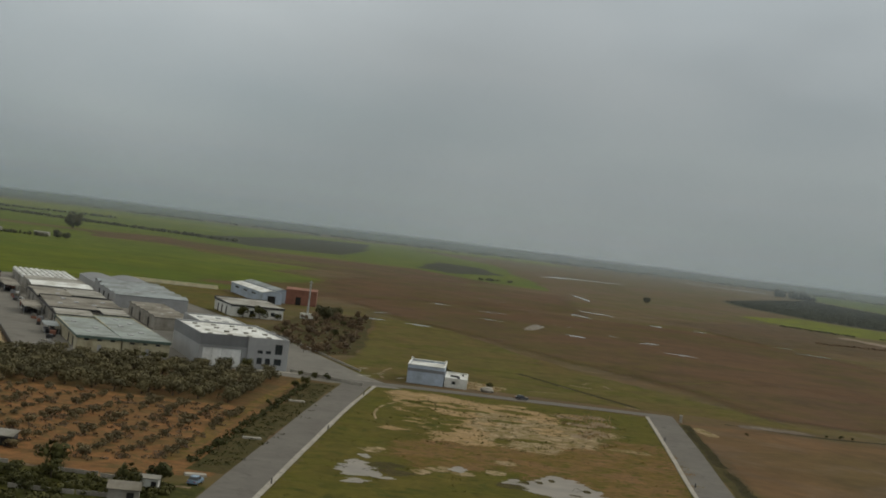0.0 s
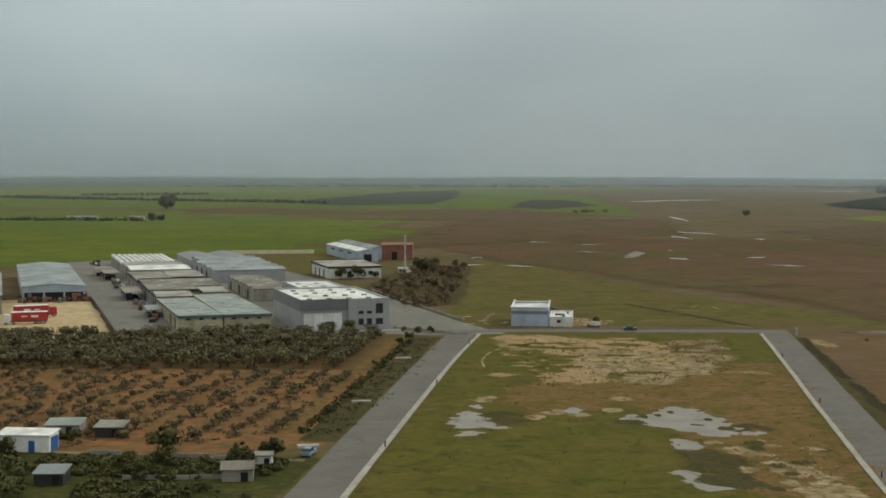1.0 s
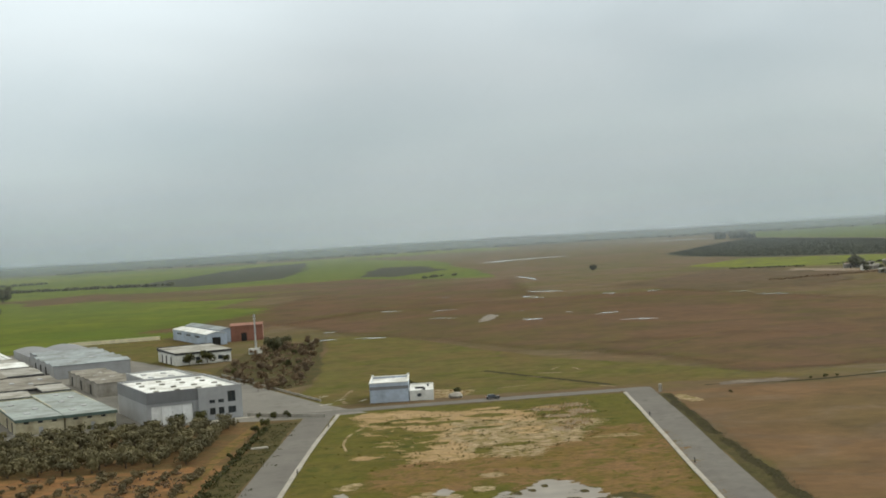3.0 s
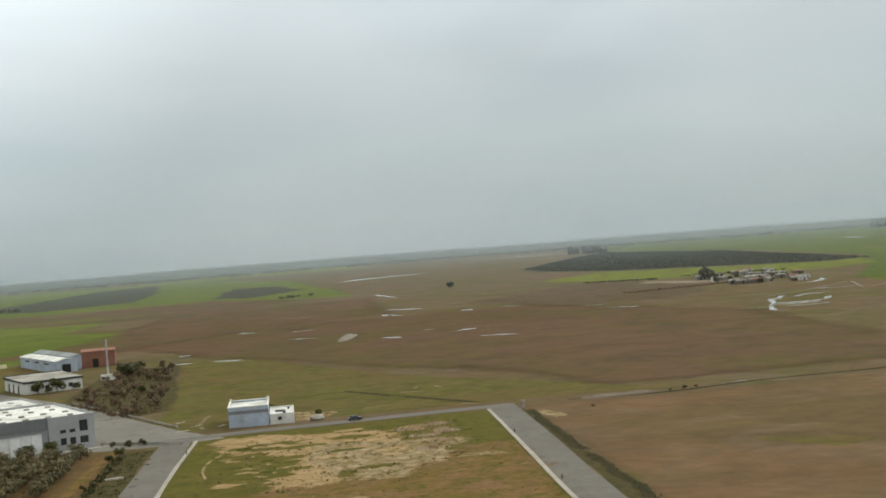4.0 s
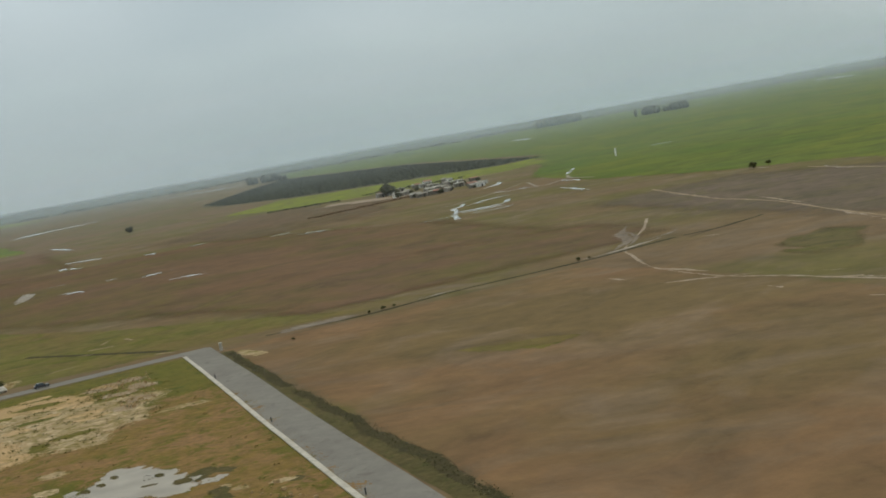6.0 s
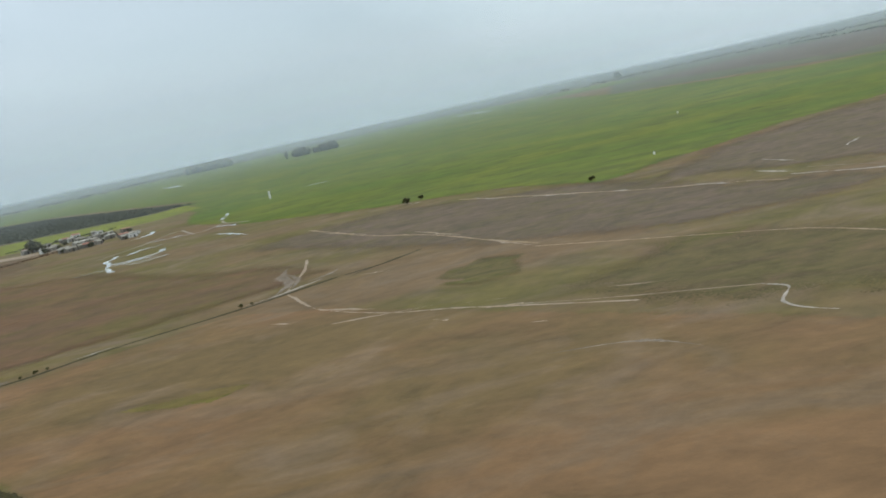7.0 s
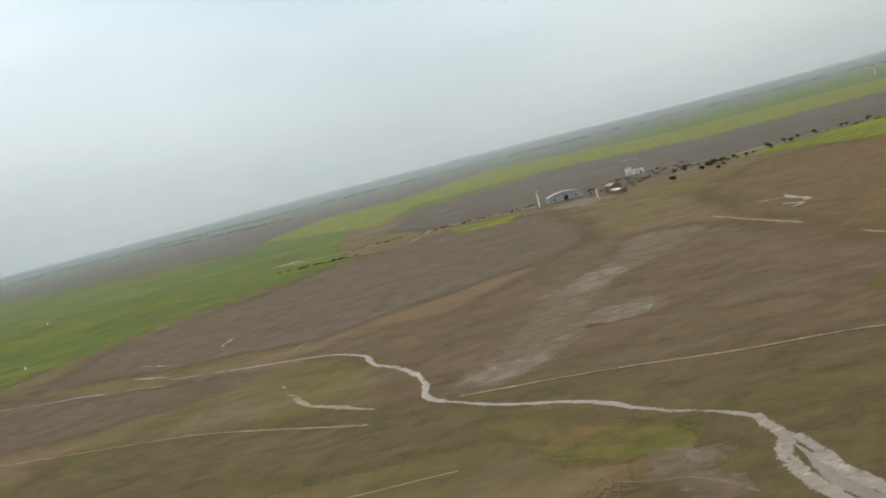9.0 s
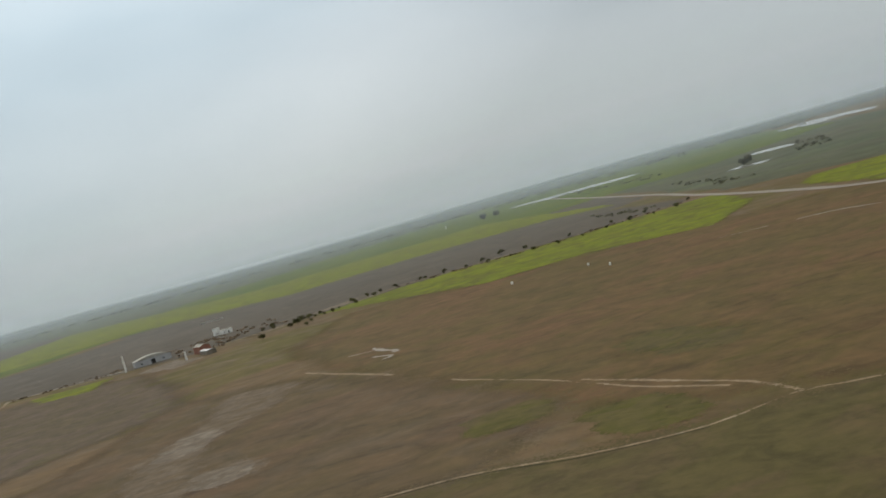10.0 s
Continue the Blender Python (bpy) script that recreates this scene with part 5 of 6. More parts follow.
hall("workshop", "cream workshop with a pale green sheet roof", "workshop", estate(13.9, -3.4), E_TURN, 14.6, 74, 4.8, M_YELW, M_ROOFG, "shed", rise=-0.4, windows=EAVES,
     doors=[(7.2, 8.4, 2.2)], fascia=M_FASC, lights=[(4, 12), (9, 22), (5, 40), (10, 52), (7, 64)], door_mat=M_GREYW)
hall("workshop", "small workshop with a light grey roof", "workshop", estate(1, 66), E_TURN, 12.6, 22, 4.5, M_BLOCK, M_ROOFL, "gable", rise=0.8, side_doors=[(6, 10, 3.4), (13, 17, 3.4)], fascia=M_DARK)
hall("workshop", "small workshop with a light grey roof", "workshop", estate(19.5, 79), E_TURN, 9, 19, 4.5, M_BLOCK, M_ROOFL, "shed", rise=0.5, fascia=M_DARK)
hall("workshop", "wide workshop with a dusty patched roof", "workshop", estate(1, 92), E_TURN, 28, 38, 4.7, M_BLOCK, M_ROOFT, "shed", rise=1.0, side_doors=[(8, 12, 3.6), (20, 24, 3.6)], fascia=M_DARK, lights=[(5, 12), (12, 20), (18, 14), (23, 26), (8, 30)])
hall("workshop", "workshop with a dusty roof and dark eaves", "workshop", estate(1, 138), E_TURN, 14, 46, 4.7, M_BLOCK, M_ROOFT, "gable", rise=0.7, side_doors=[(8, 12, 3.6), (24, 28, 3.6)], fascia=M_DARK, lights=[(9, 12), (11, 30)])
hall("workshop", "workshop with a light roof and dark eaves", "workshop", estate(16, 153), E_TURN, 14, 36, 4.7, M_BLOCK, M_ROOFL, "gable", rise=0.7, fascia=M_DARK)
hall("workshop", "workshop with a bright white roof", "workshop", estate(3.5, 194), E_TURN, 26.5, 30, 4.9, M_BLOCK, M_ROOFW, "gable", rise=0.8, side_doors=[(6, 10, 3.6), (17, 21, 3.6)])
hall("workshop", "workshop with a grey sheet roof", "workshop", estate(3.8, 226), E_TURN, 26.5, 16, 4.9, M_BLOCK, M_ROOFL, "shed", rise=0.5)
hall("factory_hall", "long hall with a white sawtooth roof", "factory", estate(4, 246), E_TURN, 27, 64, 4.0, M_BLOCK, [M_ROOFW, M_DARK], "saw", bays=10, rise=1.2, side_doors=[(12, 16, 3.6), (40, 44, 3.6)])
hall("workshop", "brownish workshop with stepped gables", "workshop", estate(39, 84), E_TURN, 13.5, 62, 4.8, M_BLOCK, M_ROOFT, "gable", bays=6, rise=0.8, side_doors=[(6, 10, 3.6), (26, 30, 3.6), (46, 50, 3.6)], lights=[(4, 8), (9, 18), (5, 30), (9, 42), (4, 52)])
hall("warehouse", "big warehouse with pale blue-grey sheet roofs", "warehouse", estate(37, 172), E_TURN, 32, 60, 5.6, M_GREYW, M_ROOFB, "gable", bays=4, rise=0.9, side_doors=[(6, 11, 4.2), (21, 26, 4.2), (36, 41, 4.2)], lights=[(10, 8), (20, 24), (12, 40)])
hall("warehouse", "big warehouse with pale blue-grey sheet roofs", "warehouse", estate(40, 233), E_TURN, 30, 30, 5.6, M_GREYW, M_ROOFB, "gable", bays=2, rise=0.9)
hall("factory_hall", "grey hall with barrel-vaulted roofs", "factory", estate(40, 266), E_TURN, 33, 58, 3.9, M_GREYW, M_DGREY, "arch", bays=2, rise=1.4)
hall("farm_shed", "large shed with a blue-grey sheet roof", "shed", estate(-44.5, 108), E_TURN, 23, 126, 5.6, M_BLUEW, M_ROOFB, "ridge", bays=1, rise=1.1, doors=[(0.8, 7.6, 3.5), (8.2, 15.0, 3.5), (15.6, 22.3, 3.5)])
rngd = random.Random(12)
for k in range(15):
    st = thing("goods_stack", "stack of rust-brown goods before the shed", "goods", *estate(-45.5 + k * 1.8, 105.2 + rngd.uniform(-1.2, 1.0)), E_TURN + rngd.uniform(-8, 8), group="goods before the shed")
    z = 0.0
    for i in range(rngd.choice((2, 2, 3))):
        w, q = rngd.uniform(1.2, 1.75), rngd.uniform(0.7, 1.2)
        bm = bmesh.new()
        box(bm, -w / 2, w / 2, -w / 2, w / 2, z, z + q, top=0.06)
        part("bale", bm, (M_BRICK, M_DARK, M_BRICK, M_ROOFT, M_DARK)[rngd.randrange(5)], st)
        z += q
hall("farm_shed", "pale shed with a grey-green sheet roof", "shed", estate(-82, 24), E_TURN, 28, 22, 5.4, M_BLUEW, M_ROOFG, "shed", rise=1.2, doors=[(20, 24, 3.6)], fascia=M_FASC)
hall("farm_shed", "wide shed with a grey-green sheet roof", "shed", estate(-84, 66), E_TURN, 32, 80, 6.4, M_BLOCK, M_ROOFG, "shed", rise=2.2, doors=[(18, 23, 4.4), (25, 30, 4.4)], fascia=M_FASC)
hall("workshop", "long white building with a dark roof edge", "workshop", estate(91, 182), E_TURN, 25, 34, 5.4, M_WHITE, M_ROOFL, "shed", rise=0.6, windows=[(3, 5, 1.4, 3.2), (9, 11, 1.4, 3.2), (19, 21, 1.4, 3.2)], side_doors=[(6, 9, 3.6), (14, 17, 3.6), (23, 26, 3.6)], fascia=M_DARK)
hall("warehouse", "long pale blue warehouse with a light sheet roof", "warehouse", estate(132, 285), E_TURN, 11, 74, 5.8, M_BLUEW, M_ROOFW, "ridge", rise=1.2, doors=[(3, 7.5, 4.2)], side_windows=[(10, 20, 3.6, 4.4), (30, 40, 3.6, 4.4), (50, 60, 3.6, 4.4)])
hall("warehouse", "long hall with a blue-grey sheet roof", "warehouse", estate(143.6, 300), E_TURN, 9, 76, 6.4, M_BLUEW, M_ROOFB, "ridge", rise=1.2)
hall("brick_hall", "terracotta hall with one dark doorway", "hall", (-84, 757), 4, 17, 22, 8.2, M_BRICK, M_BRICK, "gable", rise=0.8, doors=[(5.5, 8.5, 4.4)])

# the hut beside the cross road, and its white-walled yard
hut = hall("hut", "pale blue utility hut with a white parapet roof", "hut", (-6.9, 444.4), -2, 12, 20, 6.0, M_BLUEW, M_ROOFW, "flat", side_doors=[(8, 11, 3)])
bm = bmesh.new()
for a in ((-0.1, 12.1, -0.12, -0.004, 4.0, 5.0),):
    box(bm, *a)
part("band", bm, M_DGREY, hut, "dark grey band below the parapet")
bm = bmesh.new()
for a in ((-0.15, 12.15, -0.15, 0.35, 6.003, 6.25), (-0.15, 12.15, 19.6, 20.15, 6.003, 6.25), (-0.15, 0.35, 0.352, 19.59, 6.003, 6.25), (11.65, 12.15, 0.352, 19.59, 6.003, 6.25)):
    box(bm, *a)
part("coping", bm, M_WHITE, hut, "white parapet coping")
for cx in (0.2, 11.8):
    bm = bmesh.new()
    box(bm, cx - 0.35, cx + 0.35, 19.4, 20.1, 6.255, 6.75)
    part("chimney", bm, M_WHITE, hut)
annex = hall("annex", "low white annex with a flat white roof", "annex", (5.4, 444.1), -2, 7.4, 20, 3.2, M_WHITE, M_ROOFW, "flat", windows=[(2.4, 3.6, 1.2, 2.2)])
for k, a in enumerate(((1.6, 4.6, 8, 8.8, 2.752, 3.3), (4.0, 4.9, 4.0, 7.9, 2.752, 3.2), (5.4, 6.0, 14, 14.8, 2.752, 3.4))):
    bm = bmesh.new()
    box(bm, *a, top=0.06)
    part("roof_duct", bm, M_DARK, annex, "dark duct on the flat roof")

# ---- small structures ----


def simple_house(name, label, category, x, y, turn, w, d, h, wall, roof, rise=1.0, door=None, group="", style="gable"):
    return hall(name, label, category, (x, y), turn, w, d, h, wall, roof, style, 1, rise, windows=[(w * 0.2, w * 0.2 + 0.9, 1.0, 1.9)] if h > 2.4 else (),
                doors=[(w * 0.6, w * 0.6 + min(1.2, w * 0.3), min(2.1, h * 0.8))], door_mat=door, group=group)


simple_house("container_shed", "white metal shed with a blue end door", "shed", -94.8, 241.6, 0, 9.6, 5, 3.0, M_WHITEP, M_ROOFW, 0.3, M_BLUEP, style="shed")
bm = bmesh.new()
box(bm, 0, 0.1, 0, 3.2, 0, 2.6)
tagged(part("blue_panel", bm, M_BLUEP, None, "", pose(-85.1, 242.4, 0, 0, 0, 0)), "blue door panel leaning on the metal shed", "door")
simple_house("lean_to", "ramshackle lean-to with pale roof sheets", "shed", -92, 258, 8, 6.5, 6, 1.6, M_BLOCK, M_ROOFG, 0.3, style="shed")
simple_house("field_shed", "small brown shed with a grey roof", "shed", -81.5, 255.5, 2, 5.2, 4.5, 1.9, M_DARK, M_ROOFL, 0.5, style="shed")
simple_house("garden_shed", "dark garden shed with a grey sheet roof", "shed", -78.6, 216.5, 6, 4.6, 5, 1.9, M_DARK, M_ROOFB, 0.4, style="shed")
simple_house("cottage", "small cottage with a worn grey roof", "house", -49.5, 221.5, 10, 5.0, 5, 1.9, M_BLOCK, M_ROOFT, 0.9)
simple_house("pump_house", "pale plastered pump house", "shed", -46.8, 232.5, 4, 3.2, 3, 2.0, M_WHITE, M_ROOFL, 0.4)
for x, y, l, t in ((-64, 239.5, 9, 0), (-55, 238.6, 7, -4), (-66, 222, 11, 4), (-78, 241, 6, -2), (-55, 223, 6, 6)):
    bm = bmesh.new()
    for i in range(int(l / 1.2)):
        box(bm, i * 1.2, i * 1.2 + 1.15, 0, 0.2, 0, 0.75 + 0.2 * noise.noise(Vector((x, i * 1.7, 0))))
    tagged(part("garden_wall", bm, M_BLOCK, None, "", pose(x, y, 0, 0, 0, t)), "low broken garden wall of pale blocks", "wall")

for u, v, w, d, h in ((-8, 196, 7, 30, 3.4), (-7.5, 100, 7, 24, 3.2), (-6, 36, 5, 12, 3.0), (-10, 224, 8, 14, 3.2)):
    can = thing("canopy", "open canopy with a dusty sheet roof on posts", "canopy", *estate(u, v), E_TURN)
    bm = bmesh.new()
    prism(bm, [(0, h), (d, h + 0.5), (d, h + 0.6), (0, h + 0.1)], 0, w)
    part("roof", bm, M_ROOFB if v == 36 else M_ROOFT, can)
    for px in (0.2, w - 0.2):
        for py in (0.3, d / 2, d - 0.3):
            bm = bmesh.new()
            rod(bm, (px, py, 0), (px, py, h + 0.02 + 0.5 * py / d), 0.09)
            part("post", bm, M_STEEL, can)
    bm = bmesh.new()
    for i in range(3):
        box(bm, 1 + i * 1.7, 2.4 + i * 1.7, d * 0.3, d * 0.6, 0, 1.5 + 0.3 * (i % 2), top=0.1)
    tagged(part("stacked_goods", bm, M_DARK, None, "", Matrix.Translation((*estate(u, v), 0)) @ pose(0, 0, 0, 0, 0, E_TURN)), "dark goods stacked under a canopy", "goods")

# boundary walls of the estate
for a, b, h, mat, lb in ((estate(-19.3, 112), estate(-19.6, -12), 1.6, M_DARK, "dark wire fence between the yards"), (estate(76, 374), estate(126, 366), 2.2, M_CREAM, "low cream boundary wall across the field"),
                         (estate(65, -16), estate(82, -38), 1.0, M_WALK, "low pale wall beside the estate road"), (estate(94, 118), estate(94, 0), 0.7, M_WALK, "low pale kerb wall along the estate street"),
                         (estate(-9, 14), estate(-1, -4), 0.9, M_WALK, "low white wall beside the workshop")):
    a, b = Vector(a), Vector(b)
    n = max(2, int((b - a).length / 2.5))
    top = thing("boundary_wall", lb, "wall", a.x, a.y, math.degrees(math.atan2(b.y - a.y, b.x - a.x)))
    seg = (b - a).length / n
    bm = bmesh.new()
    box(bm, 0, seg - 0.02, -0.1, 0.1, 0, h)
    first = part("panel", bm, mat, top)
    for i in range(1, n):
        o = new("panel", first.data)
        o.parent, o.matrix_local = top, pose(i * seg, 0, 0)

mast = thing("mast", "tall grey steel mast on a white cabinet", "mast", -62.5, 668, 10)
bm = bmesh.new()
rod(bm, (0, 0, 0), (0, 0, 18.5), 0.55, 0.3, 8)
part("pole", bm, M_STEEL, mast)
bm = bmesh.new()
rod(bm, (-0.9, 0, 17.6), (0.9, 0, 17.6), 0.12)
rod(bm, (-0.9, 0, 16.4), (0.9, 0, 16.4), 0.12)
part("crossarm", bm, M_STEEL, mast)
bm = bmesh.new()
box(bm, -3.6, 2.6, -2.8, -0.7, 0, 2.6, top=0.08)
part("cabinet", bm, M_WHITE, mast, "white equipment cabinet")

pillar = thing("gate_pillar", "pale concrete pillar at the road's end", "pillar", 80.2, 426.5, 8)
bm = bmesh.new()
box(bm, -0.4, 0.4, -0.4, 0.4, 0, 2.1, top=0.04)
part("shaft", bm, M_WALK, pillar)
bm = bmesh.new()
box(bm, -0.5, 0.5, -0.5, 0.5, 2.1, 2.35, top=0.1)
part("cap", bm, M_WALK, pillar)
for x, y, w, d in ((-38.5, 297, 4.2, 1.6), (-36.2, 365, 4.4, 1.6), (-42, 249, 4, 2)):
    bm = bmesh.new()
    box(bm, 0, w, 0, d, 0, 0.35, top=0.05)
    tagged(part("concrete_slab", bm, M_WALK, None, "", pose(x, y, 0, 0, 0, 15)), "pale concrete slab on the verge", "slab")
for k in range(9):
    t = k / 8
    for ax, ay, bx, by in ((-16.6, 420, -27.6, 226), (70.2, 424, 57.4, 232)):
        if (k + int(ax)) % 3 == 0:
            b = thing("bollard", "short dark bollard on the pavement", "bollard", ax + (bx - ax) * t, ay + (by - ay) * t, 0, 0.26, group="pavement bollards")
            bm = bmesh.new()
            rod(bm, (0, 0, 0), (0, 0, 0.95), 0.14, 0.12, 8)
            part("shaft", bm, M_DARK, b)
            bm = bmesh.new()
            rod(bm, (0, 0, 0.95), (0, 0, 1.08), 0.16, 0.08, 8)
            part("cap", bm, M_DARK, b)

# ---- vehicles ----


def wheel(parent, x, y, r, wd):
    bm = bmesh.new()
    rod(bm, (x, y - wd / 2, r), (x, y + wd / 2, r), r, r, 14)
    w = part("wheel", bm, M_TYRE, parent)
    bm = bmesh.new()
    rod(bm, (x, y - wd / 2 - 0.01, r), (x, y + wd / 2 + 0.01, r), r * 0.55, r * 0.55, 10)
    part("rim", bm, M_STEEL, w)


def lorry(x, y, turn, length=13.5, face=1):
    t = thing("lorry", "red articulated lorry with a white-topped trailer", "lorry", x, y, turn, group="parked lorries")
    L2 = length / 2
    bm = bmesh.new()
    box(bm, -L2, L2 - 0.2, -1.25, 1.25, 1.1, 3.9)
    part("trailer", bm, M_REDP, t, "red box trailer")
    bm = bmesh.new()
    box(bm, -L2 - 0.03, L2 - 0.17, -1.28, 1.28, 3.905, 4.05, top=0.1)
    part("trailer_roof", bm, M_WHITEP, t)
    bm = bmesh.new()
    for side in (-1.27, 1.26):
        box(bm, -L2 + 3.0, -L2 + 5.2, side, side + 0.01, 2.2, 2.9)
        box(bm, -L2 + 6.4, -L2 + 8.2, side, side + 0.01, 2.4, 2.75)
    part("lettering", bm, M_WHITEP, t, "pale bars of lettering")
    bm = bmesh.new()
    box(bm, -L2 + 0.2, L2 + 2.4, -0.5, 0.5, 0.7, 1.09)
    part("chassis", bm, M_DARK, t)
    bm = bmesh.new()
    v = box(bm, L2 + 0.3, L2 + 2.6, -1.22, 1.22, 0.6, 3.3)
    v[5].co.x -= 0.45
    v[6].co.x -= 0.45
    part("cab", bm, M_REDP if face > 0 else M_WHITEP, t)
    bm = bmesh.new()
    a = [(L2 + 2.42, -1.05, 1.9), (L2 + 2.42, 1.05, 1.9), (L2 + 2.22, 1.05, 3.05), (L2 + 2.22, -1.05, 3.05)]
    lo = [bm.verts.new(p) for p in a]
    hi = [bm.verts.new((p[0] + 0.06, p[1], p[2] + 0.02)) for p in a]
    bm.faces.new(lo[::-1]), bm.faces.new(hi)
    for i in range(4):
        bm.faces.new((lo[i], lo[(i + 1) % 4], hi[(i + 1) % 4], hi[i]))
    part("windscreen", bm, M_GLASS, t)
    for wx in (-L2 + 1.2, -L2 + 2.5, -L2 + 3.8, L2 - 0.8, L2 + 1.6):
        for wy in (-1.05, 1.05):
            wheel(t, wx, wy, 0.52, 0.32)
    return t


def car(x, y, turn, mat, label):
    t = thing("car", label, "car", x, y, turn)
    bm = bmesh.new()
    box(bm, -2.1, 2.1, -0.85, 0.85, 0.35, 0.9, top=0.06)
    body = part("body", bm, mat, t)
    bm = bmesh.new()
    v = box(bm, -1.7, 1.0, -0.78, 0.78, 0.9, 1.45)
    for i, s in ((4, 0.35), (7, 0.35), (5, -0.55), (6, -0.55)):
        v[i].co.x += s
        v[i].co.y *= 0.86
    part("cabin", bm, M_GLASS, t, "dark glazed cabin")
    bm = bmesh.new()
    box(bm, -1.3, 0.42, -0.66, 0.66, 1.452, 1.5, top=0.03)
    part("roof", bm, mat, t)
    for wx in (-1.3, 1.3):
        for wy in (-0.78, 0.78):
            wheel(t, wx, wy, 0.31, 0.2)
    for hx in (-2.08, 2.05):
        for hy in (-0.6, 0.6):
            bm = bmesh.new()
            box(bm, hx - 0.02, hx + 0.05, hy - 0.16, hy + 0.16, 0.62, 0.76)
            part("headlight" if hx > 0 else "tail_light", bm, M_WHITEP if hx > 0 else M_REDP, body)
    return t


lx, ly = estate(-43.6, 33)
lorry(lx, ly, 22 + 180, 11.5, -1)
lx, ly = estate(-42.4, 54)
lorry(lx, ly, 30, 11.5, 1)
car(30.5, 435.2, 4, M_BLACKP, "black car driving on the cross road")
car(-39.0, 243.0, 80, M_PALEB, "pale blue car parked beside the road")
for u, v, mt, lb in ((-3, 84, M_WHITEP, "white car parked beside the workshops"), (-4.5, 128, M_DGREY, "grey car parked beside the workshops"), (-3.5, 160, M_WHITEP, "white car parked beside the workshops"), (-5, 172, M_REDP, "red car parked beside the workshops"), (-26, 116, M_BRICK, "rust-red car parked before the shed"), (-31, 103, M_DGREY, "grey car parked before the shed")):
    car(*estate(u, v), E_TURN + 80 + 10 * math.sin(v), mt, lb)

# goods and crates stored along the workshops
rngc = random.Random(4)
for k in range(26):
    v = 20 + k * 11.5 + rngc.uniform(-3, 3)
    u = rngc.uniform(-6.5, -1.5)
    st = thing("crate_stack", "stack of worn crates beside the workshops", "crates", *estate(u, v), E_TURN + rngc.uniform(-20, 20), group="stored crates")
    z = 0.0
    for i in range(rngc.choice((1, 2, 2, 3))):
        w, q = rngc.uniform(1.0, 2.2), rngc.uniform(0.8, 1.4)
        bm = bmesh.new()
        box(bm, -w / 2, w / 2, -w / 2, w / 2, z, z + q, top=0.05)
        part("crate", bm, (M_DARK, M_ROOFT, M_BRICK, M_DGREY, M_WHITEP)[rngc.randrange(5)], st)
        z += q

# ---- trees and bushes ----


def crown_mesh(name, mat, seed, rx, rz, base, leaves, size, lobes=7):
    """Small leaves gathered on uneven lobes."""
    r = random.Random(seed)
    cores = [Vector((r.uniform(-0.62, 0.62) * rx, r.uniform(-0.62, 0.62) * rx, base + rz * r.uniform(0.55, 1.45))) for _ in range(lobes)]
    verts, faces = [], []
    for i in range(leaves):
        c = cores[i % lobes]
        d = Vector((r.gauss(0, 1), r.gauss(0, 1), r.gauss(0, 0.85))).normalized()
        k = (0.55 + 0.45 * r.random() ** 0.5) * (0.75 + 0.4 * r.random())
        p = c + Vector((d.x * rx * 0.52 * k, d.y * rx * 0.52 * k, d.z * rz * 0.55 * k))
        a = Vector((r.gauss(0, 1), r.gauss(0, 1), r.gauss(0, 1))).normalized()
        b = a.cross(d + Vector((0.01, 0, 0))).normalized()
        a = b.cross(d).normalized()
        s = size * r.uniform(0.6, 1.4)
        n = len(verts)
        verts += [p + a * s, p + b * s * 0.6, p - a * s, p - b * s * 0.6]
        faces.append((n, n + 1, n + 2, n + 3))
    me = bpy.data.meshes.new(name)
    me.from_pydata([tuple(v) for v in verts], [], faces)
    me.materials.append(mat)
    return me


def trunk_mesh(name, seed, h, r0, spread):
    r = random.Random(seed)
    bm = bmesh.new()
    lean = Vector((r.uniform(-0.15, 0.15), r.uniform(-0.15, 0.15), 1))
    fork = lean * h * 0.45
    rod(bm, (0, 0, -0.1), fork, r0, r0 * 0.75)
    for i in range(4):
        a = i * math.tau / 4 + r.uniform(-0.4, 0.4)
        rod(bm, fork, fork + Vector((math.cos(a) * spread, math.sin(a) * spread, h * r.uniform(0.5, 0.75))), r0 * 0.5, r0 * 0.15, 5)
    me = bpy.data.meshes.new(name)
    bm.to_mesh(me)
    bm.free()
    me.materials.append(M_BARK)
    return me


def tree_kinds(tag, mat, count, rx, rz, base, leaves, size, r0, lobes=7):
    return [(trunk_mesh("trunk", 11 * i + len(tag), base + rz, r0, rx * 0.55), crown_mesh("crown", mat, 31 * i + len(tag), rx * (0.9 + 0.08 * i), rz, base, leaves, size, lobes)) for i in range(count)]


def plant(kinds, rng, name, label, category, x, y, scale=1.0, group=""):
    trunk, crown = kinds[rng.randrange(len(kinds))]
    t = thing(name, label, category, x, y, rng.uniform(0, 360), group=group)
    k = scale * rng.uniform(0.85, 1.15)
    t.scale = (k, k, k * rng.uniform(0.9, 1.1))
    for nm, me in (("trunk", trunk), ("crown", crown)):
        o = new(nm, me)
        o.parent = t
    return t


def inside(x, y, pts):
    hit = False
    for (x0, y0), (x1, y1) in zip(pts, pts[1:] + pts[:1]):
        if (y0 > y) != (y1 > y) and x < (x1 - x0) * (y - y0) / (y1 - y0) + x0:
            hit = not hit
    return hit


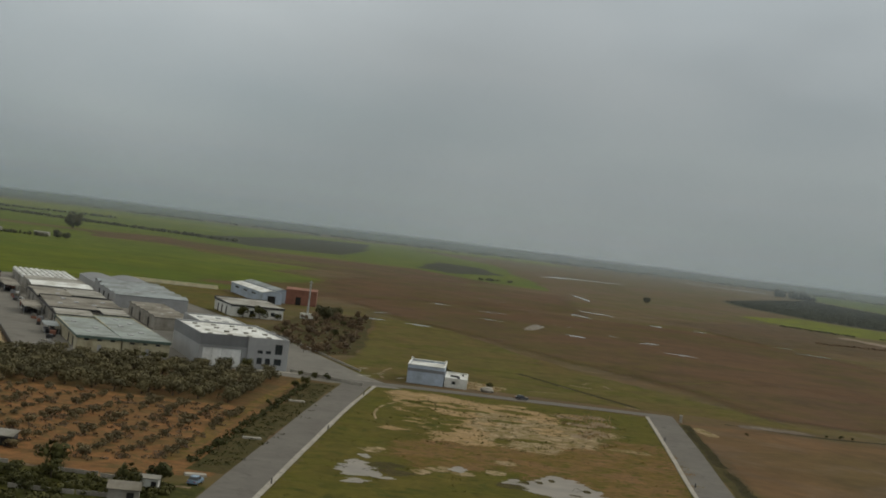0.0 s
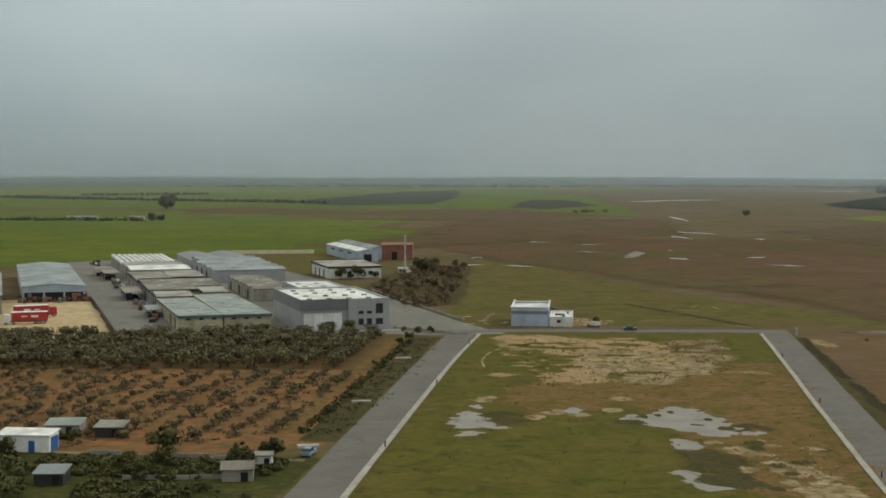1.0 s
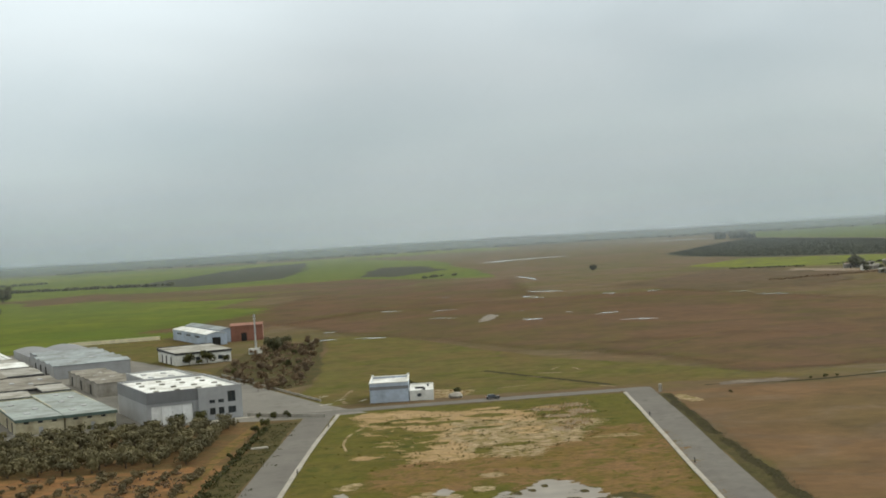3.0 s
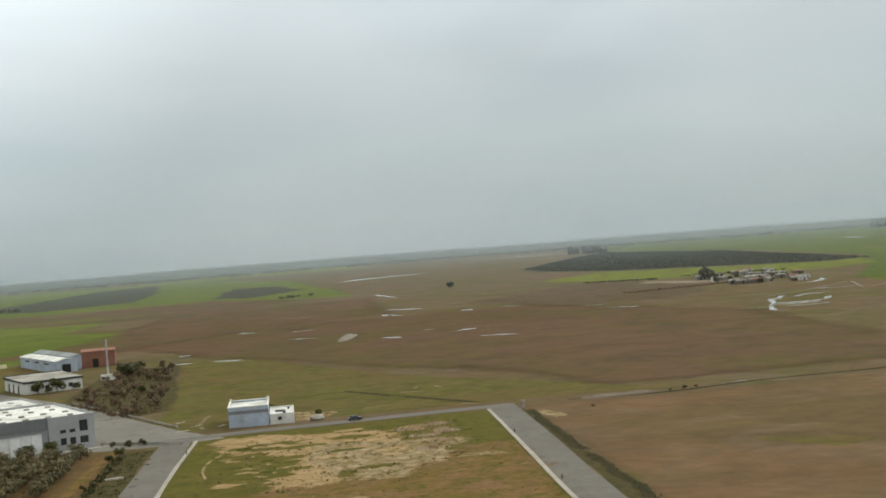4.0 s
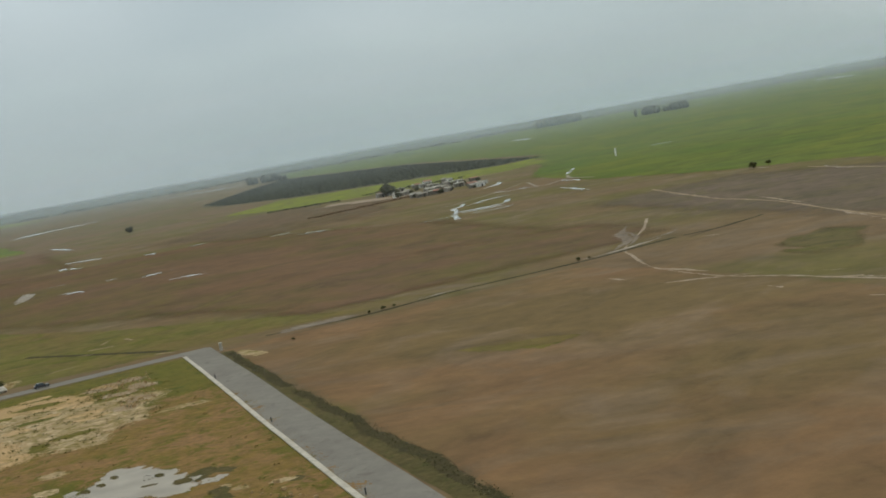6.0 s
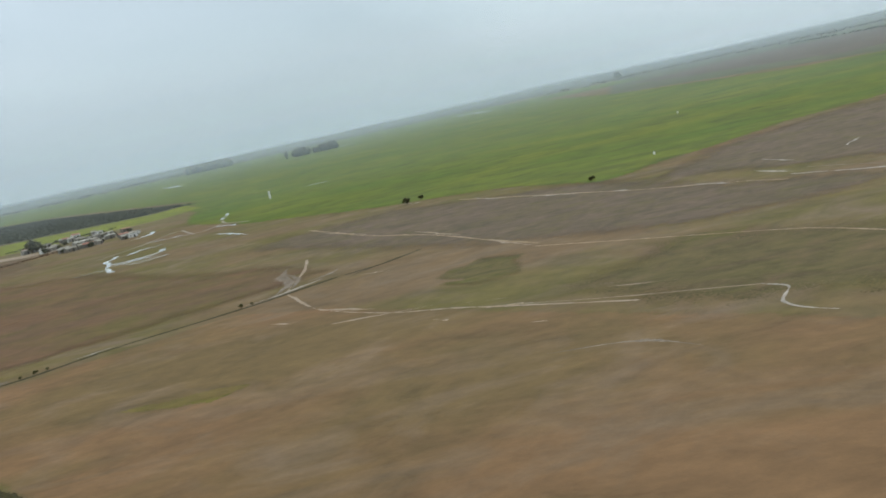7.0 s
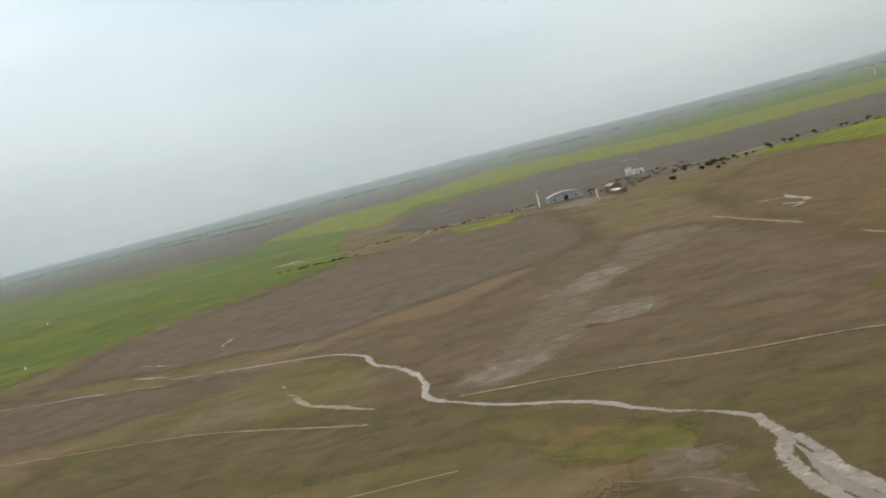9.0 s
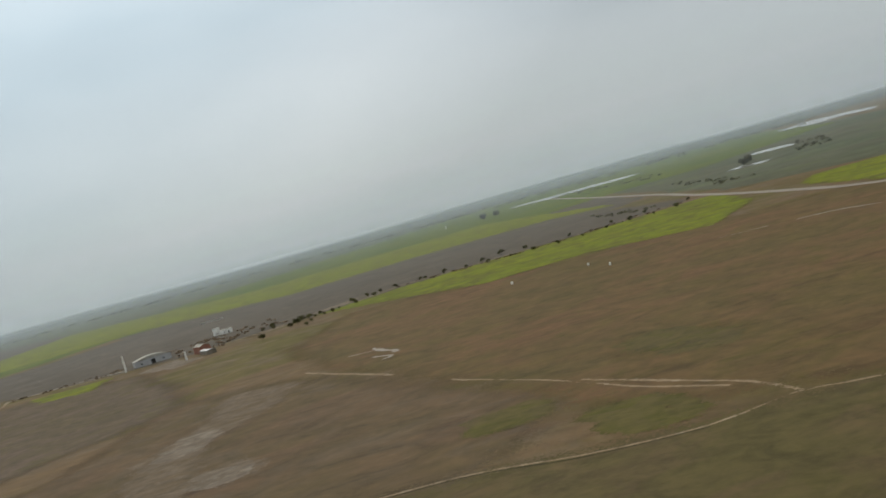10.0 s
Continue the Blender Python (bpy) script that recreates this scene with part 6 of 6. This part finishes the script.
OLIVES = tree_kinds("olive", M_OLIVE, 5, 2.4, 1.7, 0.35, 380, 0.33, 0.22, 9)
SMALLS = tree_kinds("small", M_YOLIVE, 5, 1.7, 1.2, 0.12, 240, 0.27, 0.13, 8)
BUSHES = tree_kinds("bushes", M_BUSH, 4, 1.9, 1.5, 0.3, 260, 0.32, 0.12)
SCRUBS = tree_kinds("scrubby", M_SCRUB, 4, 2.2, 2.0, 0.5, 260, 0.34, 0.12)
TALLS = tree_kinds("tall_wood", M_WOOD, 3, 4.8, 4.4, 0.6, 900, 0.75, 0.4, 20)
rng = random.Random(21)
along = Vector((12.1, 208.0)).normalized()
across = Vector((along.y, -along.x))
GROVE = [(-168, 400), (-118, 401), (-72, 413), (-42, 416), (-45, 346), (-150, 338)]
YOUNG = [(-148, 336), (-44, 341), (-45, 262), (-64, 252), (-130, 262)]
for i in range(-24, 4):
    for j in range(-36, 38):
        p = Vector((-45, 330)) + across * (i * 6.8) + along * (j * 4.5)
        q = p + Vector((rng.uniform(-0.7, 0.7), rng.uniform(-0.7, 0.7)))
        if inside(q.x, q.y, GROVE) and rng.random() < 0.94:
            plant(OLIVES, rng, "olive_tree", "grey-green olive tree in a dense grove", "olive tree", q.x, q.y, rng.uniform(0.98, 1.12), "olive grove")
        elif inside(q.x, q.y, YOUNG) and rng.random() < 0.9:
            plant(SMALLS, rng, "young_olive_tree", "small young olive tree on red soil", "olive tree", q.x, q.y, rng.choice((0.35, 0.45, 0.6, 0.75, 0.95)), "young olive grove")
SCRUB = [(-66, 668), (-36, 722), (-31, 560), (-32, 515), (-46, 497), (-66, 560)]
n = 0
while n < 110:
    x, y = rng.uniform(-75, -25), rng.uniform(495, 735)
    if inside(x, y, SCRUB):
        n += 1
        dark = rng.random() < 0.12
        plant(BUSHES if dark else SCRUBS, rng, "bush", "dark green bush in the scrub" if dark else "bare brown bush in the scrub", "bush", x, y, rng.choice((0.4, 0.5, 0.7, 0.8, 1.0)), "scrub bushes")
for x, y, s in [(-83, 247.5, 1.1), (-86, 247.5, 1.0), (-64.5, 242.5, 1.5), (-48, 230, 1.3), (-44.5, 236, 1.3), (-62, 233, 1.0)]:
    plant(BUSHES, rng, "bush", "dark green bush on the smallholding", "bush", x, y, s, "smallholding bushes")
n = 0
while n < 110:
    x, y = rng.uniform(-122, -42), rng.uniform(196, 246)
    if not any(abs(x - a) < 7 and abs(y - b) < 7 for a, b in ((-75, 219), (-90, 244), (-46, 223))) and y < 238.5:
        n += 1
        plant(BUSHES, rng, "bush", "leafy green bush on the smallholding", "bush", x, y, rng.uniform(0.2, 0.75) * (1.7 if x < -88 and y < 240 else 1.0), "smallholding bushes")
for u, v, s in ((44, -18, 1.0), (50.5, -17, 1.3), (66, -24, 0.5), (70, -26, 0.6), (73, -30, 0.7), (69, -29, 0.45), (20, -8, 0.7), (26, -8, 0.8), (10, -7, 0.6)):
    plant(BUSHES, rng, "bush", "round dark bush before the warehouse", "bush", *estate(u, v), s, "bushes along the estate front")
for u, v, s in ((96, 178, 1.4), (104, 178, 1.5), (113, 180, 0.9), (100, 176, 0.7)):
    plant(BUSHES, rng, "bush", "leafy tree before the long white building", "tree", *estate(u, v), s * 1.3, "trees by the white building")
for x, y, s in ((20.5, 452, 0.7), (2, 468, 1.4), (5, 470, 1.5), (8, 469, 1.2)):
    plant(BUSHES, rng, "bush", "dark green bush behind the hut", "bush", x, y, s, "bushes behind the hut")
for x, y, s in ((-55, 675, 1.6), (-51, 690, 1.5)):
    plant(TALLS, rng, "tree", "dark tree at the edge of the scrub", "tree", x, y, s * 0.45)
for x, y, s, lb in ((-450, 1655, 2.1, "large lone tree in the wheat field"), (-362, 1281, 1.0, "tree beside the farm sheds"), (-355, 1285, 0.9, "tree beside the farm sheds"), (227, 1493, 0.8, "lone bush in the tilled field"), (402, 1171, 1.3, "dark tree beside the hamlet"),
                    (408, 1176, 1.0, "dark tree beside the hamlet"), (2710, 2800, 2.2, "lone tree on the horizon"), (2489, 344, 1.5, "tall tree by the flooded field"), (2500, 320, 1.3, "tall tree by the flooded field"), (1590, -60, 1.0, "tree beside the ponds"), (1600, -66, 1.1, "tree beside the ponds")):
    plant(TALLS, rng, "tree", lb, "tree", x, y, s)
for x, y, s in ((427, 508, 0.9), (205, 441, 0.5), (209, 441, 0.4), (128, 433, 0.3), (133, 434, 0.38), (137, 435, 0.3), (98, 413, 0.28), (430, 660, 1.2), (424, 652, 1.1), (436, 655, 1.0), (-40, 352, 0.6), (-39, 300, 0.5), (-41, 280, 0.7), (-38, 395, 0.7), (-36, 405, 0.8)):
    plant(BUSHES, rng, "bush", "low dark bush at the field edge", "bush", x, y, s, "field bushes")
for k in range(13):                                # bushes and rubble where the farm road leaves the bushes behind
    t = k / 12
    x, y = 1012 + 12 * math.sin(t * 9) + 100 * max(0, t - 0.6), 252 - 215 * t
    plant(BUSHES, rng, "bush", "low dark bush along the farm road", "bush", x, y, rng.uniform(0.6, 1.2), "bushes along the farm road")
FARM_LINE = [(915, 332), (926, 329), (907, 317), (879, 301), (889, 300), (911, 298), (918, 296), (917, 291), (919, 285), (923, 280), (942, 282), (825, 304), (847, 281), (885, 288), (893, 299), (960, 276), (950, 272), (985, 268), (975, 262), (935, 292), (1000, 262),
             (1017, 232), (1035, 218), (1040, 186), (1073, 174), (1057, 155), (1064, 120), (1085, 90), (1100, 62), (1122, 25)]
for x, y in FARM_LINE:
    plant(BUSHES, rng, "bush", "dark bush along the farm road", "bush", x + rng.uniform(-3, 3), y + rng.uniform(-3, 3), rng.uniform(0.7, 1.35), "bushes along the farm road")


def thicket(name, label, mat, spots, height, leaf, per, seed, spread):
    """Far growth that nobody could count: leaves gathered in clumps, one mesh."""
    r = random.Random(seed)
    verts, faces = [], []
    for x, y in spots:
        h = height * r.uniform(0.6, 1.3)
        for _ in range(per):
            d = Vector((r.gauss(0, 1), r.gauss(0, 1), r.gauss(0, 1))).normalized()
            p = Vector((x + d.x * spread, y + d.y * spread, max(leaf * 0.5, h * (0.5 + 0.5 * d.z))))
            a = Vector((r.gauss(0, 1), r.gauss(0, 1), r.gauss(0, 1))).normalized()
            b = a.cross(d).normalized()
            a = b.cross(d).normalized()
            k = len(verts)
            verts += [tuple(p + a * leaf), tuple(p + b * leaf), tuple(p - a * leaf), tuple(p - b * leaf)]
            faces.append((k, k + 1, k + 2, k + 3))
    me = bpy.data.meshes.new(name)
    me.from_pydata(verts, [], faces)
    me.materials.append(mat)
    return tagged(new(name, me), label, "woods", kind="stuff")


def spots_in(poly, count, seed):
    r = random.Random(seed)
    xs, ys = [p[0] for p in poly], [p[1] for p in poly]
    out = []
    while len(out) < count:
        x, y = r.uniform(min(xs), max(xs)), r.uniform(min(ys), max(ys))
        if inside(x, y, poly):
            out.append((x, y))
    return out


def spots_on(a, b, count, wide, seed):
    r = random.Random(seed)
    return [(a[0] + (b[0] - a[0]) * t + r.gauss(0, wide), a[1] + (b[1] - a[1]) * t + r.gauss(0, wide)) for t in (r.random() for _ in range(count))]


thicket("plantation", "dark scrub plantation behind the hamlet", M_PLANT, spots_in([(408, 1830), (452, 1608), (545, 1470), (602, 1378), (662, 1392), (790, 2180), (780, 2880), (634, 2545), (420, 2005)], 9000, 3), 1.0, 0.8, 7, 3, 3.2)
thicket("woodland", "far block of dark trees beyond the wheat", M_WOOD, spots_on((1650, 3385), (1743, 3325), 44, 9, 4), 19, 3.2, 60, 4, 8)
thicket("woodland", "far block of dark trees in the wheat", M_WOOD, spots_on((1445, 2490), (1470, 2478), 14, 4, 5) + spots_on((1485, 2472), (1540, 2445), 26, 5, 6), 15, 2.0, 60, 5, 4)
thicket("woodland", "row of far dark trees behind the plantation", M_WOOD, spots_on((735, 2990), (790, 2860), 26, 6, 7), 16, 2.2, 50, 6, 5)
thicket("woodland", "small dark clump of trees between the fields", M_WOOD, spots_on((48, 1600), (80, 1640), 12, 3, 71), 2.4, 0.9, 24, 71, 3)
thicket("hedge", "long dark hedge line across the far plain", M_WOOD, spots_on((2645, 2165), (2330, 1554), 60, 8, 72), 3.5, 1.5, 14, 72, 6)
thicket("hedge", "green-brown hedge beside the far wheat", M_TUFT, spots_on((793, 578), (806, 527), 30, 4, 74), 0.8, 0.4, 14, 73, 2)
thicket("hedge", "dark hedge before the hamlet", M_SCRUB, spots_on((296, 1050), (392, 1086), 110, 3.5, 8), 0.9, 0.5, 14, 7, 2.4)
thicket("hedge", "dark hedge behind the hamlet", M_WOOD, spots_on((330, 1310), (385, 1262), 50, 3, 9) + spots_on((420, 1280), (500, 1250), 60, 6, 10), 1.3, 0.6, 14, 8, 2.8)
thicket("hedge", "dark hedge along the far fields", M_WOOD, spots_on((1150, 60), (1300, 110), 16, 8, 11) + spots_on((1250, -20), (1600, 20), 26, 8, 12), 1.8, 0.7, 16, 9, 2.5)
thicket("woodland", "ragged far tree line below the horizon", M_WOOD, spots_on((-900, 3700), (500, 3950), 150, 90, 61) + spots_on((500, 3950), (1900, 3600), 150, 90, 62) + spots_on((2600, 2900), (3600, 1600), 150, 110, 63) + spots_on((3500, 1500), (3800, -400), 150, 110, 64), 4, 2.2, 14, 61, 16)
thicket("hedge", "dark scrub along a far farm", M_WOOD, spots_on((2100, 30), (2700, 200), 26, 20, 15) + spots_on((1560, -130), (1900, -190), 20, 14, 16), 2.6, 1.2, 12, 11, 5)
thicket("bushes", "dense dark bushes of the smallholding", M_BUSH, spots_in([(-122, 239), (-90, 239), (-84, 226), (-80, 214), (-84, 196), (-122, 196)], 260, 41), 1.7, 0.34, 60, 41, 1.3)
thicket("bushes", "low leafy growth on the smallholding", M_BUSH, spots_in([(-84, 238), (-42, 237), (-42, 226), (-72, 223), (-82, 226)], 170, 42) + spots_in([(-70, 220), (-52, 218), (-50, 200), (-72, 200)], 90, 43), 0.9, 0.28, 40, 42, 1.0)
thicket("bushes", "brown undergrowth between scrub bushes", M_SCRUB, spots_in([(-66, 672), (-36, 725), (-31, 560), (-32, 512), (-46, 497), (-68, 560)], 120, 44), 0.7, 0.36, 24, 43, 1.8)
thicket("weeds", "brown weeds between young olive trees", M_SCRUB, spots_in([(-146, 336), (-45, 340), (-46, 262), (-64, 248), (-130, 250)], 420, 45), 0.5, 0.24, 16, 44, 0.9)
thicket("weeds", "low weeds on the verge beside the road", M_BUSH, spots_on((-31, 410), (-39.5, 258), 220, 2.4, 19), 0.28, 0.16, 8, 12, 0.9)
thicket("hedge", "low dark hedge between the verge and the grove", M_BUSH, spots_on((-35.6, 404), (-38.8, 350), 90, 0.5, 27) + spots_on((-38.8, 350), (-43.6, 262), 130, 0.6, 28), 0.8, 0.25, 12, 15, 0.7)
thicket("hedge", "dark hedge lines between far wheat fields", M_WOOD, spots_on((-905, 2266), (-552, 2075), 150, 5, 31) + spots_on((-552, 2075), (-300, 1972), 110, 4, 32) + spots_on((-830, 2477), (-620, 2600), 60, 5, 33), 4, 1.6, 16, 17, 4)
thicket("hedge", "dark hedge before the farm sheds", M_WOOD, spots_on((-520, 1290), (-375, 1292), 90, 2, 29), 3.0, 0.9, 16, 16, 2.0)
thicket("weeds", "dark weeds along the roadside ditch", M_BUSH, spots_on((80.6, 416), (77.3, 368), 50, 0.4, 51) + spots_on((77.3, 368), (73.6, 280), 80, 0.5, 52) + spots_on((73.6, 280), (69, 185), 100, 0.7, 53), 0.14, 0.11, 6, 51, 1.3)
thicket("weeds", "tufts of weeds on the empty lot", M_TUFT, spots_in([(-18, 415), (-26, 225), (54, 225), (66, 415)], 160, 20), 0.22, 0.12, 7, 13, 0.7)
thicket("weeds", "dry tufts on the rubble", M_TUFT, spots_in([(-6, 408), (44, 412), (50, 352), (34, 330), (2, 320)], 200, 21), 0.4, 0.16, 7, 14, 0.9)

thicket("scrub", "brown scrub and rubbish round the farm", M_SCRUB, spots_in([(880, 452), (1010, 412), (1040, 360), (960, 318), (880, 340), (868, 372), (905, 400)], 70, 84), 1.2, 0.6, 12, 84, 2.2)
thicket("scrub", "brown scrub along the farm road", M_SCRUB, spots_on((1014, 252), (1020, 140), 34, 5, 81) + spots_on((1020, 140), (1120, 30), 26, 5, 82) + spots_on((870, 560), (915, 440), 34, 5, 83), 0.8, 0.5, 10, 81, 2.0)
# rubble on the lot
r = random.Random(8)
bm = bmesh.new()
for x, y in spots_in([(39, 410), (57, 418), (52, 370), (43, 362), (39, 396)], 260, 22) + spots_in([(-4, 372), (30, 380), (24, 336), (2, 328)], 25, 25) + spots_in([(40, 250), (50, 258), (52, 235), (44, 228)], 60, 23) + spots_in([(12, 447), (22, 447), (27, 462), (14, 470)], 50, 24):
    s = r.uniform(0.08, 0.24) * (2.2 if r.random() < 0.06 else 1)
    box(bm, x - s, x + s, y - s * r.uniform(0.6, 1.2), y + s, 0.05, 0.12 + s * r.uniform(0.5, 1.0), top=s * 0.3)
tagged(part("rubble", bm, M_TAN), "scattered pale rubble on the empty lot", "rubble", kind="stuff")

bm = bmesh.new()
bmesh.ops.create_icosphere(bm, subdivisions=2, radius=1.0)
for v in bm.verts:
    v.co *= 1 + 0.3 * noise.noise(v.co * 1.4)
tagged(part("boulder", bm, M_WALK, None, "", pose(19.8, 444.6, 0.7) @ Matrix.Diagonal((2.4, 1.8, 1.1, 1))), "pale boulder of broken concrete beside the hut", "boulder")

# ---- far farms ----
rng = random.Random(77)
ROOFS = (M_ROOFT, M_ROOFT, M_BRICK, M_ROOFL)
HAMLET = [(400, 1203), (434, 1251), (485, 1285), (471, 1120), (415, 1000), (384, 1018), (370, 1065)]
for k, (x, y) in enumerate(spots_in(HAMLET, 46, 78)):
    simple_house("farmhouse", "small pale building of the far hamlet", "house", x, y, rng.uniform(-25, 10), rng.uniform(4, 8.5), rng.uniform(4, 7), rng.uniform(2.2, 3.2), (M_WHITE, M_BLOCK, M_ROOFT, M_BLOCK, M_ROOFT)[k % 5], ROOFS[rng.randrange(4)], rng.uniform(0.4, 1.2), group="hamlet buildings")
for x, y in spots_in(HAMLET, 30, 79):
    plant(TALLS, rng, "tree", "dark garden tree between the hamlet houses", "tree", x, y, rng.uniform(0.25, 0.55), "hamlet trees")
for k in (0, 1, 4):
    simple_house("farm_shed", "low pale shed in a row on the wheat field", "shed", -452 + k * 15, 1300 + k * 1.5, 2, 13.5, 8, 3.2, M_BLOCK, M_DGREY if k % 2 else M_ROOFL, 0.8, group="farm shed row")
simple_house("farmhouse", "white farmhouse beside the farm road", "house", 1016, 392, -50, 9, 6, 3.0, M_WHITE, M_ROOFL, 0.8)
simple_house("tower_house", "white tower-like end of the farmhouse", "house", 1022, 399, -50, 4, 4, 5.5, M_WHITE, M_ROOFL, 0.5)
hall("barn", "long white barn with a pale vaulted roof", "barn", (889, 414), -60, 25, 10, 4.0, M_GREYW, M_ROOFL, "arch", rise=2.2, windows=[(4, 5.2, 1.2, 2.2), (19, 20.2, 1.2, 2.2)], doors=[(11, 14, 3.2)])
simple_house("barn", "dark red-brown barn of the farm", "barn", 860, 350, 36, 15, 7, 4.5, M_BRICK, M_ROOFT, 1.2)
simple_house("farm_shed", "low dark shed beside the barn", "shed", 834, 338, 34, 18, 6, 2.4, M_ROOFT, M_DGREY, 0.6)
ribbon("wall", [(1306, 506), (1311, 494), (1304, 482)], 1.6, 0.2, M_BLOCK, "pale wall of rubble beside a far field", "wall", 4, 0.3, thick=1.3)
for x, y, h in ((876, 416, 10.5), (836, 359, 5.0), (585, 1083, 6.0)):
    p = thing("pillar", "tall white square pillar", "pillar", x, y, 20)
    bm = bmesh.new()
    box(bm, -0.6, 0.6, -0.6, 0.6, 0, h, top=0.12)
    part("shaft", bm, M_WHITE, p)
    bm = bmesh.new()
    box(bm, -0.75, 0.75, -0.75, 0.75, h, h + 0.4, top=0.2)
    part("cap", bm, M_WHITE, p)
for x, y in ((722, 96), (687, 84), (735, 138), (2520, 420), (512, 550), (809, 809)):
    bm = bmesh.new()
    box(bm, -0.5, 0.5, -0.5, 0.5, 0, 1.3 if x < 900 else 7, top=0.1)
    tagged(part("marker_block", bm, M_WHITE, None, "", pose(x, y, 0, 0, 0, x % 40)), "white concrete marker block in the field", "marker")
